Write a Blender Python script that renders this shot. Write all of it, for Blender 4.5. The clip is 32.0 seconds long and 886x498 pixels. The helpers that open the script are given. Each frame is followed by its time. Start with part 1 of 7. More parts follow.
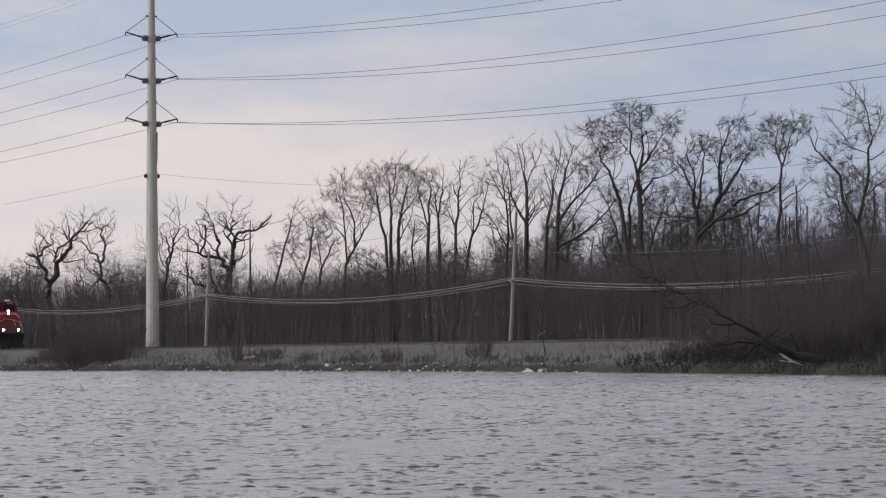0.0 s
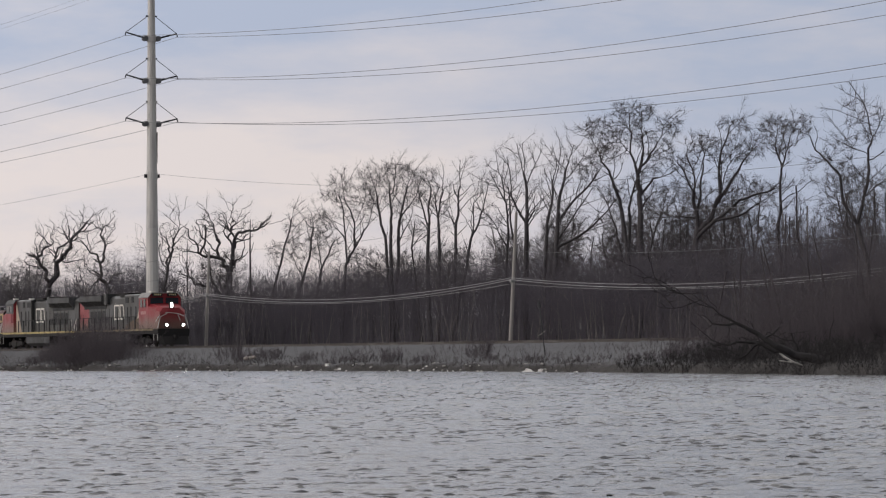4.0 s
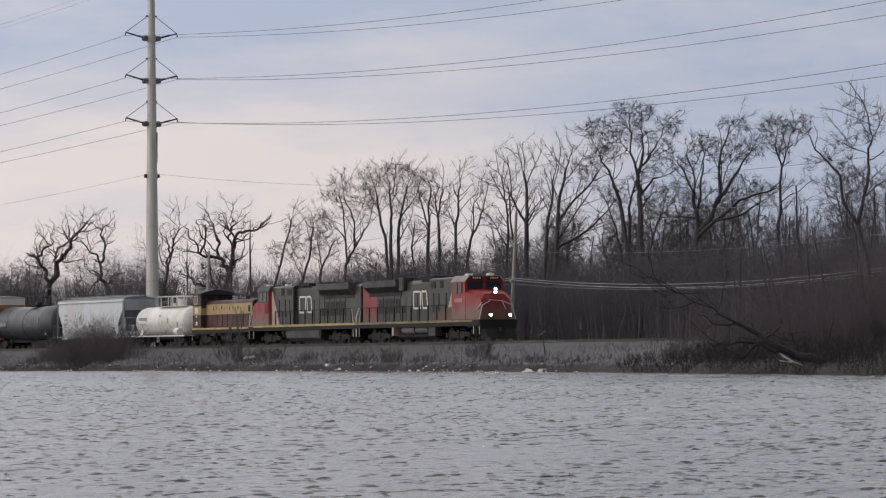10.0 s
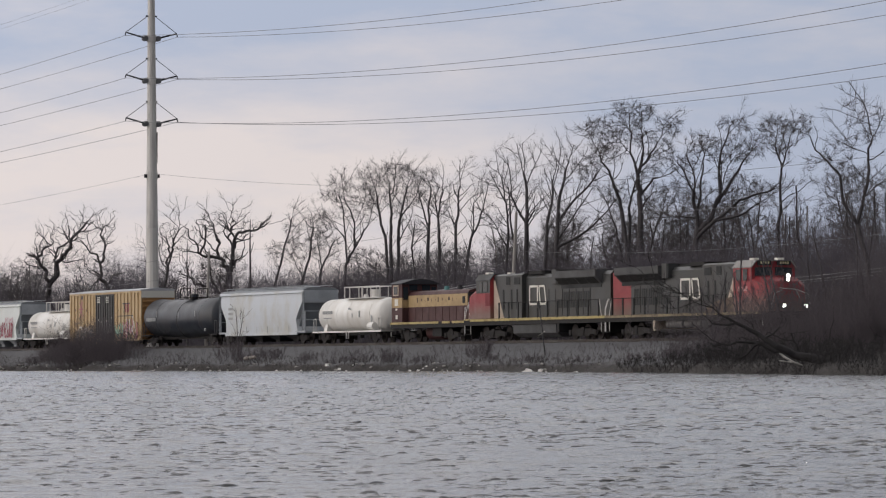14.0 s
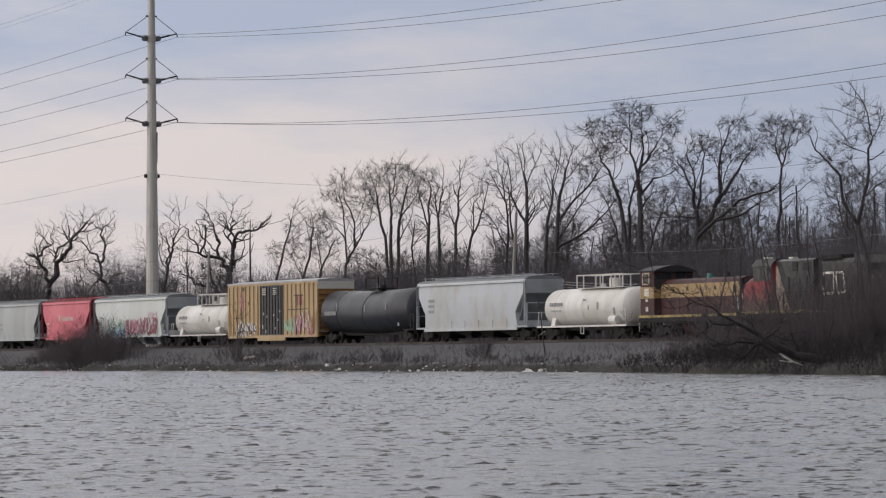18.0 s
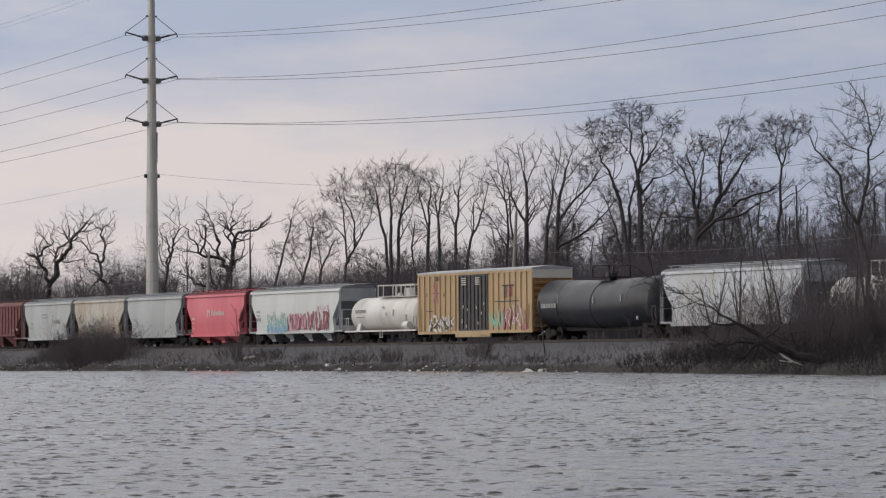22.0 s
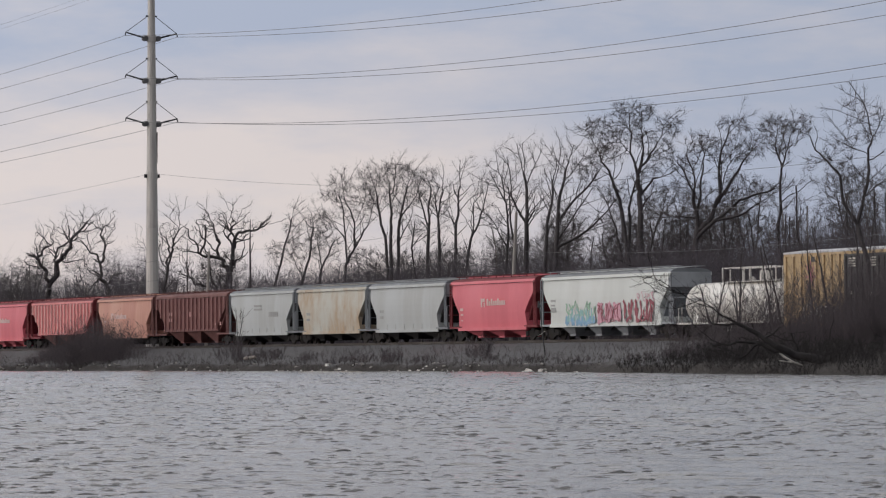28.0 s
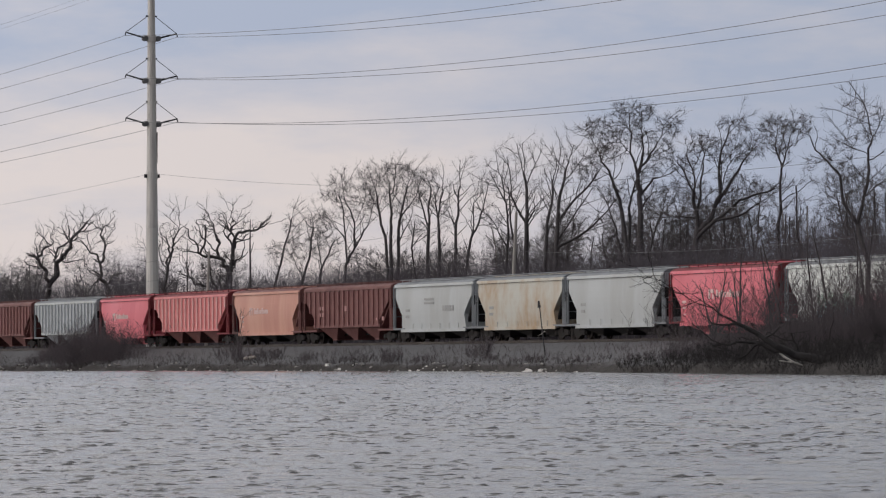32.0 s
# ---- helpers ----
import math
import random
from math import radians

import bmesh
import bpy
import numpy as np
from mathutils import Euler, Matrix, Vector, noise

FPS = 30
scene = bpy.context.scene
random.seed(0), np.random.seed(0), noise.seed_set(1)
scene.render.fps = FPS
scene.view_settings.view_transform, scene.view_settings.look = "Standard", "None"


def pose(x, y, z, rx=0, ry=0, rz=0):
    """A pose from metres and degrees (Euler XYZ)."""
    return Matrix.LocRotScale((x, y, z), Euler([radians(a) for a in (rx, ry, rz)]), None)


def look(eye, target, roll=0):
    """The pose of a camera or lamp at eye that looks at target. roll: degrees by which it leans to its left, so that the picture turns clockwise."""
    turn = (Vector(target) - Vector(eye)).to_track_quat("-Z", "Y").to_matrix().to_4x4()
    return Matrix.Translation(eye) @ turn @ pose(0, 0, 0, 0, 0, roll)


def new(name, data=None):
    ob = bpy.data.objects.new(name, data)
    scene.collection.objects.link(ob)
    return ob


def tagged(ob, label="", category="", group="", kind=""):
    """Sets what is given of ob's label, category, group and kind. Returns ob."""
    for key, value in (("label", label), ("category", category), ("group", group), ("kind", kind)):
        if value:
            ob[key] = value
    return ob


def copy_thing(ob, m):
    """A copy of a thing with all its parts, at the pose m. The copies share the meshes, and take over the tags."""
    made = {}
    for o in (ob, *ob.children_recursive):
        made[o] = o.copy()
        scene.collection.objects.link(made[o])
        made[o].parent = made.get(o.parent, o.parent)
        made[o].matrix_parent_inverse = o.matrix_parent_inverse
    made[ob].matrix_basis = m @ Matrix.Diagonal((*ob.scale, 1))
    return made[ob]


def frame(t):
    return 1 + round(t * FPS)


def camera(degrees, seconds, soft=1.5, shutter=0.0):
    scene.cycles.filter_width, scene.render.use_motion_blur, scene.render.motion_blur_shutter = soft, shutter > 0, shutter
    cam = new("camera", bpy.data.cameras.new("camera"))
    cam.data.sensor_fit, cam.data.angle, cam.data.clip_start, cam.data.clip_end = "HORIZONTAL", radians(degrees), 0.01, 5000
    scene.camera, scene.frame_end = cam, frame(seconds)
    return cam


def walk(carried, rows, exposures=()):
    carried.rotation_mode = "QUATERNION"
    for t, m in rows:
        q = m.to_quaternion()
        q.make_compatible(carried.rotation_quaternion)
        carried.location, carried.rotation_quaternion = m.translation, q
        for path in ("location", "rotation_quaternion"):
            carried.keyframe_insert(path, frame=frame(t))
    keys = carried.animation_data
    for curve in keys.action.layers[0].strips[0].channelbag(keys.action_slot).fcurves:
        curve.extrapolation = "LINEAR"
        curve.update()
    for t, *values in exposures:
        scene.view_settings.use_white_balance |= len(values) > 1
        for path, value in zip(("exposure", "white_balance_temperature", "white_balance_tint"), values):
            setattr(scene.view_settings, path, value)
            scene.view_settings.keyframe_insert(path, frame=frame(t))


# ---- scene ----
# camera: a fixed tripod low over the lake, long lens
cam = camera(2 * math.degrees(math.atan(784 / 6630)), 32.0, soft=1.2)
VIEW = pose(0, 0, 0.81, 91.685, 0, 0) @ pose(0, 0, 0, 0, 0, -0.36)
walk(cam, [(0.0, VIEW), (32.0, VIEW)], [(0.0, 0.0), (14.0, 0.0), (19.0, -0.08), (32.0, -0.1)])

# the railway's own axes: u along the track (towards the right and nearer), n across it towards the lake
HEAD = radians(24.73)
U = Vector((math.sin(HEAD), -math.cos(HEAD), 0))
N = Vector((-math.cos(HEAD), -math.sin(HEAD), 0))
ORIGIN = Vector((1.41, 275.5, 0))
RAIL = 2.1


def at(u, n, z=0.0):
    return ORIGIN + U * u + N * n + Vector((0, 0, z))


def along(u, n, z=0.0, turn=0.0):
    """A pose in the railway's axes: local x runs along the track, local -y faces the lake."""
    return Matrix.Translation(at(u, n, z)) @ pose(0, 0, 0, 0, 0, math.degrees(HEAD) - 90 + turn)


# world: hazy evening sky with thin cloud, low soft sun from the left
SUN_EL, SUN_AZ = radians(14), radians(-80)
world = bpy.data.worlds.new("sky")
scene.world = world
world.use_nodes = True
nt = world.node_tree
nt.nodes.clear()


def node(tree, kind, **values):
    made = tree.nodes.new(kind)
    for key, value in values.items():
        made.inputs[key].default_value = value
    return made


def link(tree, a, b):
    tree.links.new(a, b)


def maths(tree, op, a, b=None, clamp=False):
    m = tree.nodes.new("ShaderNodeMath")
    m.operation = op
    m.use_clamp = clamp
    for slot, v in ((0, a), (1, b)):
        if v is None:
            continue
        if isinstance(v, (int, float)):
            m.inputs[slot].default_value = v
        else:
            tree.links.new(v, m.inputs[slot])
    return m.outputs[0]


def ramp(tree, value, a0, a1, b0=0.0, b1=1.0):
    r = tree.nodes.new("ShaderNodeMapRange")
    r.interpolation_type = "SMOOTHSTEP"
    for i, v in ((1, a0), (2, a1), (3, b0), (4, b1)):
        r.inputs[i].default_value = v
    tree.links.new(value, r.inputs[0])
    return r.outputs[0]


def mix(tree, fac, a, b, blend="MIX"):
    m = tree.nodes.new("ShaderNodeMix")
    m.data_type = "RGBA"
    m.blend_type = blend
    for slot, v in ((0, fac), (6, a), (7, b)):
        if isinstance(v, (int, float)):
            m.inputs[slot].default_value = v
        elif isinstance(v, tuple):
            m.inputs[slot].default_value = (*v, 1)
        else:
            tree.links.new(v, m.inputs[slot])
    return m.outputs[2]


def build_sky():
    sky = nt.nodes.new("ShaderNodeTexSky")
    sky.sky_type = "NISHITA"
    sky.sun_disc = False
    sky.sun_elevation, sky.sun_rotation = SUN_EL, SUN_AZ
    coord = nt.nodes.new("ShaderNodeTexCoord")
    sep = nt.nodes.new("ShaderNodeSeparateXYZ")
    link(nt, coord.outputs["Generated"], sep.inputs[0])
    stretch = nt.nodes.new("ShaderNodeMapping")
    stretch.inputs["Scale"].default_value = (9, 9, 34)
    stretch.inputs["Rotation"].default_value = (0, radians(12), 0)
    link(nt, coord.outputs["Generated"], stretch.inputs[0])
    noise_big = node(nt, "ShaderNodeTexNoise", Scale=1.5, Detail=6.0, Roughness=0.6)
    link(nt, stretch.outputs[0], noise_big.inputs["Vector"])
    warm = maths(nt, "MULTIPLY", ramp(nt, sep.outputs[0], 0.10, -0.05), ramp(nt, sep.outputs[2], 0.105, 0.045))
    warm = maths(nt, "ADD", warm, maths(nt, "MULTIPLY", maths(nt, "SUBTRACT", noise_big.outputs[0], 0.5), 1.7), clamp=True)
    cloud = mix(nt, warm, (0.45, 0.5, 0.655), (0.79, 0.71, 0.715))
    # high overhead the cloud is a little brighter and greyer
    cloud = mix(nt, ramp(nt, sep.outputs[2], 0.09, 0.22), cloud, (1.16, 1.12, 1.12))
    # brighter on the sun's side, dimmer behind the camera and to the right
    lean = maths(nt, "ADD", maths(nt, "MULTIPLY", sep.outputs[0], -0.42), maths(nt, "MULTIPLY", sep.outputs[1], 0.30))
    lean = maths(nt, "ADD", lean, 0.70)
    dim = nt.nodes.new("ShaderNodeVectorMath")
    dim.operation = "SCALE"
    link(nt, cloud, dim.inputs[0])
    link(nt, lean, dim.inputs["Scale"])
    cloud = dim.outputs[0]
    pale = nt.nodes.new("ShaderNodeVectorMath")
    pale.operation = "SCALE"
    pale.inputs["Scale"].default_value = 0.1
    link(nt, sky.outputs[0], pale.inputs[0])
    final = mix(nt, 0.86, pale.outputs[0], cloud)
    bg = node(nt, "ShaderNodeBackground", Strength=1.0)
    link(nt, final, bg.inputs[0])
    out = nt.nodes.new("ShaderNodeOutputWorld")
    link(nt, bg.outputs[0], out.inputs[0])


build_sky()
sun = new("sun", bpy.data.lights.new("sun", "SUN"))
sun.data.energy, sun.data.angle, sun.data.color = 0.6, radians(14), (1.0, 0.9, 0.82)
toward = Vector((math.sin(SUN_AZ) * math.cos(SUN_EL), math.cos(SUN_AZ) * math.cos(SUN_EL) - 0.45, math.sin(SUN_EL)))
sun.matrix_world = look(toward * 50, (0, 0, 0))


# ---- materials ----
def surface(name, base, rough=0.7, metal=0.0, second=None, patch=0.5, spread=0.35, grain=30.0, bump=0.15, streak=False, coat=0.0, dust=None):
    """Base colour with large stains towards a second colour, a fine grain, and relief."""
    m = bpy.data.materials.new(name)
    m.use_nodes = True
    t = m.node_tree
    b = t.nodes["Principled BSDF"]
    b.inputs["Metallic"].default_value = metal
    b.inputs["Coat Weight"].default_value = coat
    second = second or tuple(c * 0.6 for c in base)
    coord = t.nodes.new("ShaderNodeTexCoord")
    info = t.nodes.new("ShaderNodeObjectInfo")
    shift = t.nodes.new("ShaderNodeVectorMath")
    shift.operation = "ADD"
    link(t, coord.outputs["Object"], shift.inputs[0])
    link(t, info.outputs["Random"], shift.inputs[1])
    mapping = t.nodes.new("ShaderNodeMapping")
    mapping.inputs["Scale"].default_value = (1, 1, streak or 1)
    link(t, shift.outputs[0], mapping.inputs[0])
    big = node(t, "ShaderNodeTexNoise", Scale=patch, Detail=6.0, Roughness=0.62)
    small = node(t, "ShaderNodeTexNoise", Scale=grain, Detail=3.0, Roughness=0.6)
    link(t, mapping.outputs[0], big.inputs["Vector"])
    link(t, shift.outputs[0], small.inputs["Vector"])
    stain = maths(t, "MULTIPLY", ramp(t, big.outputs[0], 0.38, 0.72), spread * 2, clamp=True)
    colour = mix(t, stain, base, second)
    colour = mix(t, maths(t, "MULTIPLY", maths(t, "SUBTRACT", small.outputs[0], 0.3), 0.5, clamp=True), colour, tuple(c * 0.55 for c in base))
    if dust:
        # road dirt thrown up over the lower side
        sep = t.nodes.new("ShaderNodeSeparateXYZ")
        link(t, coord.outputs["Object"], sep.inputs[0])
        level = maths(t, "ADD", sep.outputs[2], maths(t, "MULTIPLY", maths(t, "SUBTRACT", big.outputs[0], 0.5), 1.6))
        colour = mix(t, maths(t, "MULTIPLY", ramp(t, level, dust[1], dust[0]), 0.8), colour, (0.155, 0.12, 0.095))
    link(t, colour, b.inputs["Base Color"])
    link(t, ramp(t, big.outputs[0], 0.3, 0.7, rough - 0.08, min(1.0, rough + 0.1)), b.inputs["Roughness"])
    if bump:
        rel = node(t, "ShaderNodeBump", Strength=bump, Distance=0.02)
        link(t, small.outputs[0], rel.inputs["Height"])
        link(t, rel.outputs[0], b.inputs["Normal"])
    return m


M_BARK = surface("bark", (0.075, 0.068, 0.073), 0.9, second=(0.06, 0.055, 0.059), patch=0.8, grain=14, bump=0.4)
M_BARK_PALE = surface("pale_bark", (0.27, 0.245, 0.235), 0.9, second=(0.16, 0.145, 0.14), patch=0.8, grain=14, bump=0.4)
M_DARKBARK = surface("dark_bark", (0.034, 0.031, 0.033), 0.9, second=(0.022, 0.02, 0.022), grain=14, bump=0.4)
M_TWIG = surface("twig", (0.11, 0.1, 0.106), 0.9, second=(0.074, 0.067, 0.072), patch=0.6, grain=10, bump=0)
# paled and tinted purple: distance haze is put into this stem colour
M_HAZED_BRUSH = surface("hazed_brush_stem", (0.134, 0.121, 0.143), 0.95, second=(0.088, 0.079, 0.096), patch=0.25, grain=8, bump=0)
M_SHORE = surface("shore_twig", (0.126, 0.109, 0.121), 0.95, second=(0.066, 0.057, 0.064), patch=0.3, grain=8, bump=0)
M_GRASS = surface("dry_grass", (0.12, 0.11, 0.105), 0.95, second=(0.07, 0.065, 0.064), patch=0.4, grain=8, bump=0)
M_RAIL = surface("rail_steel", (0.07, 0.058, 0.052), 0.55, 0.7, second=(0.2, 0.19, 0.18))
M_TIE = surface("tie_wood", (0.07, 0.055, 0.045), 0.9)
M_POLE_WOOD = surface("weathered_pole", (0.4, 0.375, 0.36), 0.9, second=(0.27, 0.25, 0.235), streak=0.14, patch=2.0)
M_TOWER = surface("galvanised_steel", (0.68, 0.665, 0.64), 0.6, 0.1, second=(0.42, 0.4, 0.4), patch=1.3, spread=0.45, streak=0.14)
M_DARKMETAL = surface("dark_metal", (0.045, 0.045, 0.05), 0.6, 0.4)
M_WIRE = surface("wire", (0.28, 0.28, 0.3), 0.6, 0.5, bump=0)
M_CABLE = surface("cable", (0.33, 0.33, 0.34), 0.5, 0.2, bump=0)
M_ROCK = surface("shore_rock", (0.34, 0.33, 0.31), 0.9, second=(0.16, 0.15, 0.14), patch=2.0, grain=20, bump=0.5)
M_PALE = surface("bleached_wood", (0.62, 0.59, 0.56), 0.85, second=(0.35, 0.33, 0.31), patch=3.0)
M_DRIFT = surface("driftwood", (0.3, 0.27, 0.25), 0.9, second=(0.16, 0.14, 0.13), patch=2.0)


def ground_material():
    m = bpy.data.materials.new("ground_cover")
    m.use_nodes = True
    t = m.node_tree
    b = t.nodes["Principled BSDF"]
    b.inputs["Roughness"].default_value = 0.95
    coord = t.nodes.new("ShaderNodeTexCoord")
    big = node(t, "ShaderNodeTexNoise", Scale=0.35, Detail=8.0, Roughness=0.65)
    fine = node(t, "ShaderNodeTexVoronoi", Scale=9.0)
    speck = node(t, "ShaderNodeTexNoise", Scale=4.5, Detail=5.0, Roughness=0.7)
    for n_ in (big, fine, speck):
        link(t, coord.outputs["Object"], n_.inputs["Vector"])
    sep = t.nodes.new("ShaderNodeSeparateXYZ")
    link(t, coord.outputs["Object"], sep.inputs[0])
    # object space: x along the track, y away from the lake
    gravel = mix(t, fine.outputs["Distance"], (0.057, 0.058, 0.063), (0.137, 0.137, 0.147))
    gravel = mix(t, ramp(t, speck.outputs[0], 0.35, 0.7), gravel, (0.093, 0.093, 0.099))
    soil = mix(t, ramp(t, speck.outputs[0], 0.35, 0.65), (0.022, 0.02, 0.02), (0.046, 0.04, 0.037))
    edge = maths(t, "ADD", sep.outputs[1], maths(t, "MULTIPLY", maths(t, "SUBTRACT", big.outputs[0], 0.5), 5.0))
    woods = ramp(t, edge, 1.6, 3.4)
    low = maths(t, "ADD", sep.outputs[2], maths(t, "MULTIPLY", maths(t, "SUBTRACT", big.outputs[0], 0.5), 1.1))
    wet = ramp(t, low, 0.62, 0.34)
    # the shore under the thicket is bare earth
    overgrown = ramp(t, sep.outputs[0], 68.0, 82.0)
    colour = mix(t, maths(t, "MAXIMUM", maths(t, "MAXIMUM", woods, wet), overgrown), gravel, soil)
    link(t, colour, b.inputs["Base Color"])
    rel = node(t, "ShaderNodeBump", Strength=0.6, Distance=0.06)
    link(t, fine.outputs["Distance"], rel.inputs["Height"])
    link(t, rel.outputs[0], b.inputs["Normal"])
    return m


def water_material():
    m = bpy.data.materials.new("lake_water")
    m.use_nodes = True
    t = m.node_tree
    b = t.nodes["Principled BSDF"]
    b.inputs["Base Color"].default_value = (0.028, 0.03, 0.035, 1)
    b.inputs["Roughness"].default_value = 0.14
    b.inputs["IOR"].default_value = 1.36
    coord = t.nodes.new("ShaderNodeTexCoord")
    stretch = t.nodes.new("ShaderNodeMapping")
    stretch.inputs["Scale"].default_value = (0.7, 1.0, 1.0)
    link(t, coord.outputs["Object"], stretch.inputs[0])
    rip = node(t, "ShaderNodeTexNoise", Scale=5.0, Detail=5.0, Roughness=0.6)
    gust = node(t, "ShaderNodeTexNoise", Scale=0.05, Detail=4.0)
    link(t, stretch.outputs[0], rip.inputs["Vector"])
    link(t, coord.outputs["Object"], gust.inputs["Vector"])
    rel = node(t, "ShaderNodeBump", Distance=0.06)
    link(t, ramp(t, gust.outputs[0], 0.3, 0.7, 0.35, 0.55), rel.inputs["Strength"])
    link(t, rip.outputs[0], rel.inputs["Height"])
    link(t, rel.outputs[0], b.inputs["Normal"])
    return m


M_GROUND = ground_material()
M_WATER = water_material()


# ---- mesh tools ----
class Geo:
    """A growing list of corners and faces."""

    def __init__(self):
        self.v, self.f = [], []

    def add(self, verts, faces):
        k = len(self.v)
        self.v += [tuple(p) for p in verts]
        self.f += [tuple(i + k for i in face) for face in faces]
        return self

    def box(self, x0, x1, y0, y1, z0, z1, c=0.0):
        """A box; c: chamfer of its upright edges."""
        if c:
            ring = [(x0 + c, y0), (x1 - c, y0), (x1, y0 + c), (x1, y1 - c), (x1 - c, y1), (x0 + c, y1), (x0, y1 - c), (x0, y0 + c)]
        else:
            ring = [(x0, y0), (x1, y0), (x1, y1), (x0, y1)]
        n = len(ring)
        vs = [(x, y, z0) for x, y in ring] + [(x, y, z1) for x, y in ring]
        fs = [tuple(reversed(range(n))), tuple(range(n, 2 * n))] + [(i, (i + 1) % n, n + (i + 1) % n, n + i) for i in range(n)]
        return self.add(vs, fs)

    def loft(self, rings, closed=True):
        """Rings of equal length joined one to the next, with end caps."""
        n = len(rings[0])
        vs = [p for r in rings for p in r]
        fs = []
        for k in range(len(rings) - 1):
            for i in range(n if closed else n - 1):
                j = (i + 1) % n
                fs.append((k * n + i, k * n + j, (k + 1) * n + j, (k + 1) * n + i))
        if closed:
            fs.append(tuple(reversed(range(n))))
            fs.append(tuple(range((len(rings) - 1) * n, len(rings) * n)))
        return self.add(vs, fs)

    def prism_x(self, outline, x0, x1):
        """An outline of (y, z) drawn out along x."""
        return self.loft([[(x0, y, z) for y, z in outline], [(x1, y, z) for y, z in outline]])

    def prism_y(self, outline, y0, y1):
        """An outline of (x, z) drawn out along y."""
        return self.loft([[(x, y0, z) for x, z in outline], [(x, y1, z) for x, z in outline]])

    def rod(self, a, b, r, r2=None, n=6):
        a, b = Vector(a), Vector(b)
        r2 = r if r2 is None else r2
        d = (b - a).normalized()
        s = d.orthogonal().normalized()
        q = d.cross(s)
        rings = []
        for p, rad in ((a, r), (b, r2)):
            rings.append([p + (s * math.cos(2 * math.pi * i / n) + q * math.sin(2 * math.pi * i / n)) * rad for i in range(n)])
        return self.loft(rings)

    def path(self, pts, r, n=5):
        for a, b in zip(pts, pts[1:]):
            self.rod(a, b, r, n=n)
        return self

    def disc(self, cx, cz, y0, y1, r, n=16):
        """A drum with its axis along y."""
        return self.prism_y([(cx + r * math.cos(2 * math.pi * i / n), cz + r * math.sin(2 * math.pi * i / n)) for i in range(n)], y0, y1)


def mesh_of(name, geo, material, smooth=False):
    me = bpy.data.meshes.new(name)
    me.from_pydata(geo.v, [], geo.f)
    me.materials.append(material)
    bm = bmesh.new()
    bm.from_mesh(me)
    bmesh.ops.recalc_face_normals(bm, faces=bm.faces)
    bm.to_mesh(me)
    bm.free()
    if smooth:
        me.shade_smooth()
    return me


def part(name, geo, material, parent, label="", smooth=False, m=None):
    ob = new(name, geo if isinstance(geo, bpy.types.Mesh) else mesh_of(name, geo, material, smooth))
    ob.parent = parent
    if m is not None:
        ob.matrix_basis = m
    return tagged(ob, label)


def thing(name, m, label, category, group="", kind=""):
    ob = new(name)
    ob.empty_display_size = 0.3
    ob.matrix_basis = m
    return tagged(ob, label, category, group, kind)


def array_mesh(name, verts, quads, material):
    """A mesh straight from numpy arrays of corners and four-cornered faces."""
    me = bpy.data.meshes.new(name)
    me.vertices.add(len(verts))
    me.vertices.foreach_set("co", verts.astype(np.float32).ravel())
    me.loops.add(quads.size)
    me.loops.foreach_set("vertex_index", quads.astype(np.int32).ravel())
    me.polygons.add(len(quads))
    me.polygons.foreach_set("loop_start", np.arange(0, quads.size, 4, dtype=np.int32))
    me.update(calc_edges=True)
    me.materials.append(material)
    return me


def grid_quads(rows, cols):
    i = np.arange((rows - 1) * (cols - 1))
    r, c = i // (cols - 1), i % (cols - 1)
    k = r * cols + c
    return np.stack([k, k + 1, k + cols + 1, k + cols], 1)


# ---- ground and water ----
def shore_n(u):
    return np.interp(u, [-600, -92, -37, 0, 30, 60, 84, 103, 140, 220], [6, 7, 9.5, 11, 14, 20, 26, 31, 38, 44])


def ground_z(u, n):
    """Height of the ground: railway bank, wooded rise behind it, lake bed before it."""
    u, n = np.asarray(u, float), np.asarray(n, float)
    ns = shore_n(u) + 0.5 * np.sin(u * 0.31) + 0.3 * np.sin(u * 0.83 + 1) + 0.2 * np.sin(u * 1.9)
    slope = 1.88 - (n - 2.3) / np.maximum(ns - 0.6 - 2.3, 1) * 1.43
    front = np.where(n < 2.3, 1.9, np.where(n < ns - 0.6, slope, 0.45 - (n - ns + 0.6) * 0.95))
    front = np.maximum(front, -1.6)
    back = 1.9 - 0.4 * np.clip((-n - 2.3) / 1.5, 0, 1) + 0.55 * np.clip((-n - 4) / 6, 0, 1) + 4.0 * np.clip((-n - 22) / 55, 0, 1) ** 1.3
    z = np.where(n > 0, front, back)
    y_world = ORIGIN.y + U.y * u + N.y * n
    bank = np.clip((4 - y_world) / 5, 0, 1)
    return np.where(y_world < 4, np.maximum(z, -1.6 + 1.9 * bank), z)


def height(u, n):
    return float(ground_z(u, n))


def spaced(*stretches):
    out = []
    for a, b, d in stretches:
        out += list(np.arange(a, b, d))
    return np.array(out + [stretches[-1][1]])


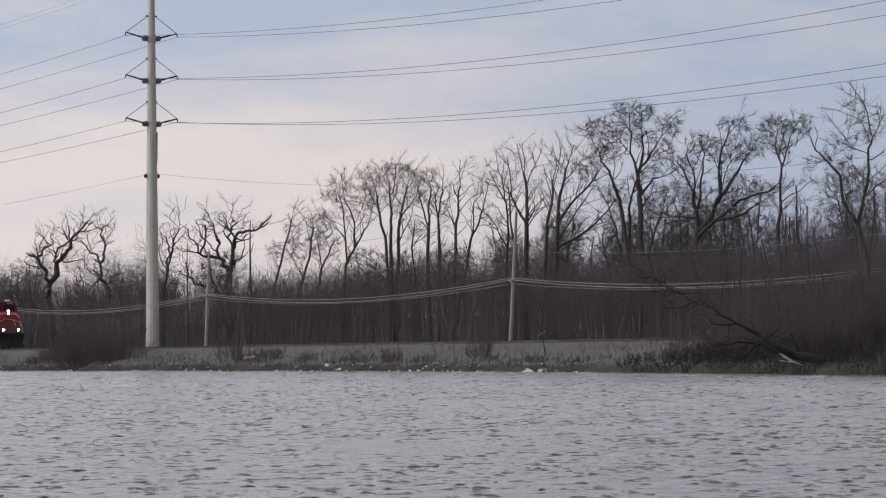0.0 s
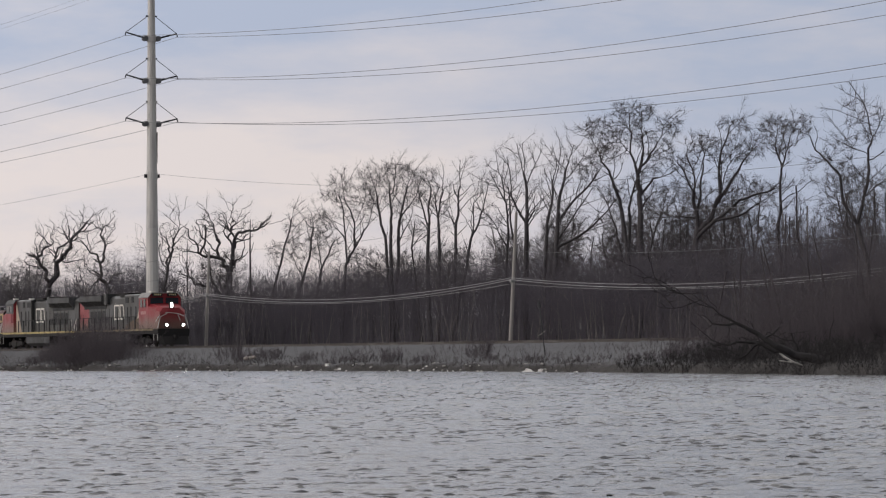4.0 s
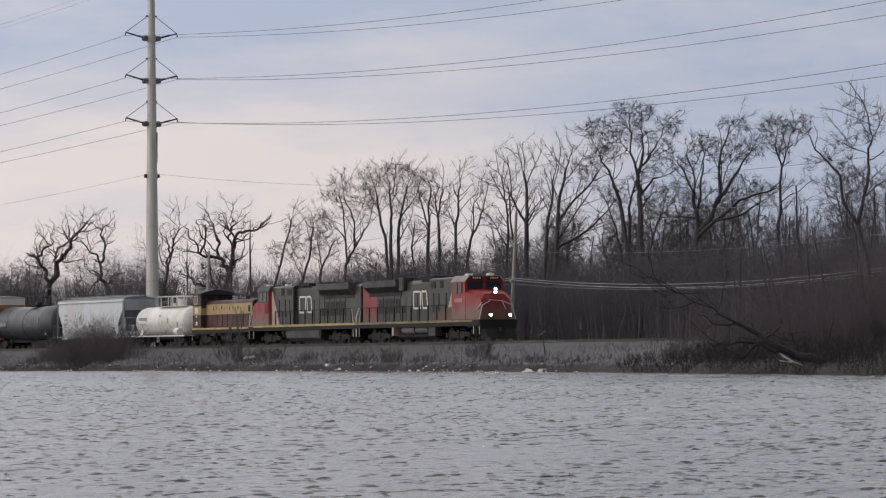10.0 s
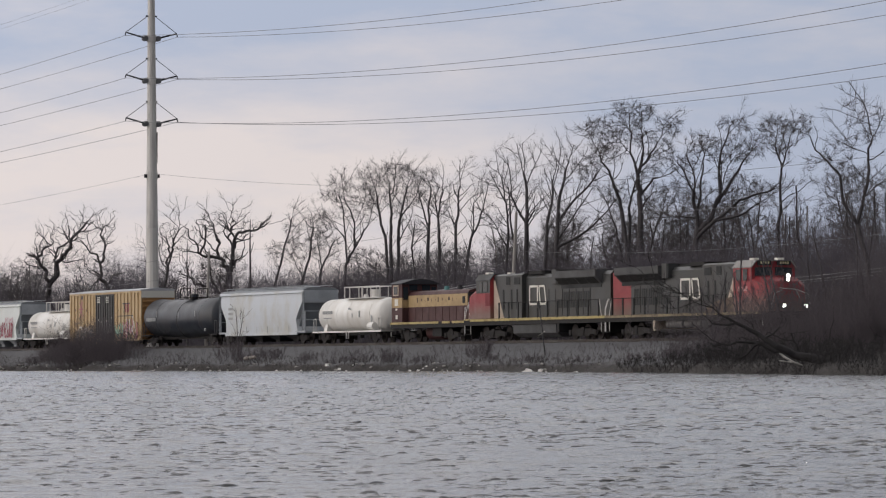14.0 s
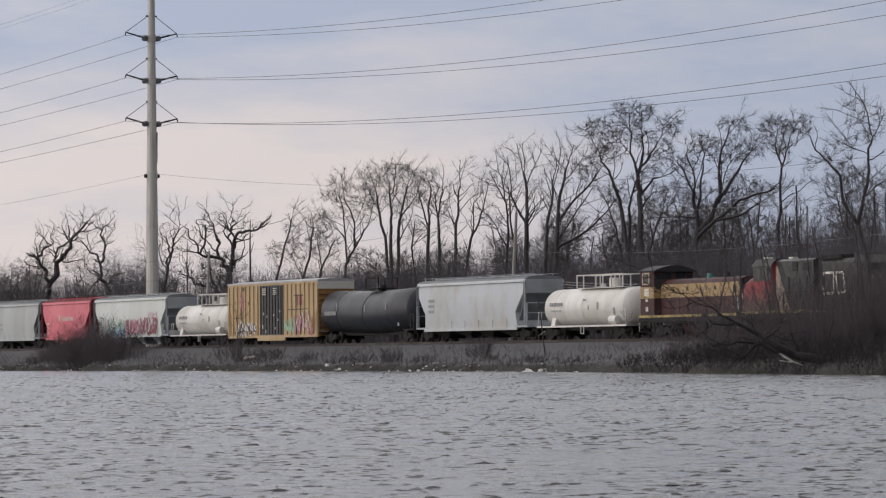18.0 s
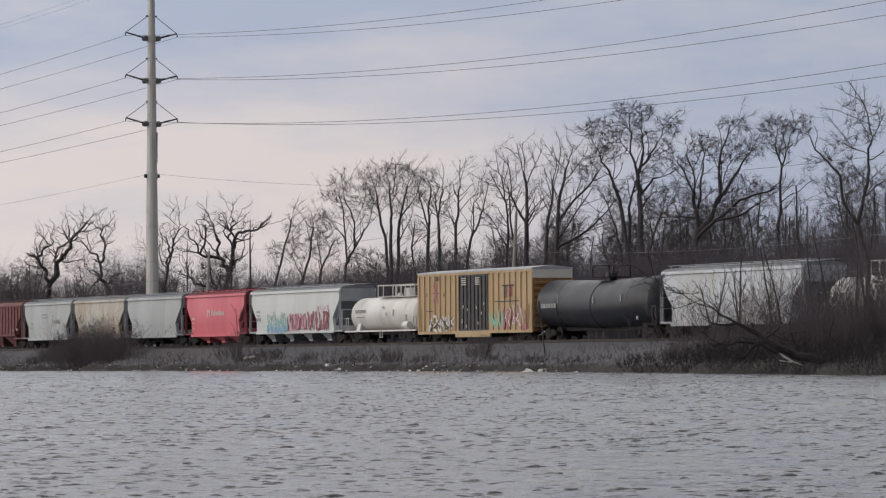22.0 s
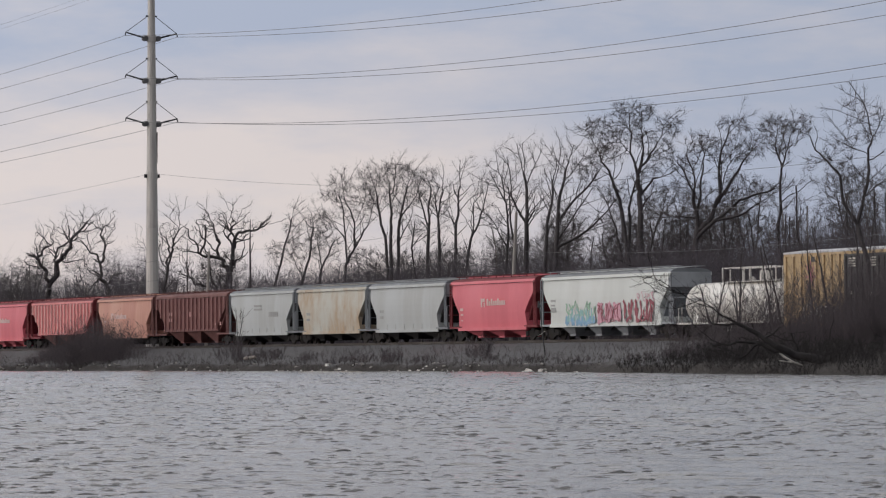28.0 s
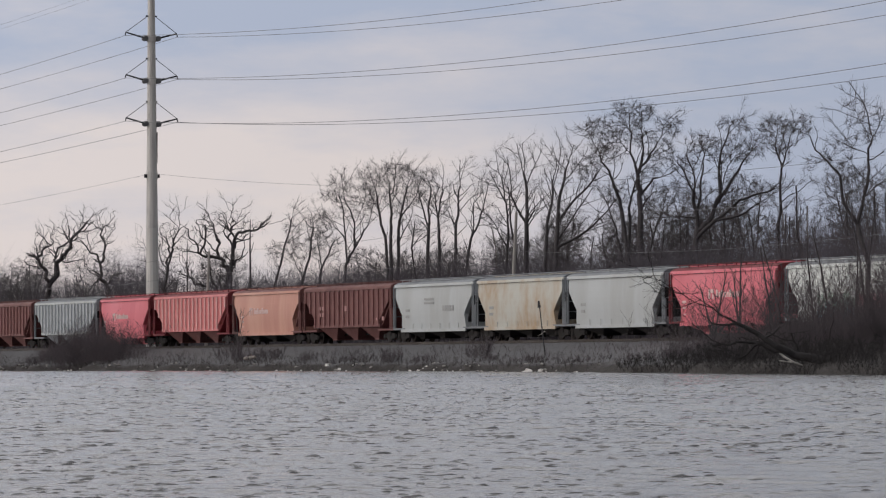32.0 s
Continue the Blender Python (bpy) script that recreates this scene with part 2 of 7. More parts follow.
def build_ground():
    us = spaced((-3000, -700, 150), (-700, -220, 8), (-220, 130, 1.2), (130, 300, 6), (300, 3000, 150))
    ns = spaced((-3000, -300, 150), (-300, -60, 8), (-60, -12, 1.5), (-12, 30, 0.5), (30, 60, 1.2), (60, 200, 6), (200, 3000, 150))
    uu, nn = np.meshgrid(us, ns, indexing="ij")
    rough = np.random.RandomState(3).normal(0, 1, uu.shape)
    z = ground_z(uu, nn) + rough * np.where((np.abs(nn) > 2.4) & (np.abs(nn) < 60), 0.05, 0.01)
    verts = np.stack([uu.ravel(), -nn.ravel(), z.ravel()], 1)
    ob = new("ground", array_mesh("ground", verts, grid_quads(len(us), len(ns)), M_GROUND))
    ob.matrix_basis = along(0, 0)
    tagged(ob, "grey gravel railway bank and dark wooded soil beside the lake", "ground", kind="structure")


def wavelets(rng, count):
    """Short steep wavelets scattered over the lake, closer together near the near shore: three rows of four points each."""
    far = np.linspace(15, 230, 4000)
    crowd = np.cumsum((0.236 * far + 9) / (far - 3) ** 1.35)
    d = np.interp(rng.uniform(0, 1, count), crowd / crowd[-1], far)
    x = rng.uniform(-1, 1, count) * (0.125 * d + 3) - 1.5
    # calmer and rougher patches
    rough = np.sin(0.33 * x + 0.05 * d) * np.sin(0.11 * d + 1) + 0.6 * np.sin(1.1 * x - 0.4 * d) + 0.5 * np.sin(0.5 * d + 0.7 * x)
    keep = rng.uniform(-2.4, 1.4, count) < rough
    d, x = d[keep], x[keep]
    m = len(d)
    half = 0.038 * np.exp(np.clip(rng.normal(0, 0.42, m), -0.9, 0.55)) * (d / 30) ** 0.55
    tall = half * rng.uniform(0.04, 0.2, m)
    front = tall / np.tan(np.radians(rng.uniform(12, 40, m)))
    bend, slant, lean = rng.normal(0, 0.25, m) * half, rng.normal(0, 0.25, m) * half, rng.uniform(-0.4, 0.4, m)
    s = np.linspace(-1, 1, 4)
    env = np.clip(1 - np.abs(s[None, :] - lean[:, None] * (1 - s[None, :] ** 2)) ** 1.6, 0, 1) * (1 + rng.normal(0, 0.15, (m, 4)))
    env = np.maximum(env, 0.12)
    ys = np.array([-1.0, 0.1, 2.0])
    zs = np.array([-0.3, 1.0, -0.3])
    px = x[:, None, None] + half[:, None, None] * s[None, None, :] + np.zeros((1, 3, 1))
    py = d[:, None, None] + front[:, None, None] * ys[None, :, None] * (0.35 + 0.65 * env[:, None, :]) + (bend[:, None] * s[None, :] ** 2 + slant[:, None] * s[None, :])[:, None, :]
    pz = tall[:, None, None] * (env[:, None, :] * (zs + 0.3)[None, :, None] - 0.3) + 0.002
    quads = grid_quads(3, 4)[None, :, :] + (np.arange(m) * 12)[:, None, None]
    return np.stack([px.ravel(), py.ravel(), pz.ravel()], 1), quads.reshape(-1, 4)


def build_water():
    """The lake's rippled surface in one mesh: low ripples, steep wavelets, and a still base. It drifts with the wind."""
    rng = np.random.RandomState(7)

    def swell(xx, yy, base):
        """Low ripples; base: the usual wave length."""
        w = np.zeros_like(xx)
        for k in range(30):
            lam = base * 2 ** rng.uniform(-0.5, 1.5)
            ang = rng.normal(-1.62, 0.85)
            kx, ky = 2 * np.pi / lam * math.cos(ang), 2 * np.pi / lam * math.sin(ang)
            ph = rng.uniform(0, 6.28)
            w += lam ** 0.6 * np.sin(kx * xx + ky * yy + ph + 1.2 * np.sin(0.45 * xx + 0.3 * yy + ph * 3))
        return base * 0.018 * w / w.std()

    vs, qs, count = [], [], 0
    for x0, x1, y0, y1, dx, dy, base in ((-8.5, 5.5, 14, 49.5, 0.11, 0.075, 0.3), (-17, 14, 47, 119, 0.18, 0.14, 0.5), (-42, 24, 115, 330, 0.5, 0.5, 1.0)):
        xx, yy = np.meshgrid(np.arange(x0, x1, dx), np.arange(y0, y1 + dy, dy), indexing="xy")
        z = swell(xx, yy, base)
        if y0 > 20:
            # the farther sheet rises from under the nearer one
            z -= 0.07 * np.clip(1 - (yy - y0) / 2.2, 0, 1)
        vs.append(np.stack([xx.ravel(), yy.ravel(), z.ravel()], 1))
        qs.append(grid_quads(*xx.shape) + count)
        count += xx.size
    wv, wq = wavelets(rng, 52000)
    vs.append(wv)
    qs.append(wq + count)
    count += len(wv)
    # still water out to the far shores
    xx, yy = np.meshgrid(np.arange(-900, 901, 60.0), np.arange(-60, 601, 60.0), indexing="xy")
    vs.append(np.stack([xx.ravel(), yy.ravel(), np.full(xx.size, -0.09)], 1))
    qs.append(grid_quads(*xx.shape) + count)
    me = array_mesh("water", np.concatenate(vs), np.concatenate(qs), M_WATER)
    me.shade_smooth()
    ob = new("water", me)
    return tagged(ob, "grey wind-rippled lake water under an evening sky", "water", kind="structure")


build_ground()
WATER = build_water()


def build_track():
    rails = thing("railway_track", along(0, 0, 0), "single railway track with rusty rails on wooden ties", "track", kind="structure")
    outline = [(-0.075, 0), (0.075, 0), (0.075, 0.02), (0.02, 0.04), (0.02, 0.12), (0.036, 0.13), (0.036, 0.17), (-0.036, 0.17), (-0.036, 0.13), (-0.02, 0.12), (-0.02, 0.04), (-0.075, 0.02)]
    for y in (-0.7525, 0.7525):
        g = Geo()
        for k in range(-60, 30):
            g.prism_x([(y + a, RAIL - 0.17 + b) for a, b in outline], k * 12.0, k * 12.0 + 11.99)
        part("rail", g, M_RAIL, rails, "worn steel rail")
    g = Geo()
    for k in range(-700, 500):
        j = random.uniform(-0.03, 0.03)
        g.box(k * 0.55 - 0.115, k * 0.55 + 0.115, -1.3 + j, 1.3 + j, RAIL - 0.35, RAIL - 0.172)
    tagged(part("ties", g, M_TIE, rails, "dark wooden ties"), kind="stuff")


build_track()


# ---- bare trees ----
class Limbs:
    """Tapered pieces of trunk, limb and twig, kept in two lists: thick and thin."""

    def __init__(self, seed):
        self.rng = random.Random(seed)
        self.thick, self.thin = [], []

    def branch(self, p, d, length, r, level, top, spec):
        """One limb that bends as it goes and sends out its own limbs."""
        rng = self.rng
        steps = spec["steps"][min(level, len(spec["steps"]) - 1)]
        wob = spec["wobble"] * (1 + 0.3 * level)
        lift = spec["lift"]
        kids = spec["kids"][level] if level < len(spec["kids"]) else 0
        first = spec["first"][min(level, len(spec["first"]) - 1)]
        seg = length / steps
        turn = rng.uniform(0, 6.28)
        for i in range(steps):
            t0, t1 = i / steps, (i + 1) / steps
            d = Vector((d.x + rng.gauss(0, wob), d.y + rng.gauss(0, wob), d.z + rng.gauss(0, wob) + lift * (1 - d.z))).normalized()
            q = p + d * seg
            end = spec["end"]
            ra, rb = r * (1 - (1 - end) * t0), r * (1 - (1 - end) * t1)
            ra, rb = max(ra, spec["least"]), max(rb, spec["least"])
            (self.thick if level < spec["split"] else self.thin).append((p, q, ra, rb))
            if kids and t1 >= first:
                share = kids / max(1, steps * (1 - first))
                count = int(share) + (rng.random() < share % 1)
                for _ in range(count):
                    turn += 2.4 + rng.uniform(-0.6, 0.6)
                    side = d.orthogonal().normalized()
                    side = Matrix.Rotation(turn, 3, d) @ side
                    ang = radians(rng.uniform(*spec["angle"]))
                    dd = d * math.cos(ang) + side * math.sin(ang)
                    left = length * (1 - t1 * spec["taper"])
                    self.branch(p.lerp(q, rng.random()), dd, left * rng.uniform(*spec["ratio"]), rb * rng.uniform(*spec["thin"]), level + 1, top, spec)
            p = q


def tubes(name, pieces, sides, material):
    """All pieces as open tapered tubes in one mesh."""
    flat = np.array([(*p[0], *p[1], p[2], p[3]) for p in pieces])
    return tubes_from(name, flat[:, 0:3], flat[:, 3:6], flat[:, 6], flat[:, 7], sides, material)


def tubes_from(name, a, b, ra, rb, sides, material):
    d = b - a
    d /= np.linalg.norm(d, axis=1, keepdims=True) + 1e-9
    helper = np.where(np.abs(d[:, 2:3]) < 0.9, np.array([[0, 0, 1.0]]), np.array([[1.0, 0, 0]]))
    s = np.cross(d, helper)
    s /= np.linalg.norm(s, axis=1, keepdims=True)
    q = np.cross(d, s)
    b = b + d * (rb * 0.4)[:, None]
    ang = np.arange(sides) * 2 * np.pi / sides
    ring = s[:, None, :] * np.cos(ang)[None, :, None] + q[:, None, :] * np.sin(ang)[None, :, None]
    va = a[:, None, :] + ring * ra[:, None, None]
    vb = b[:, None, :] + ring * rb[:, None, None]
    verts = np.concatenate([va, vb], 1).reshape(-1, 3)
    base = (np.arange(len(a)) * 2 * sides)[:, None]
    i = np.arange(sides)
    j = (i + 1) % sides
    quads = np.stack([base + i, base + j, base + sides + j, base + sides + i], -1).reshape(-1, 4)
    me = array_mesh(name, verts, quads, material)
    me.shade_smooth()
    return me


def spec_of(kids, angle=(22, 48), ratio=(0.5, 0.75), steps=(7, 6, 5, 4, 3, 2), wobble=0.07, lift=0.06, first=(0.35, 0.25, 0.2), split=2, end=0.3, least=0.012, taper=0.55, thin=(0.5, 0.75)):
    return dict(thin=thin, kids=kids, angle=angle, ratio=ratio, steps=steps, wobble=wobble, lift=lift, first=first, split=split, end=end, least=least, taper=taper)


def tree(name, u, n, tall, radius, seed, spec, lean=(0.0, 0.0), label="", category="tree", group="trees beyond the track", stems=1, fan=0.25, bark=M_BARK, sink=0.1, turn=None):
    """A bare tree; lean is its slant along the track and towards the lake."""
    w = Limbs(seed)
    for k in range(stems):
        off = Vector((w.rng.uniform(-1, 1), w.rng.uniform(-1, 1), 0)) * (radius * 1.6 if stems > 1 else 0)
        sp = fan if stems > 1 else 0
        d = Vector((lean[0] + w.rng.uniform(-sp, sp), -lean[1] + w.rng.uniform(-sp, sp), 1)).normalized()
        s = 1 if k == 0 else w.rng.uniform(0.6, 0.97)
        w.branch(off, d, tall * 0.8 * s, radius * s, 0, tall, spec)
    top = max(p[1].z for p in w.thick + w.thin)
    k = tall / top
    scaled = lambda ps: [(a * k, b * k, ra, rb) for a, b, ra, rb in ps]
    ob = thing(name, along(u, n, height(u, n) - sink), label, category, group)
    part("trunk", tubes("trunk", scaled(w.thick), 6, bark), bark, ob)
    if w.thin:
        part("crown", tubes("crown", scaled(w.thin), 3, M_TWIG), M_TWIG, ob)
    return ob


SAPLING = spec_of((6, 3, 2), angle=(14, 38), ratio=(0.3, 0.55), lift=0.06, first=(0.25, 0.2, 0.2), wobble=0.035, steps=(6, 4, 3, 2), split=1, least=0.009)
SHRUB = spec_of((6, 3), angle=(10, 42), ratio=(0.4, 0.8), lift=0.02, first=(0.15, 0.2, 0.2), wobble=0.08, steps=(4, 3, 1), split=1, end=0.4, least=0.006)
# habits of the grown trees: step, catch, sway of the limbs, rise, finest limb, sprays per tip, their length, crowding, lesser limbs per metre
GNARLED = dict(step=0.3, catch=0.4, sway=0.07, rise=0.1, least=0.017, sprays=3, spray=(0.3, 0.9), crowd=11, jitter=0.5, kids=1.7, stout=0.09, bulk=0.85, jag=0.06)
TWIGGY = dict(step=0.22, catch=0.26, sway=0.022, rise=0.16, least=0.0095, sprays=8, spray=(0.3, 0.9), crowd=19, jitter=0.22, kids=1.3, stout=0.05)
SPARSE_TOP = dict(step=0.24, catch=0.32, sway=0.022, rise=0.3, least=0.012, sprays=5, spray=(0.3, 1.0), crowd=12, jitter=0.2, kids=1.3, stout=0.06)
BROAD = dict(step=0.22, catch=0.26, sway=0.035, rise=0.1, least=0.0095, sprays=11, spray=(0.25, 0.8), crowd=22, jitter=0.25, kids=1.2, stout=0.055)
FORKED = dict(step=0.2, catch=0.24, sway=0.03, rise=0.12, least=0.008, sprays=6, spray=(0.25, 0.8), crowd=22, jitter=0.22, kids=1.0, stout=0.03)
SLIGHT = dict(step=0.35, catch=0.4, sway=0.03, rise=0.25, least=0.011, sprays=3, spray=(0.4, 1.1), crowd=7, jitter=0.2, kids=0.7, stout=0.03)


class Grower:
    """A tree that starts from its main limbs and grows twigs towards free points of its crown."""

    def __init__(self, seed, habit):
        self.rng = np.random.RandomState(seed)
        self.habit = habit
        self.p, self.up, self.r = [], [], []

    def limb(self, x0, z0, x1, z1, r, side=None):
        """A main limb, rooted on what stands nearest to its lower end, with lesser limbs along it."""
        rng, h = self.rng, self.habit
        if not self.p:
            self.p.append(np.array([x0, 0.0, z0]))
            self.up.append(-1)
            self.r.append(r)
        near = min(range(len(self.p)), key=lambda i: (self.p[i][0] - x0) ** 2 + (self.p[i][2] - z0) ** 2)
        a = self.p[near]
        size = math.hypot(x1 - a[0], z1 - a[2])
        b = np.array([x1, a[1] + (rng.normal(0, 0.22) * min(size, 6.0) if side is None else side), z1])
        steps = max(2, int(size / 0.3))
        # slow bends that vanish at both ends
        bends = [(rng.normal(0, h["sway"] / k, 3) * min(size, 4.0), k) for k in (1, 2, 3, 5)]
        row = []
        for i in range(1, steps + 1):
            t = i / steps
            q = a + (b - a) * t
            for amp, k in bends:
                q = q + amp * math.sin(math.pi * k * t)
            if i < steps:
                q = q + rng.normal(0, h.get("jag", 0.012), 3)
            self.p.append(q)
            self.up.append(near)
            self.r.append(r * (1.0 - 0.4 * t))
            near = len(self.p) - 1
            row.append(near)
        if side is not None or r > 0.32 or size < 1.0:
            return
        # lesser limbs, steep and thin
        way = (b - a) / np.linalg.norm(b - a)
        low = 0.3 if z0 < 1 else 0.1
        for _ in range(int(h["kids"] * size * (1 - low)) + 1):
            t = rng.uniform(low, 0.95)
            q = self.p[row[min(len(row) - 1, int(t * len(row)))]]
            turn = radians(rng.uniform(18, 55)) * rng.choice((-1, 1))
            dx, dz = way[0] * math.cos(turn) + way[2] * math.sin(turn), way[2] * math.cos(turn) - way[0] * math.sin(turn)
            far = rng.uniform(0.7, 2.9) * (1.25 - 0.85 * t)
            self.limb(q[0], q[2], q[0] + dx * far, q[2] + abs(dz) * far * 0.9 + 0.1 * far, min(h["stout"], r * 0.45), rng.normal(0, 0.35) * far)

    def grow(self, crown, rounds=90):
        rng, h = self.rng, self.habit
        free = []
        for cx, cz, rx, rz, dense in crown:
            many = int(math.pi * rx * rz * h["crowd"] * dense) + 3
            d = rng.normal(0, 1, (many, 3))
            d *= (rng.uniform(0.05, 1, many) ** 0.42 / np.linalg.norm(d, axis=1))[:, None]
            free.append(d * np.array([rx, 0.5 * (rx + rz), rz]) * 1.08 + np.array([cx, 0.0, cz]))
        free = np.concatenate(free)
        pts = np.array(self.p)
        gap = np.full(len(free), 1e9)
        owner = np.zeros(len(free), int)
        fresh = np.arange(len(pts))
        for _ in range(rounds):
            d = np.linalg.norm(free[:, None, :] - pts[None, fresh, :], axis=2)
            k = d.argmin(1)
            near = d[np.arange(len(free)), k]
            closer = near < gap
            gap[closer], owner[closer] = near[closer], fresh[k[closer]]
            left = gap > h["catch"]
            free, gap, owner = free[left], gap[left], owner[left]
            if not len(free):
                break
            pull = (free - pts[owner]) / gap[:, None]
            ids, inv = np.unique(owner, return_inverse=True)
            way = np.zeros((len(ids), 3))
            np.add.at(way, inv, pull)
            way /= np.linalg.norm(way, axis=1, keepdims=True) + 1e-6
            way += rng.normal(0, h["jitter"], way.shape) + np.array([0, 0, h["rise"]])
            way /= np.linalg.norm(way, axis=1, keepdims=True) + 1e-6
            start = len(pts)
            pts = np.concatenate([pts, pts[ids] + way * h["step"]])
            self.up += [int(i) for i in ids]
            self.r += [0.0] * len(ids)
            fresh = np.arange(start, len(pts))
        self.p = [q for q in pts]

    def pieces(self):
        """Trunk and limb pieces, then fine twigs, as start, end and two radii."""
        rng, h = self.rng, self.habit
        count = len(self.p)
        tips = np.zeros(count)
        has = np.zeros(count, bool)
        for i in range(count):
            if self.up[i] >= 0:
                has[self.up[i]] = True
        tips[~has] = 1
        for i in range(count - 1, -1, -1):
            if self.up[i] >= 0:
                tips[self.up[i]] += tips[i]
        r = np.maximum(h["least"] * np.maximum(tips, 1) ** 0.4, np.array(self.r) * h.get("bulk", 0.82))
        for i in range(count - 1, -1, -1):
            if self.up[i] >= 0:
                r[self.up[i]] = max(r[self.up[i]], r[i] * 0.97)
        pts = np.array(self.p)
        up = np.array(self.up)
        kids = np.nonzero(up >= 0)[0]
        a, b = pts[up[kids]], pts[kids]
        ra = np.minimum(r[up[kids]], r[kids] * 1.35)
        body = (a, b, ra, r[kids])
        # sprays of the finest twigs
        thin = kids[r[kids] < 0.024]
        pick = np.repeat(thin, max(1, h["sprays"] // 3))
        pick = np.concatenate([pick, np.repeat(np.nonzero(~has)[0], h["sprays"])])
        pick = pick[up[pick] >= 0]
        d = pts[pick] - pts[up[pick]]
        d /= np.linalg.norm(d, axis=1, keepdims=True) + 1e-6
        d += rng.normal(0, 0.5, d.shape) + np.array([0, 0, 0.15])
        d /= np.linalg.norm(d, axis=1, keepdims=True) + 1e-6
        s = pts[up[pick]] + (pts[pick] - pts[up[pick]]) * rng.uniform(0, 1, len(pick))[:, None]
        e = s + d * rng.uniform(*h["spray"], len(pick))[:, None]
        return body, (s, e, np.full(len(pick), 0.0068), np.full(len(pick), 0.0038))


def join_pieces(*sets):
    return [np.concatenate([x[k] for x in sets]) for k in range(4)]


def grown_thing(g, m, name, label, group, bark=M_BARK, twig=M_TWIG):
    body, twigs = g.pieces()
    thick = body[3] > 0.05
    ob = thing(name, m, label, "tree", group)
    part("trunk", tubes_from("trunk", *[x[thick] for x in body], 7, bark), bark, ob)
    crown = join_pieces([x[~thick] for x in body], twigs)
    part("crown", tubes_from("crown", *crown, 3, twig), twig, ob)
    return ob


def grown_tree(u, n, seed, habit, limbs, crown, group="trees beyond the track"):
    """A bare tree across the line of sight: limbs of (x, z, x, z, radius) and crown clumps of (x, z, half width, half height, density)."""
    base = height(u, n) - 0.15
    g = Grower(seed, habit)
    for k, (x0, z0, x1, z1, r) in enumerate(limbs):
        # what starts below ground starts at the base
        g.limb(x0, max(0.0, z0 - base) if z0 - base > 1.0 else 0.0, x1, z1 - base, r)
    g.grow([(x, z - base, rx, rz, d) for x, z, rx, rz, d in crown])
    label = {"GNARLED": "gnarled bare tree with thick twisted limbs and few twigs", "TWIGGY": "bare deciduous tree with a haze of fine twigs", "SPARSE_TOP": "bare tree with steep dark limbs and thin tops",
             "BROAD": "broad bare tree with a rounded crown of fine twigs", "FORKED": "tall forked bare tree rooted in the shore thicket"}[habit["name"]]
    return grown_thing(g, Matrix.Translation(at(u, n, base)), "bare_tree", label, group)


for key, habit_ in (("GNARLED", GNARLED), ("TWIGGY", TWIGGY), ("SPARSE_TOP", SPARSE_TOP), ("BROAD", BROAD), ("FORKED", FORKED)):
    habit_["name"] = key


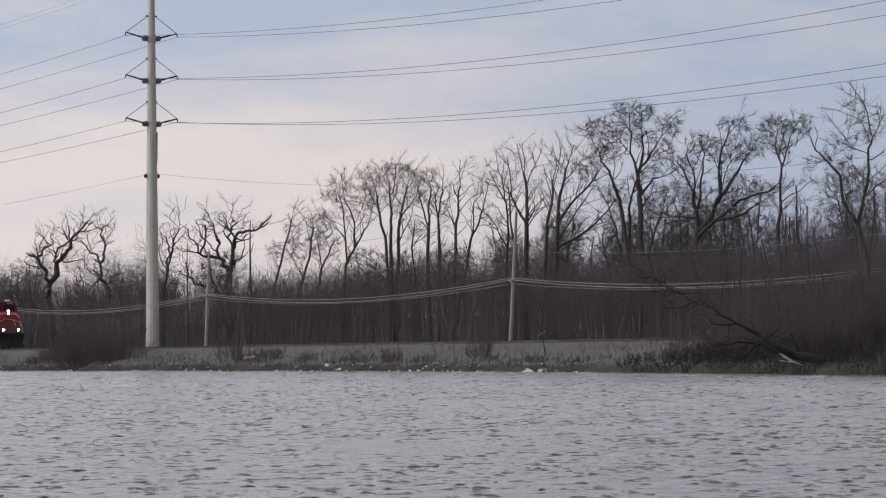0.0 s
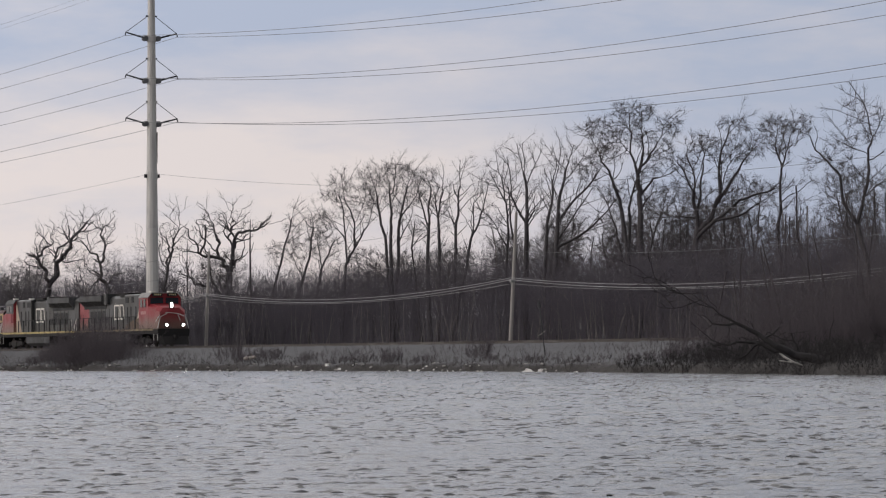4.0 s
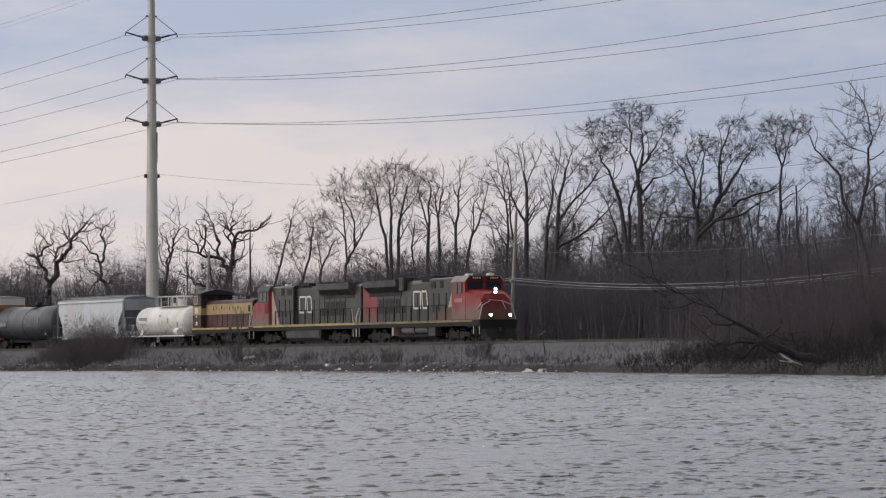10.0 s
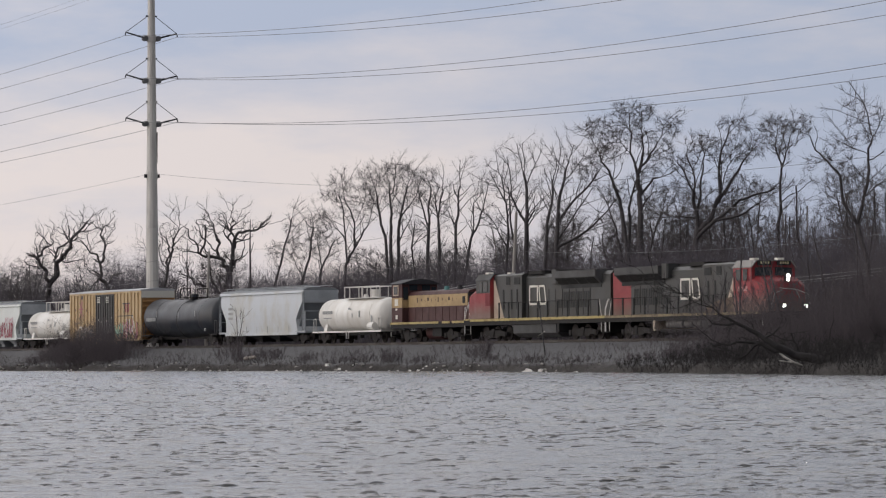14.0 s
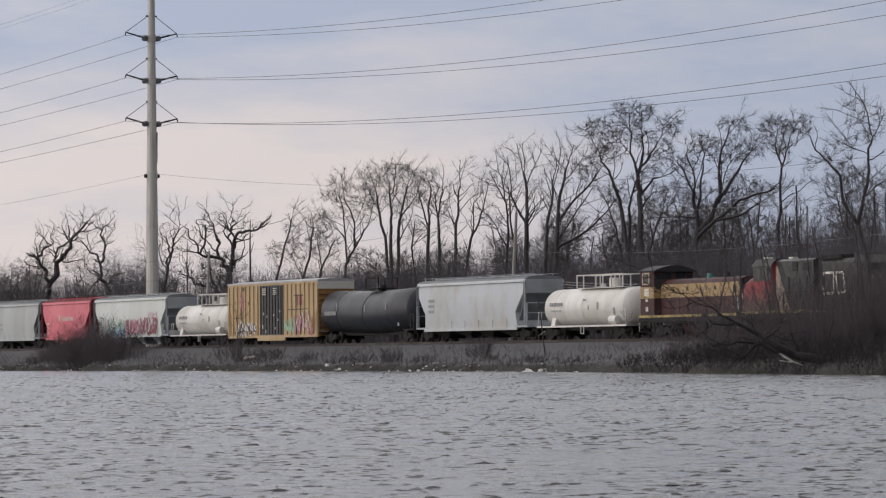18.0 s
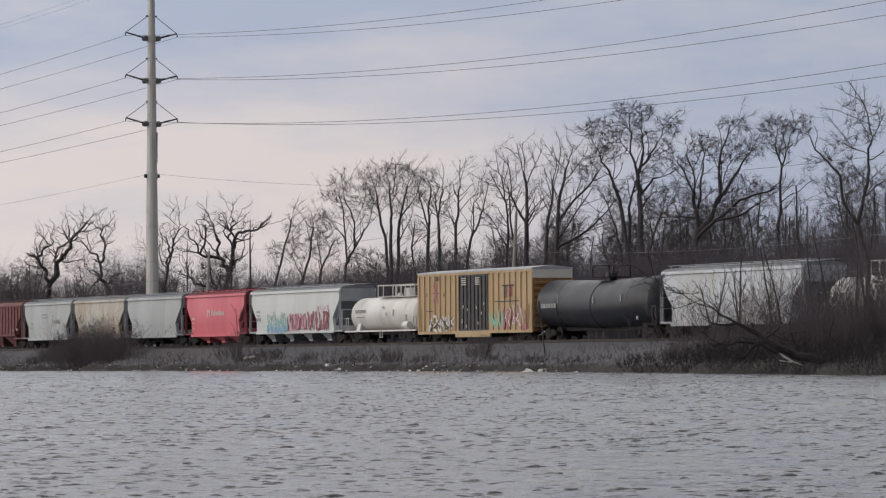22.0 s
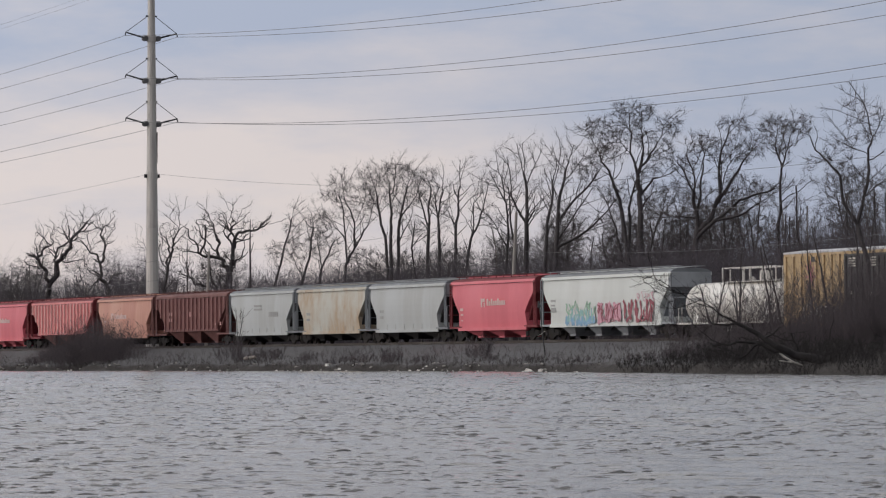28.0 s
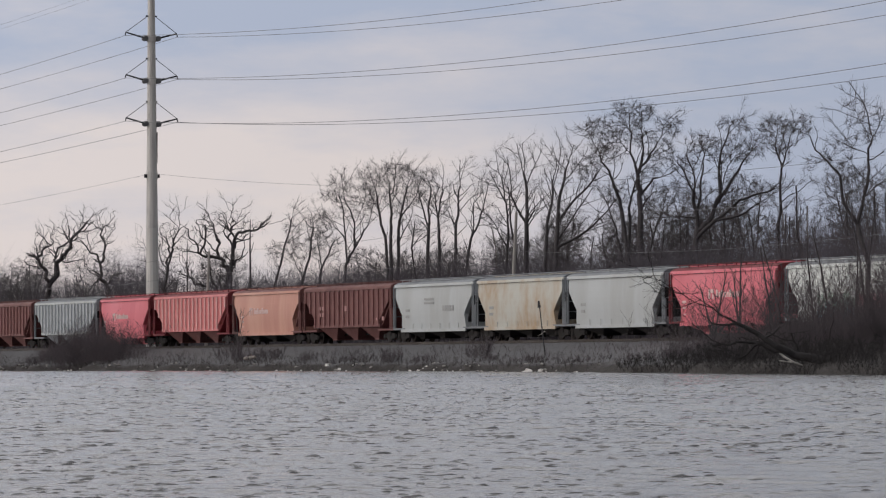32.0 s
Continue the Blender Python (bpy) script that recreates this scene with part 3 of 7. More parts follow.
def build_trees():
    grown_tree(-146.0, -18, 100, GNARLED,
               ((-0.0, 2.1, -0.1, 9.3, 0.55), (-0.1, 9.3, -1.5, 12.3, 0.28), (-1.5, 12.3, -2.2, 12.5, 0.14), (-1.5, 12.3, -0.7, 13.2, 0.18), (-0.7, 13.2, 0.2, 13.6, 0.15), (0.2, 13.6, -1.5, 15.1, 0.09), (0.2, 13.6, 0.5, 15.9, 0.08), (-0.1, 9.3, 1.8, 12.6, 0.36), (1.8, 12.6, 2.9, 14.7, 0.26), (2.9, 14.7, 4.1, 16.0, 0.18), (4.1, 16.0, 3.4, 17.4, 0.07), (4.1, 16.0, 4.9, 17.1, 0.07), (0.3, 10.4, 0.7, 13.4, 0.18), (0.7, 13.4, 2.8, 14.4, 0.14), (2.2, 14.2, 1.4, 15.7, 0.09), (2.7, 14.6, 3.3, 16.2, 0.08), (1.7, 11.6, 3.5, 12.1, 0.08),),
               ((1.0, 14.3, 2.8, 1.4, 0.35), (3.9, 15.9, 1.3, 1.1, 0.3), (-1.2, 13.4, 1.1, 1.3, 0.3), (2.6, 11.5, 2.2, 0.9, 0.3),))
    grown_tree(-128.7, -18, 101, GNARLED,
               ((-0.0, 2.0, -0.0, 8.6, 0.32), (-0.0, 8.6, -0.9, 11.4, 0.26), (-0.9, 11.4, -0.3, 13.2, 0.18), (-0.3, 13.2, -0.5, 15.2, 0.13), (-0.5, 15.2, 0.5, 16.1, 0.08), (-0.5, 15.2, -0.9, 16.5, 0.05), (-0.9, 11.4, -2.7, 13.7, 0.13), (-0.3, 13.5, 0.8, 15.1, 0.06), (-0.5, 9.8, -2.2, 8.5, 0.09), (-0.1, 8.9, 1.4, 10.3, 0.08), (-2.2, 12.3, -2.3, 14.4, 0.06),),
               ((-0.1, 14.7, 1.1, 1.5, 0.5), (-1.3, 12.3, 1.5, 1.8, 0.3), (0.5, 9.8, 1.5, 0.9, 0.4),))
    grown_tree(-91.3, -17, 102, GNARLED,
               ((-0.0, 1.8, 0.3, 9.5, 0.5), (0.3, 9.5, 0.7, 11.7, 0.3), (0.7, 11.7, 1.3, 13.4, 0.24), (1.3, 13.4, 3.3, 13.8, 0.17), (3.3, 13.8, 4.3, 14.4, 0.09), (0.7, 11.7, 0.2, 14.0, 0.15), (0.2, 14.0, 0.0, 15.1, 0.07), (0.4, 12.9, 0.9, 14.2, 0.13), (0.9, 14.2, 0.7, 16.4, 0.06), (0.9, 14.2, 1.6, 15.7, 0.05), (0.3, 9.5, -0.7, 10.9, 0.26), (-0.7, 10.9, -0.6, 12.4, 0.2), (-0.6, 12.4, -1.2, 14.1, 0.15), (-1.2, 14.1, -2.1, 15.7, 0.07), (-0.7, 10.9, -2.5, 11.3, 0.2), (-2.5, 11.3, -3.6, 13.7, 0.12), (-2.5, 11.3, -4.0, 11.6, 0.08), (-2.5, 11.3, -1.9, 14.1, 0.14),),
               ((-1.2, 14.0, 1.7, 1.5, 0.5), (1.3, 14.2, 1.9, 1.4, 0.5), (-3.4, 12.6, 1.2, 1.5, 0.35), (-1.0, 9.6, 2.2, 1.4, 0.3), (1.8, 10.1, 1.1, 0.4, 0.4), (3.2, 13.9, 1.0, 0.7, 0.5),))
    grown_tree(-93.2, -17, 103, GNARLED,
               ((-0.0, 1.8, 0.2, 7.4, 0.3), (0.2, 7.4, -2.2, 8.5, 0.16), (-2.2, 8.5, -3.6, 9.5, 0.1), (-2.2, 8.5, -3.1, 10.8, 0.06), (0.2, 7.4, -0.7, 10.2, 0.13),),
               ((-2.7, 9.6, 1.7, 1.1, 0.4), (-0.8, 9.6, 1.4, 1.4, 0.3),))
    grown_tree(-108.6, -17, 104, GNARLED,
               ((-0.0, 1.9, 0.6, 10.5, 0.26), (0.6, 10.5, 0.4, 13.4, 0.13), (0.6, 10.5, 1.9, 14.1, 0.13), (1.9, 14.1, 1.4, 16.2, 0.05), (1.9, 14.1, 1.8, 16.3, 0.05), (0.5, 10.0, -0.2, 14.3, 0.08), (0.4, 9.4, -1.0, 11.4, 0.07), (-1.0, 11.4, -2.4, 13.1, 0.04),),
               ((0.7, 12.8, 1.6, 2.0, 0.5), (-0.4, 10.5, 1.7, 1.4, 0.4),))
    grown_tree(-81.8, -17, 105, TWIGGY,
               ((-0.0, 1.8, 2.1, 10.7, 0.2), (2.1, 10.7, 3.0, 14.3, 0.12), (3.0, 14.3, 3.2, 15.5, 0.04), (3.0, 14.3, 4.1, 15.2, 0.03),),
               ((3.1, 12.8, 0.9, 1.7, 0.8), (1.4, 11.2, 0.9, 1.2, 0.8),))
    grown_tree(-76.5, -17, 106, TWIGGY,
               ((-0.0, 1.8, 2.4, 10.2, 0.22), (2.4, 10.2, 2.9, 13.4, 0.14), (2.9, 13.4, 2.7, 14.7, 0.05), (1.6, 8.6, 0.8, 10.8, 0.07),),
               ((3.5, 13.8, 1.3, 1.2, 1.2), (3.2, 11.8, 1.2, 1.2, 0.7), (1.4, 10.8, 1.1, 1.0, 0.6),))
    grown_tree(-70.3, -17, 107, TWIGGY,
               ((-0.0, 1.7, 1.3, 9.3, 0.2), (1.3, 9.3, 2.5, 11.9, 0.11), (1.3, 9.3, 1.0, 11.6, 0.08),),
               ((2.3, 11.1, 0.8, 1.5, 0.8), (0.9, 11.1, 0.7, 1.1, 0.7),))
    grown_tree(-64.5, -18, 108, TWIGGY,
               ((-0.1, 1.7, 0.4, 9.4, 0.24), (0.4, 9.4, 1.2, 11.0, 0.19), (1.2, 11.0, 2.4, 13.0, 0.12), (2.4, 13.0, 2.9, 15.1, 0.06), (1.2, 11.0, 1.2, 13.2, 0.14), (1.2, 13.2, 0.3, 15.6, 0.1), (0.3, 15.6, 0.0, 17.6, 0.05), (0.4, 9.9, 0.2, 13.5, 0.12), (0.2, 13.5, -0.2, 15.9, 0.08), (-0.0, 15.0, -1.8, 15.9, 0.04), (0.4, 12.9, -2.2, 14.1, 0.035), (1.2, 13.2, 2.2, 15.6, 0.05),),
               ((-0.1, 16.7, 1.1, 1.1, 1.3), (-1.0, 15.6, 1.1, 0.6, 1.2), (-1.4, 13.9, 1.1, 0.5, 1.0), (1.9, 15.9, 1.0, 1.2, 1.1), (0.9, 14.6, 1.3, 1.2, 0.8), (2.4, 14.0, 0.7, 1.1, 0.8),))
    grown_tree(-51.9, -17, 109, TWIGGY,
               ((-0.0, 1.6, -0.1, 10.1, 0.24), (-0.1, 10.1, -0.9, 15.1, 0.17), (-0.9, 15.1, -1.5, 17.3, 0.07), (-0.7, 14.0, -1.8, 16.0, 0.06),),
               ((-1.6, 16.7, 1.1, 1.1, 1.4), (-1.1, 15.1, 1.0, 1.2, 1.0),))
    grown_tree(-50.4, -17, 110, TWIGGY,
               ((-0.1, 1.6, -0.3, 12.5, 0.28), (-0.3, 12.5, -0.4, 16.0, 0.15), (-0.4, 16.0, -0.9, 17.9, 0.06), (-0.3, 15.5, 0.1, 17.9, 0.07), (0.1, 1.6, 0.4, 13.0, 0.26), (0.4, 13.0, 1.1, 16.0, 0.13), (1.1, 16.0, 1.6, 17.4, 0.05), (0.4, 13.0, 1.9, 15.2, 0.09), (0.3, 11.0, 1.5, 13.5, 0.08),),
               ((-0.4, 17.1, 1.2, 1.1, 1.4), (0.8, 17.2, 0.9, 0.9, 1.4), (1.5, 15.2, 1.0, 1.0, 1.1), (0.2, 14.8, 1.3, 1.3, 0.9),))
    grown_tree(-44.6, -17, 111, TWIGGY,
               ((-0.0, 1.6, -0.9, 10.4, 0.15), (-0.9, 10.4, -0.6, 12.7, 0.09), (-0.9, 10.4, 0.1, 11.7, 0.08),),
               ((-0.6, 11.8, 0.9, 1.0, 0.7),))
    grown_tree(-43.2, -17, 112, TWIGGY,
               ((0.1, 1.6, -0.0, 12.3, 0.27), (-0.0, 12.3, 0.2, 15.7, 0.13), (0.2, 15.7, -0.3, 16.9, 0.05), (-0.0, 12.3, -0.8, 15.0, 0.1), (-0.8, 15.0, -1.0, 16.6, 0.04),),
               ((-0.8, 16.3, 0.8, 0.7, 1.3), (-0.1, 15.2, 1.0, 1.5, 1.0), (0.5, 16.2, 0.5, 0.9, 0.8),))
    grown_tree(-41.4, -17, 113, SPARSE_TOP,
               ((0.0, 1.6, 0.1, 12.2, 0.25), (0.1, 12.2, 0.5, 15.1, 0.12), (0.5, 15.1, 0.5, 17.5, 0.05), (0.1, 12.2, -0.2, 15.1, 0.1), (0.1, 12.9, 1.2, 14.1, 0.05), (0.5, 15.4, 1.7, 15.9, 0.03), (0.1, 10.8, 0.8, 8.8, 0.05),),
               ((0.2, 13.7, 0.9, 1.4, 0.6), (0.8, 12.2, 0.7, 1.4, 0.4),))
    grown_tree(-38.6, -17, 114, SPARSE_TOP,
               ((-0.0, 1.6, 0.4, 12.1, 0.24), (0.4, 12.1, 0.8, 15.5, 0.14), (0.8, 15.5, 0.8, 17.6, 0.05), (0.8, 15.7, 1.2, 17.3, 0.04), (0.4, 12.1, -0.2, 13.3, 0.07), (-0.2, 13.3, -0.7, 14.0, 0.04), (0.7, 13.9, -0.6, 15.5, 0.03),),
               ((0.7, 15.5, 0.5, 1.4, 0.4), (-0.2, 13.3, 0.7, 0.7, 0.4),))
    grown_tree(-35.5, -16, 115, SPARSE_TOP,
               ((-0.4, 1.6, 1.2, 10.6, 0.22), (1.2, 10.6, 2.3, 13.4, 0.13), (2.3, 13.4, 2.8, 15.7, 0.07), (1.2, 10.6, 1.5, 13.9, 0.09), (1.5, 13.9, 2.6, 15.3, 0.05), (1.8, 12.0, 3.7, 12.2, 0.05),),
               ((2.3, 14.4, 1.0, 1.3, 0.6), (2.8, 12.5, 1.0, 0.9, 0.5),))
    grown_tree(-27.9, -17, 116, SPARSE_TOP,
               ((-0.0, 1.5, 0.1, 9.9, 0.2), (0.1, 9.9, 0.0, 13.6, 0.14), (0.0, 13.6, -1.2, 15.9, 0.08), (0.0, 13.6, -0.6, 16.4, 0.09), (-0.6, 16.4, -0.8, 17.9, 0.04), (0.1, 9.9, -1.2, 12.2, 0.08), (-1.2, 12.2, -2.3, 13.1, 0.04),),
               ((-1.1, 16.2, 0.7, 0.8, 0.8), (-0.2, 15.0, 0.7, 1.4, 0.6), (-1.3, 12.9, 1.1, 0.8, 0.7),))
    grown_tree(-26.2, -18, 117, SPARSE_TOP,
               ((-0.0, 1.5, 0.0, 11.7, 0.36), (0.0, 11.7, -0.2, 15.9, 0.2), (-0.2, 15.9, -0.3, 18.3, 0.06), (-0.2, 15.8, -0.7, 18.2, 0.06), (-0.0, 14.7, 1.3, 17.8, 0.06), (0.0, 11.7, -1.2, 14.0, 0.15), (-1.2, 14.0, -1.5, 17.1, 0.07), (-1.2, 14.0, -2.3, 15.0, 0.06), (0.1, 11.6, 0.7, 13.1, 0.09), (0.7, 13.1, 0.4, 14.4, 0.05), (0.2, 11.5, 1.5, 14.0, 0.07), (-0.9, 1.5, -1.2, 11.7, 0.18), (-1.2, 11.7, -1.4, 14.9, 0.1),),
               ((-0.2, 16.3, 1.2, 1.6, 0.35), (-1.2, 14.9, 1.0, 1.9, 0.5), (0.9, 14.0, 0.9, 1.6, 0.35),))
    grown_tree(-21.2, -17, 118, SPARSE_TOP,
               ((-0.2, 1.5, 0.4, 11.5, 0.25), (0.4, 11.5, 0.9, 14.9, 0.16), (0.9, 14.9, 1.3, 16.9, 0.07), (0.9, 14.6, 1.6, 17.8, 0.06), (0.4, 11.1, 1.2, 12.4, 0.06),),
               ((1.2, 16.5, 0.7, 1.1, 0.9), (0.5, 14.7, 0.7, 1.6, 0.5),))
    grown_tree(-20.4, -17, 119, SPARSE_TOP,
               ((-0.1, 1.5, 1.0, 12.4, 0.3), (1.0, 12.4, 1.6, 16.0, 0.18), (1.6, 16.0, 2.3, 18.0, 0.07), (1.4, 15.1, 3.4, 17.7, 0.06), (0.9, 11.7, 4.1, 15.6, 0.14), (4.1, 15.6, 5.0, 16.9, 0.06), (0.4, 9.7, 3.8, 11.5, 0.16), (3.8, 11.5, 5.9, 13.9, 0.09), (0.6, 10.3, 3.8, 14.6, 0.09), (2.9, 11.1, 5.4, 13.7, 0.05), (1.1, 13.3, 2.9, 14.6, 0.05),),
               ((2.1, 17.5, 1.0, 0.8, 1.2), (1.8, 15.6, 1.0, 1.6, 0.5), (3.8, 15.1, 1.4, 1.8, 0.5), (2.9, 11.9, 1.8, 1.1, 0.4),))
    grown_tree(-7.5, -18, 120, BROAD,
               ((0.3, 1.4, 0.6, 13.4, 0.4), (0.6, 13.4, 0.5, 15.0, 0.26), (0.5, 15.0, -0.1, 16.7, 0.16), (-0.1, 16.7, -0.1, 19.8, 0.08), (0.5, 15.0, 0.9, 16.7, 0.18), (0.9, 16.7, 0.8, 19.9, 0.08), (0.9, 15.8, 1.9, 17.2, 0.12), (1.9, 17.2, 2.8, 19.1, 0.06), (0.6, 13.4, 1.7, 14.7, 0.14), (1.7, 14.7, 3.6, 15.4, 0.07), (0.8, 12.3, 1.8, 13.7, 0.1), (1.8, 13.7, 3.4, 14.1, 0.05), (-0.7, 1.4, -0.8, 13.2, 0.28), (-0.8, 13.2, -1.6, 15.4, 0.18), (-1.6, 15.4, -2.5, 17.1, 0.1), (-2.5, 17.1, -3.4, 19.0, 0.05),),
               ((0.1, 19.7, 1.7, 1.0, 1.5), (-2.4, 18.6, 1.2, 1.0, 1.3), (2.7, 18.7, 1.2, 1.0, 1.3), (-0.1, 18.0, 2.0, 1.0, 1.0), (-1.9, 16.8, 1.5, 1.0, 1.0), (2.2, 16.9, 1.3, 1.0, 1.0), (3.3, 15.8, 0.8, 0.9, 1.0), (-3.6, 15.4, 1.0, 1.0, 0.9), (1.4, 15.2, 1.1, 0.8, 0.8),))
    grown_tree(-10.1, -19, 121, BROAD,
               ((0.1, 1.4, 0.1, 12.5, 0.22), (0.1, 12.5, 0.8, 15.0, 0.12), (-0.4, 1.4, -0.9, 11.1, 0.16), (-0.9, 11.1, -1.9, 13.7, 0.08), (0.7, 1.4, 2.2, 11.1, 0.12), (2.2, 11.1, 3.1, 13.8, 0.06),),
               ((-1.1, 13.4, 1.1, 1.3, 0.6), (2.4, 12.9, 1.1, 1.5, 0.6), (0.5, 14.2, 0.9, 1.3, 0.4),))
    grown_tree(5.3, -17, 122, BROAD,
               ((-0.1, 1.4, -0.1, 10.6, 0.36), (-0.1, 10.6, -0.4, 13.0, 0.22), (-0.4, 13.0, -1.6, 15.2, 0.1), (-0.4, 13.0, -0.9, 16.0, 0.1), (-0.1, 11.4, 0.1, 13.5, 0.15), (0.1, 13.5, 0.5, 16.0, 0.1), (0.1, 10.1, 1.6, 12.7, 0.24), (1.6, 12.7, 1.6, 15.6, 0.17), (1.6, 15.6, 2.4, 18.1, 0.09), (2.4, 18.1, 3.4, 18.7, 0.04), (0.9, 11.8, 3.0, 14.8, 0.2), (3.0, 14.8, 4.3, 16.8, 0.08), (0.1, 9.6, 3.0, 12.5, 0.2), (3.0, 12.5, 5.5, 13.3, 0.12), (1.3, 10.1, 4.3, 12.2, 0.12), (4.3, 12.2, 6.1, 13.5, 0.06), (-0.4, 11.2, -3.7, 11.2, 0.07),),
               ((0.1, 16.7, 1.2, 0.9, 1.1), (1.2, 16.2, 1.0, 1.0, 1.0), (2.7, 18.0, 1.1, 0.8, 1.3), (2.6, 16.1, 1.4, 1.2, 1.1), (4.1, 16.4, 0.9, 0.9, 1.2), (-0.6, 15.2, 0.8, 1.0, 0.9), (4.5, 13.3, 1.7, 0.7, 0.6), (-0.5, 12.7, 0.8, 1.0, 0.5), (2.2, 13.5, 1.5, 1.3, 0.5),))
    grown_tree(14.9, -18, 123, BROAD,
               ((0.2, 1.3, 0.0, 10.3, 0.17), (0.0, 10.3, 0.2, 14.3, 0.15), (0.2, 14.3, -0.2, 16.4, 0.09), (-0.2, 16.4, -1.1, 17.4, 0.04), (0.2, 14.3, 0.7, 15.7, 0.09), (0.7, 15.7, 1.8, 16.5, 0.04), (0.7, 15.7, 1.3, 17.4, 0.05), (-0.2, 16.0, -0.0, 17.6, 0.05),),
               ((-0.0, 17.7, 1.0, 0.4, 2.6), (1.0, 17.3, 1.0, 0.5, 2.2), (-0.7, 17.0, 0.7, 0.6, 1.4), (0.4, 16.0, 1.0, 0.7, 1.0), (2.0, 17.7, 0.7, 0.4, 2.2), (2.1, 17.1, 0.5, 0.4, 1.6),))
    grown_tree(77.5, 12, 124, FORKED,
               ((0.3, 0.5, -0.5, 6.9, 0.17), (-0.5, 6.9, -0.7, 7.9, 0.19), (-0.7, 7.9, -1.5, 9.6, 0.14), (-1.5, 9.6, -1.6, 10.5, 0.12), (-1.6, 10.5, -2.9, 11.9, 0.09), (-2.9, 11.9, -3.2, 12.7, 0.06), (-3.2, 12.7, -4.1, 13.1, 0.03), (-1.5, 9.6, -2.1, 9.7, 0.04), (-0.7, 7.9, -0.2, 9.9, 0.14), (-0.2, 9.9, -0.0, 11.7, 0.12), (-0.0, 11.7, 0.2, 12.6, 0.09), (0.2, 12.6, -1.1, 15.5, 0.05), (0.2, 12.6, 0.8, 13.7, 0.04), (-0.0, 11.4, 0.8, 11.8, 0.05), (-0.0, 11.7, -1.2, 12.2, 0.03), (0.1, 12.3, -0.9, 14.5, 0.025), (-0.2, 9.5, 0.8, 10.3, 0.06), (-1.1, 11.6, -2.2, 13.7, 0.02),),
               ((-0.5, 13.1, 1.0, 1.5, 0.5), (-1.7, 11.7, 0.9, 1.2, 0.5), (0.4, 13.2, 0.4, 1.1, 0.6), (0.1, 10.2, 0.8, 0.9, 0.5), (-2.8, 10.8, 0.8, 0.9, 0.35), (-0.8, 9.9, 0.6, 1.2, 0.4),))
    # the straight dead snags
    for u, n, tall, r in ((-84.5, -17, 12.4, 0.16), (-89.5, -17, 9.9, 0.13), (-101.5, -17, 10.9, 0.11)):
        snag = thing("dead_snag", along(u, n, height(u, n) - 0.1), "straight dead tree trunk with broken branch stubs", "tree", "trees beyond the track")
        g = Geo().rod((0, 0, 0), (0.1, 0, tall * 0.4), r, r * 0.8).rod((0.1, 0, tall * 0.4 - 0.05), (-0.05, 0, tall * 0.8), r * 0.8, r * 0.5).rod((-0.05, 0, tall * 0.8 - 0.1), (0.1, 0, tall), r * 0.5, r * 0.2)
        part("trunk", g, M_BARK, snag)
        part("stub", Geo().rod((0, 0, tall * 0.72), (0.9, 0, tall * 0.82), 0.05, 0.02), M_BARK, snag)
        part("stub", Geo().rod((0.05, 0, tall * 0.85), (-0.7, 0.2, tall * 0.93), 0.04, 0.02), M_BARK, snag)
    # lesser trees behind them: u, n, height, half width of the crown
    for k, (u, n, tall, wide) in enumerate((
            (-160, -20, 12, 2.2), (-172, -22, 10.5, 2.2), (-117, -26, 10.5, 2.6), (-71, -24, 9.5, 2.0), (-40, -28, 11, 2.0), (-32, -24, 12, 2.0), (-27, -30, 12.5, 2.2), (-14, -26, 13.5, 2.0), (-2, -26, 13, 2.4), (11, -26, 13.5, 2.2),
            (20, -26, 11, 2.0), (29, -20, 12.0, 1.8), (37, -22, 12.5, 2.0), (-61, -22, 8.5, 2.2), (-55, -25, 9, 2.2), (-49, -21, 9, 2.2), (-45, -26, 10, 2.2), (-36, -21, 9.5, 2.2), (-29, -22, 9.5, 2.2), (-24, -26, 10.5, 2.2), (-67, -27, 9.0, 2.2), (-17, -28, 11, 2.2), (42, -26, 14.5, 2.2), (46, -20, 14.5, 2.0), (-10, -22, 11, 2.0), (-19, -22, 11, 2.0), (2, -21, 11, 2.2), (-22, -34, 12, 2.2))):
        g = Grower(150 + k, BROAD if k % 2 else TWIGGY)
        lean = g.rng.uniform(-0.8, 0.8)
        fork = tall * g.rng.uniform(0.3, 0.45)
        g.limb(0, 0, lean * 0.4, fork, 0.17)
        for j in range(3):
            g.limb(lean * 0.4, fork * (0.9 + 0.1 * j), lean + (j - 1) * wide * 0.45, tall * g.rng.uniform(0.7, 0.9), 0.1)
        g.grow([(lean, tall * 0.78, wide, tall * 0.2, 0.7), (lean, tall * 0.55, wide * 0.9, tall * 0.2, 0.45)])
        grown_thing(g, Matrix.Translation(at(u, n, height(u, n) - 0.1)), "bare_tree", "lesser bare tree among the taller ones", "trees beyond the track")


build_trees()


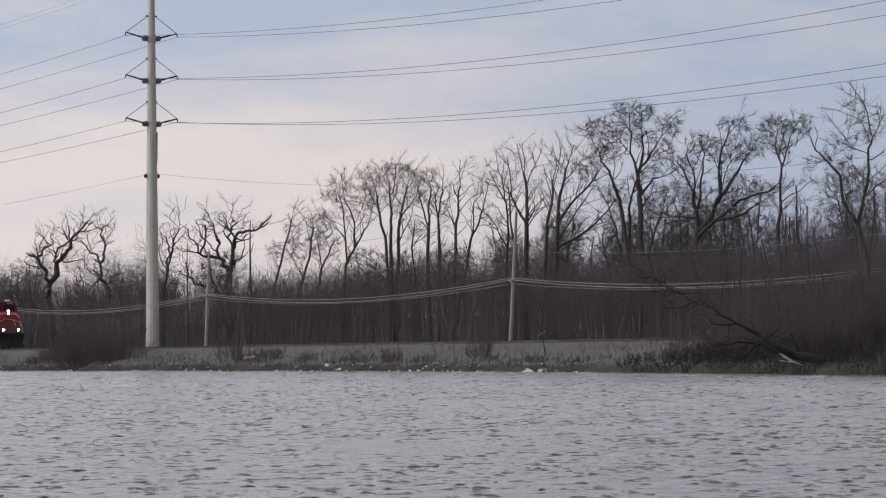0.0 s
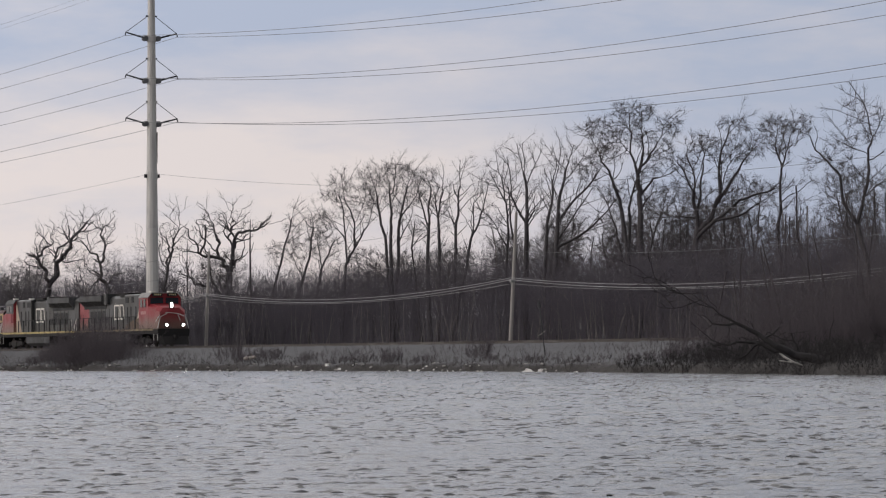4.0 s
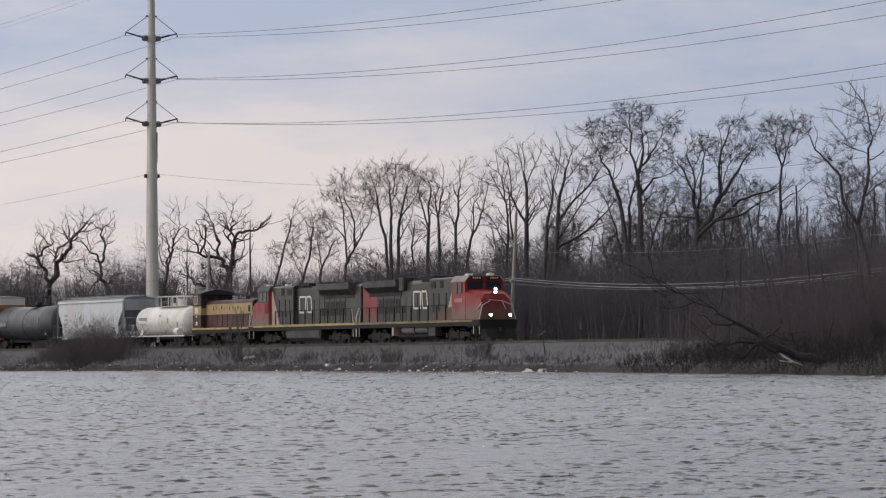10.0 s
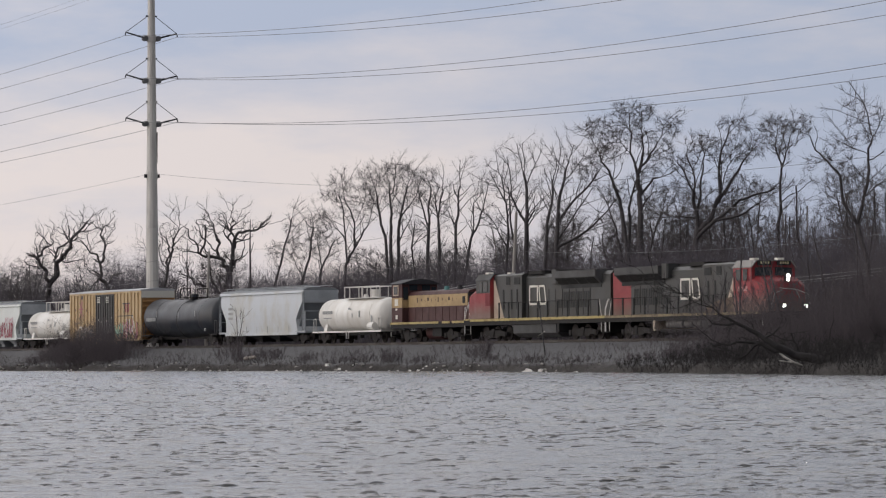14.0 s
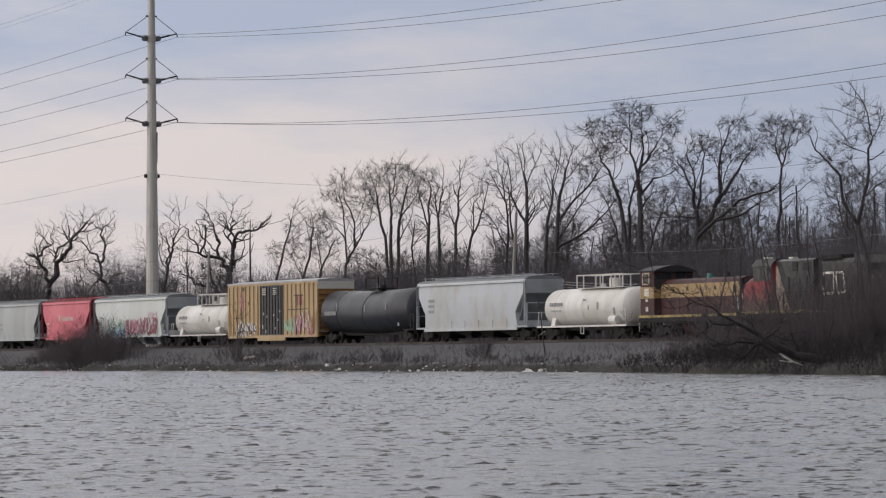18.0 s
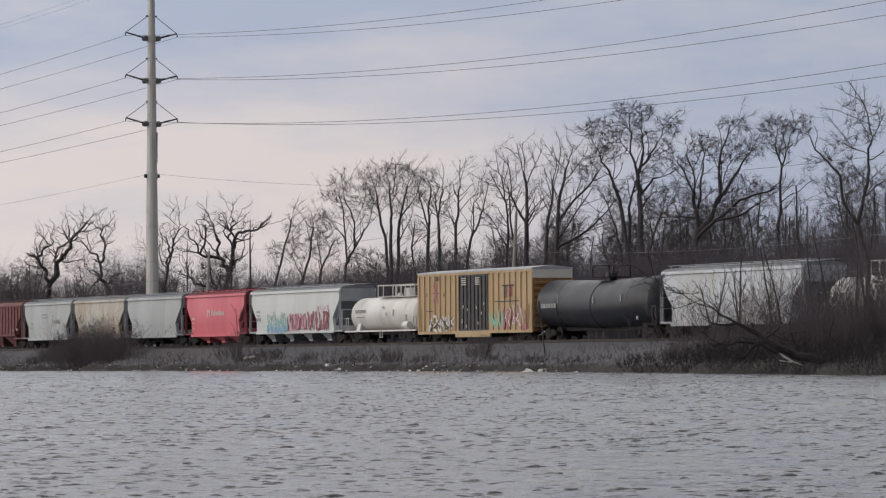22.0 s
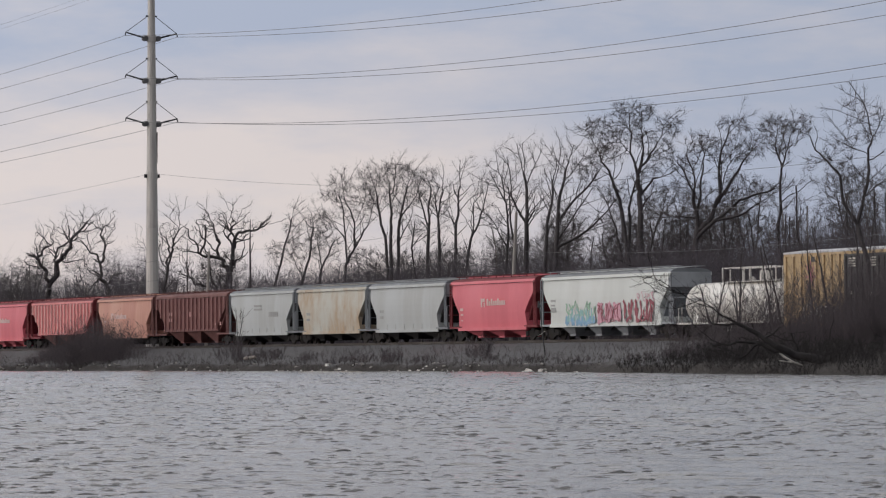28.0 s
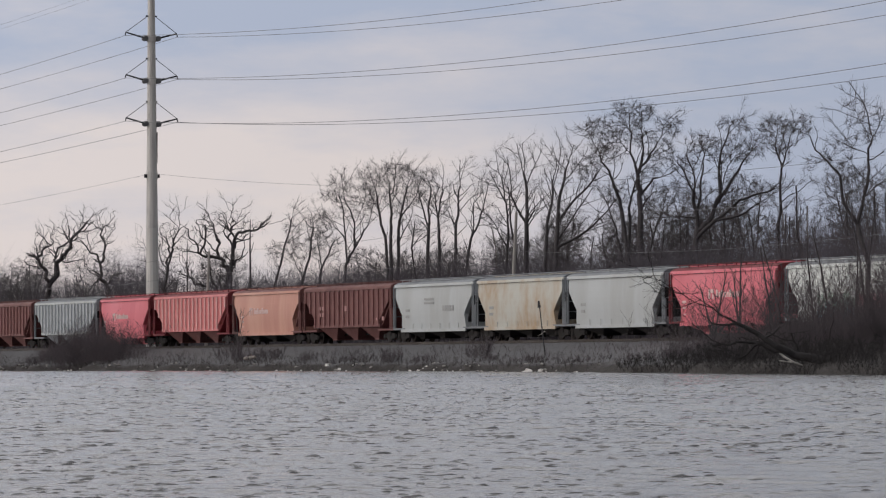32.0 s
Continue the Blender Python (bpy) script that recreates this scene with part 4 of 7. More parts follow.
def build_young_woods():
    """Slim young trees in the belt behind the track, from ten shapes."""
    rng = random.Random(41)
    protos = []
    for k in range(10):
        tall = 6.0 + k * 0.6
        g = Grower(300 + k, SLIGHT)
        lean = rng.uniform(-0.9, 0.9)
        g.limb(0, 0, lean, tall * 0.93, 0.06 + 0.006 * k)
        for j in range(2 + k % 2):
            z = tall * rng.uniform(0.3, 0.55)
            g.limb(lean * z / tall, z, lean + rng.choice((-1, 1)) * rng.uniform(0.5, 1.1), tall * rng.uniform(0.75, 0.92), 0.04)
        g.grow([(lean * 0.8, tall * 0.72, 1.1, tall * 0.3, 0.5)])
        u = -40 + k * 6
        protos.append(grown_thing(g, along(u, -24, height(u, -24) - 0.1), "young_tree", "slim bare young tree in the belt behind the track", "young trees beyond the track", M_BARK_PALE if k % 4 == 0 else M_BARK))
    for k in range(190):
        u = rng.uniform(-215, 62) if k < 170 else rng.uniform(-15, 62)
        if -125 < u < -60 and k % 2:
            u -= 95
        n = -rng.uniform(13, 40)
        # the clearing behind the gnarled trees
        if -102 < u - 2.45 * (n + 17) < -62 and k % 4:
            continue
        p = protos[rng.randrange(10)] if u > -40 else protos[rng.randrange(5)]
        copy_thing(p, along(u, n, height(u, n) - 0.1, rng.uniform(0, 360)))


build_young_woods()


def build_far_trees():
    """Bushy small trees deep in the woods, from five shapes."""
    rng = random.Random(52)
    protos = []
    for k in range(5):
        tall = 8.3 + 0.8 * k
        g = Grower(340 + k, SLIGHT)
        g.limb(0, 0, 0.3, tall * 0.35, 0.15)
        for j in range(5):
            g.limb(0.3, tall * 0.33, (j - 2) * 0.8 + rng.uniform(-0.3, 0.3), tall * rng.uniform(0.65, 0.85), 0.08)
        g.grow([(0, tall * 0.75, 2.3, tall * 0.22, 1.1), (0, tall * 0.5, 2.1, tall * 0.2, 0.6)])
        u = -150 - 9 * k
        # twigs paler and purpler than on nearer trees: haze in the colour
        protos.append(grown_thing(g, along(u, -40, height(u, -40) - 0.1), "small_tree", "small bushy bare tree deep in the woods", "small trees in the woods", M_BARK, M_HAZED_BRUSH))
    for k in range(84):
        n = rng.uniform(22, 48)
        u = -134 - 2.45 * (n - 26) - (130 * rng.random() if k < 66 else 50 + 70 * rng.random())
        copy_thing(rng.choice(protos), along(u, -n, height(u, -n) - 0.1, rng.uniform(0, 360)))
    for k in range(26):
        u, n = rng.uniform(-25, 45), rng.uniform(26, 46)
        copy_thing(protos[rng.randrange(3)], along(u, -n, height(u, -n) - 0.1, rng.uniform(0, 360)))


build_far_trees()


def thicket(name, count, spot, tall, seed, material, label, category, radius=0.02, kids=3, lean=0.12):
    """A mass of thin stems with side twigs, too many to count, in one mesh."""
    rng = np.random.RandomState(seed)
    u, n = spot(rng, count)
    z = ground_z(u, n) - 0.1
    h = tall(rng, u, n)
    pieces = []
    base = np.stack([u, -n, z], 1)
    d = np.stack([rng.normal(0, lean, count), rng.normal(0, lean, count), np.ones(count)], 1)
    p = base
    rad = radius * rng.uniform(0.5, 1.5, count)
    for i in range(3):
        q = p + (d + rng.normal(0, 0.07, d.shape)) * (h / 3)[:, None]
        ra, rb = rad * (1 - 0.28 * i), rad * (1 - 0.28 * (i + 1))
        pieces.append((p, q, ra, rb))
        if i:
            for _ in range(kids):
                t = rng.uniform(0, 1, count)[:, None]
                s = p + (q - p) * t
                out = np.stack([rng.normal(0, 0.55, count), rng.normal(0, 0.55, count), rng.uniform(0.4, 1.1, count)], 1)
                e = s + out * (h * rng.uniform(0.1, 0.3, count))[:, None]
                pieces.append((s, e, rb * 0.7, rb * 0.35))
                if _ == 0:
                    e2 = e + np.stack([rng.normal(0, 0.4, count), rng.normal(0, 0.4, count), rng.uniform(0.3, 0.9, count)], 1) * (h * 0.12)[:, None]
                    pieces.append(((s + e) / 2, e2, rb * 0.4, rb * 0.25))
        p = q
    a, b = np.concatenate([x[0] for x in pieces]), np.concatenate([x[1] for x in pieces])
    ra, rb = np.concatenate([x[2] for x in pieces]), np.concatenate([x[3] for x in pieces])
    ob = new(name, tubes_from(name, a, b, np.maximum(ra, 0.006), np.maximum(rb, 0.005), 3, material))
    ob.matrix_basis = along(0, 0)
    return tagged(ob, label, category, kind="stuff")


def belt(u0, u1, n0, n1, east=0.0):
    """A strip of ground; east: the share of it crowded into its right half."""
    return lambda rng, c: (np.where(rng.rand(c) < east, rng.uniform((u0 + u1 * 2) / 3, u1, c), rng.uniform(u0, u1, c)), -rng.uniform(n0, n1, c))


def build_brush():
    def tall(rng, u, n):
        return np.clip(rng.normal(5.4, 0.7, len(u)) + 0.5 * np.sin(u * 0.09) + 0.4 * np.sin(u * 0.23 + 1), 1.5, 7.5) * np.interp(u, [-220, -125, -105, -80, -60, -20, 10, 40], [0.8, 0.85, 0.78, 0.9, 0.98, 1.08, 0.98, 1.1])
    thicket("brush", 5800, belt(-215, 62, 10.5, 22, 0.3), tall, 61, M_HAZED_BRUSH, "dense purplish-brown leafless brush along the edge of the woods", "brush", 0.016, 7, 0.16)
    thicket("brush", 3600, belt(-240, 62, 22, 45, 0.3), lambda rng, u, n: tall(rng, u, n), 62, M_HAZED_BRUSH, "dense dark leafless brush deep in the woods", "brush", 0.03, 5, 0.14)
    thicket("brush", 800, belt(-92, -50, 12, 22), lambda rng, u, n: rng.normal(5.7, 0.5, len(u)), 66, M_HAZED_BRUSH, "dense purplish-brown leafless brush in the clearing", "brush", 0.016, 7, 0.16)
    thicket("pale_saplings", 190, belt(-140, 58, 10, 13), lambda rng, u, n: rng.uniform(2.0, 5.5, len(u)), 63, M_BARK_PALE, "thin pale saplings before the dark brush", "brush", 0.024, 2, 0.1)
    def ragged(rng, u, n):
        return rng.uniform(5.5, 9.5, len(u)) * (1 + 0.3 * np.sin(u * 0.11 + n * 0.2) + 0.15 * np.sin(u * 0.37))
    def beyond(rng, c):
        n = rng.uniform(26, 60, c)
        return rng.uniform(-340, -138 - 2.45 * (n - 26), c), -n
    thicket("far_woods", 420, beyond, ragged, 65, M_HAZED_BRUSH, "hazy bare woodland beyond the track", "woods", 0.03, 11, 0.16)
    thicket("far_woods", 1300, belt(-330, 80, 45, 95), lambda rng, u, n: rng.uniform(5, 9, len(u)), 64, M_HAZED_BRUSH, "distant bare woodland", "woods", 0.045, 4, 0.12)


build_brush()


# ---- shore plants ----
def bush(u, n, tall, wide, stems, seed, label, category="bush", group="shore bushes", lean=0.0, spec=None, name="bush"):
    w = Limbs(seed)
    spec = spec or SHRUB
    for k in range(stems):
        a, rr = w.rng.uniform(0, 6.28), wide * math.sqrt(w.rng.random()) * 0.75
        ox, oy = rr * math.cos(a), rr * math.sin(a) * 0.6
        d = Vector((ox / wide * 0.7 + lean + w.rng.gauss(0, 0.15), oy / wide * 0.7 + w.rng.gauss(0, 0.15), 1)).normalized()
        s = (1 - 0.45 * (rr / wide) ** 2) * w.rng.uniform(0.5, 1.0)
        gz = height(u + ox, n - oy) - height(u, n)
        w.branch(Vector((ox, oy, gz)), d, tall * s * 0.8, 0.013 * w.rng.uniform(0.7, 1.4), 0, tall, spec)
    ob = thing(name, along(u, n, height(u, n) - 0.08), label, category, group)
    part("crown", tubes("crown", w.thick + w.thin, 3, M_SHORE), M_SHORE, ob)
    return ob


def build_shore_plants():
    dense = "dense leafless shore bush of dark twigs"
    low = "low bare shrub on the gravel bank"
    for k, (u, n, tall, wide, stems) in enumerate((
            (-72, 6, 2.6, 4.5, 75), (-66, 6, 3.4, 4.5, 100), (-60, 6.2, 3.1, 4.2, 90), (-57, 6.8, 2.2, 3.2, 60), (-79, 5.6, 1.7, 3.5, 45),
            (-29, 7, 2.4, 2.2, 34), (-23, 7.5, 1.6, 2.4, 34), (-19, 7.5, 1.5, 2.0, 30), (-10, 8, 1.2, 2.0, 24))):
        bush(u, n, tall, wide, stems, 400 + k, dense if tall > 2 else low)
    for k, (u, n, tall, wide, stems) in enumerate((
            (-1.5, 9, 0.9, 2.2, 22), (3.5, 9.5, 1.0, 1.8, 20), (9.5, 10, 1.5, 1.6, 34), (17, 11, 0.9, 2.0, 18), (24, 10, 1.9, 1.5, 34), (29, 11.5, 0.8, 2.0, 14),
            (38, 13, 0.8, 2.5, 16), (50, 15, 0.7, 2.6, 14), (57, 15, 0.9, 2.2, 16), (62, 15, 1.5, 2.2, 28))):
        bush(u, n, tall, wide, stems, 420 + k, dense if tall > 2 else low)
    for k, (u, n, tall, wide, stems) in enumerate((
            (66, 15, 2.0, 2.6, 36), (70, 15.5, 2.4, 3.2, 50), (74, 15, 2.8, 3.4, 60), (78, 16, 3.2, 3.4, 70), (82, 15, 4.0, 3.6, 75), (85, 18, 3.6, 3.6, 80), (76, 19, 2.2, 3.0, 60), (81, 20, 2.6, 3.2, 70), (70, 19, 1.4, 2.4, 28), (88, 16, 4.2, 3.6, 70), (72, 12, 3.4, 3.5, 22), (79, 12, 4.2, 3.6, 28), (84, 13, 5.2, 3.8, 34))):
        bush(u, n, tall, wide, stems, 440 + k, "tangled leafless shore thicket at the water's edge")
    # the tall thin shrub and saplings on the bank
    tree("young_tree", -28.5, 6.4, 4.4, 0.05, 470, SAPLING, (-0.2, 0), "thin bare sapling on the gravel bank", group="saplings on the bank", stems=2, fan=0.3)
    rng = random.Random(9)
    for k, (u, n, tall, lean) in enumerate(((62, 13, 4.6, -0.3), (63.5, 14, 5.4, 0.2), (66.5, 14, 6.2, 0.1), (65, 13, 5.0, -0.25), (68, 12.5, 6.6, -0.3), (70, 13, 7.0, -0.35), (72.5, 12.5, 7.6, -0.22), (75, 13, 7.5, -0.28), (77, 12, 8.0, -0.12), (79, 13, 8.4, -0.2), (81, 12.5, 8.0, -0.05), (74, 11, 7.2, 0.12), (80, 11, 8.6, 0.1), (83, 13, 8.2, 0.0))):
        tree("young_tree", u, n, tall, 0.085, 480 + k, SAPLING, (lean, 0), "slim bare sapling rising from the shore thicket", group="saplings on the bank", stems=1)
    # fallen tree reaching over the bank
    g = Grower(77, dict(FORKED, least=0.009, sway=0.05, rise=0.0, sprays=3, crowd=9, stout=0.03, kids=0.5))
    for limb in ((0.0, 0.13, -2.61, 1.05, 0.34), (-2.61, 1.05, -3.74, 1.67, 0.23), (-3.74, 1.67, -4.97, 2.37, 0.14), (-4.97, 2.37, -6.05, 2.35, 0.08), (-2.61, 1.05, -4.07, 1.47, 0.15), (-4.07, 1.47, -6.0, 1.35, 0.08),
                 (-3.92, 1.44, -4.98, 0.68, 0.07), (-3.74, 1.26, -4.31, 0.62, 0.06), (-3.74, 1.67, -3.04, 2.15, 0.07), (-2.0, 0.81, -2.5, 1.89, 0.07), (-4.97, 2.37, -5.45, 2.68, 0.05), (-1.49, 0.6, -0.71, 1.63, 0.06),
                 (-4.96, 2.37, -6.04, 3.07, 0.05), (-6.04, 3.07, -7.5, 3.72, 0.032), (-7.5, 3.72, -9.42, 4.46, 0.018), (-6.04, 3.07, -8.14, 4.04, 0.02), (-6.6, 3.33, -8.4, 3.09, 0.02), (-7.5, 3.72, -8.65, 4.25, 0.015)):
        g.limb(*limb)
    g.grow([(-5.0, 1.6, 1.6, 0.9, 0.8), (-3.0, 1.6, 1.5, 0.7, 0.6), (-1.0, 1.2, 1.2, 0.8, 0.6), (-8.65, 4.12, 1.03, 0.57, 0.7), (-7.24, 3.34, 1.16, 0.57, 0.5)])
    body, twigs = g.pieces()
    fall = thing("fallen_tree", Matrix.Translation(at(102.5, 28.6)), "dark fallen tree with limbs reaching over the water's edge", "tree")
    thick = body[3] > 0.05
    part("trunk", tubes_from("trunk", *[x[thick] for x in body], 7, M_DARKBARK), M_DARKBARK, fall)
    part("crown", tubes_from("crown", *join_pieces([x[~thick] for x in body], twigs), 3, M_DARKBARK), M_DARKBARK, fall)
    stick = thing("driftwood_branch", along(100.2, 30.0, 0.05, 65), "pale bleached driftwood branch at the waterline", "driftwood")
    part("branch", Geo().path([(1.5, 0, -0.1), (0.7, 0.1, 0.3), (0.0, 0, 0.5), (-0.5, 0.1, 0.8), (-0.75, 0, 1.05)], 0.05), M_PALE, stick)
    part("fork", Geo().path([(0.0, 0, 0.5), (-0.7, -0.1, 0.6)], 0.03), M_PALE, stick)


build_shore_plants()


def build_grass():
    """Dry grass and weeds on the bank and along the track's shoulder."""
    rng = np.random.RandomState(88)

    def bank(r, c):
        u = r.uniform(-130, 68, c)
        ns = shore_n(u)
        t = np.where(r.rand(c) < 0.7, r.beta(7, 1.1, c), r.uniform(0, 1, c))
        return u, 3.0 + (ns - 3.3) * t
    def clumped(r, c):
        u, n = bank(r, c)
        spots = r.uniform(-125, 70, 34)
        return np.where(r.rand(c) < 0.75, spots[r.randint(0, 34, c)] + r.normal(0, 1.3, c), u), n
    thicket("dry_grass", 1800, bank, lambda r, u, n: r.uniform(0.15, 0.55, len(u)), 89, M_GRASS, "tufts of dry grass and weeds on the bank", "grass", 0.013, 0, 0.35)
    thicket("dark_weeds", 1500, clumped, lambda r, u, n: r.uniform(0.2, 0.8, len(u)), 90, M_SHORE, "dark dead weed stalks on the bank", "weeds", 0.008, 3, 0.35)
    def edge(r, c):
        u = r.uniform(67, 118, c)
        return u, shore_n(u) + 0.5 - r.gamma(1.5, 1.3, c)
    thicket("dark_weeds", 1700, edge, lambda r, u, n: r.uniform(0.3, 1.3, len(u)) * np.interp(u, [66, 84], [0.45, 1.0]), 92, M_DARKBARK, "dark tangled stalks hanging over the water's edge", "weeds", 0.01, 4, 0.4)
    def waterline(r, c):
        u = r.uniform(-125, 56, c)
        return u, shore_n(u) + 0.3 - r.gamma(1.3, 0.8, c)
    thicket("dark_weeds", 2300, waterline, lambda r, u, n: r.uniform(0.12, 0.5, len(u)), 95, M_DARKBARK, "dark weed stalks fringing the waterline", "weeds", 0.014, 1, 0.4)
    thicket("dry_grass", 2500, belt(-160, 70, 2.8, 9.5), lambda r, u, n: r.uniform(0.15, 0.6, len(u)), 91, M_GRASS, "brown dry grass behind the track", "grass", 0.015, 0, 0.3)


build_grass()


def build_shore_veil():
    """Tall thin canes between the shore bushes."""
    def spot(r, c):
        return r.triangular(62, 88, 98, c), r.uniform(9, 21, c)
    thicket("tall_canes", 1050, spot, lambda r, u, n: r.uniform(1.8, 5.6, len(u)) * np.interp(u, [58, 75, 96], [0.5, 0.75, 1.1]), 93, M_SHORE, "tall thin reddish leafless canes crowding the shore", "brush", 0.011, 8, 0.24)
    thicket("tall_canes", 700, lambda r, c: (r.normal(-66, 8, c), r.uniform(4.5, 7, c)), lambda r, u, n: r.uniform(0.8, 3.9, len(u)) * np.exp(-((u + 64) / 13) ** 2), 94, M_SHORE, "thin reddish leafless canes over the shore bush", "brush", 0.009, 8, 0.3)


build_shore_veil()


M_FOAM = surface("foam", (0.75, 0.74, 0.72), 0.9, second=(0.5, 0.48, 0.44), patch=4.0)


def build_shore_stones():
    rng = random.Random(12)
    shapes = []
    for k in range(5):
        bm = bmesh.new()
        bmesh.ops.create_icosphere(bm, subdivisions=1, radius=1)
        for v in bm.verts:
            v.co *= 0.75 + 0.45 * rng.random()
            v.co.z *= 0.6
        me = bpy.data.meshes.new("shore_rock")
        bm.to_mesh(me)
        bm.free()
        me.materials.append(M_ROCK if k < 4 else M_PALE)
        shapes.append(me)
    for k in range(110):
        u = rng.uniform(-95, 62)
        n = float(shore_n(u)) + rng.uniform(-0.7, 0.1)
        s = rng.uniform(0.06, 0.17)
        ob = new("shore_rock", shapes[rng.choice((0, 1, 2, 3, 0, 1, 2, 3, 4))])
        ob.matrix_basis = along(u, n, max(height(u, n), -0.05) + s * 0.2, rng.uniform(0, 360)) @ Matrix.Diagonal((s * rng.uniform(1, 1.8), s, s, 1))
        tagged(ob, "weathered grey stone at the waterline", "rock", "stones along the shore")
    # pale debris
    log = thing("driftwood_log", along(-21.8, 8.1, height(-21.8, 8.1) + 0.2, 4), "pale driftwood log lying on the bank", "driftwood")
    part("log", Geo().rod((-0.9, 0, 0), (0.9, 0, 0.12), 0.16, 0.12, n=9), M_DRIFT, log)
    part("stub", Geo().rod((0.2, 0, 0.1), (0.5, -0.15, 0.4), 0.05, 0.03), M_DRIFT, log)
    slab = thing("white_foam_block", along(48.0, 17.7, -0.13, 30), "white broken foam block washed up at the waterline", "debris")
    part("block", Geo().loft([[(-0.85, -0.3, 0), (0.8, -0.25, 0), (0.9, 0.3, 0), (-0.8, 0.25, 0)], [(-0.7, -0.25, 0.2), (0.6, -0.2, 0.14), (0.75, 0.2, 0.16), (-0.7, 0.2, 0.22)]]), M_FOAM, slab)
    part("broken_piece", Geo().loft([[(-0.6, -0.2, 0.17), (0.0, -0.2, 0.15), (0.05, 0.15, 0.15), (-0.6, 0.15, 0.17)], [(-0.5, -0.15, 0.36), (-0.25, -0.1, 0.3), (-0.2, 0.1, 0.28), (-0.5, 0.1, 0.34)]]), M_FOAM, slab)
    part("broken_piece", Geo().loft([[(0.35, -0.2, 0.12), (0.7, -0.2, 0.12), (0.7, 0.1, 0.12), (0.35, 0.1, 0.12)], [(0.42, -0.15, 0.3), (0.55, -0.12, 0.34), (0.55, 0.05, 0.33), (0.44, 0.05, 0.3)]]), M_FOAM, slab)
    # bits of foam and bleached wood along the waterline
    for u, s in ((-64, 0.13), (-52, 0.1), (-39, 0.16), (-31, 0.12), (-29.5, 0.14), (-27.8, 0.1), (-9.5, 0.16), (-7.6, 0.14), (-5, 0.2), (0.8, 0.3), (3.9, 0.22), (5.5, 0.13), (6.9, 0.14), (15.6, 0.14), (17.3, 0.2), (20, 0.18), (21.3, 0.22), (22.3, 0.2), (22.9, 0.14), (25, 0.18), (27.4, 0.15), (28.8, 0.14), (51, 0.12), (57.5, 0.14)):
        n = float(shore_n(u)) + rng.uniform(0.0, 0.3)
        bit = thing("foam_scrap", along(u, n, max(height(u, n), 0.0) - 0.02, rng.uniform(-30, 30)), "small pale scrap of foam washed ashore", "debris", "scraps along the shore")
        part("scrap", Geo().loft([[(-s * rng.uniform(0.5, 1.0), -0.3 * s, 0), (s * 0.7, -0.4 * s, 0), (s * 0.6, 0.4 * s, 0), (-0.6 * s, 0.3 * s, 0)], [(-s * rng.uniform(0.2, 0.7), -0.2 * s, s * rng.uniform(0.4, 1.0)), (s * 0.5, -0.2 * s, s * rng.uniform(0.3, 0.9)), (s * 0.3, 0.2 * s, s * 0.6), (-0.4 * s, 0.2 * s, s * 0.6)]]), M_FOAM, bit)
    # leaning marker stake
    stake = thing("marker_stake", along(31.9, 9, height(31.9, 9) - 0.1), "dark leaning marker stake with a small tag", "stake")
    part("post", Geo().rod((0, 0, 0), (-0.85, 0, 3.5), 0.045, 0.035), M_DARKMETAL, stake)
    part("tag", Geo().rod((-0.84, 0, 3.2), (-0.93, 0, 3.62), 0.12, 0.06, n=8), M_DARKMETAL, stake)
    part("crosspiece", Geo().rod((-0.9, -0.05, 1.35), (0.1, -0.05, 1.65), 0.014, 0.01), M_PALE, stake)


build_shore_stones()


# ---- power line and utility poles ----
M_BRACKET = surface("bracket_steel", (0.2, 0.2, 0.21), 0.6, 0.3)
LEVELS = (32.35, 28.25, 24.1)


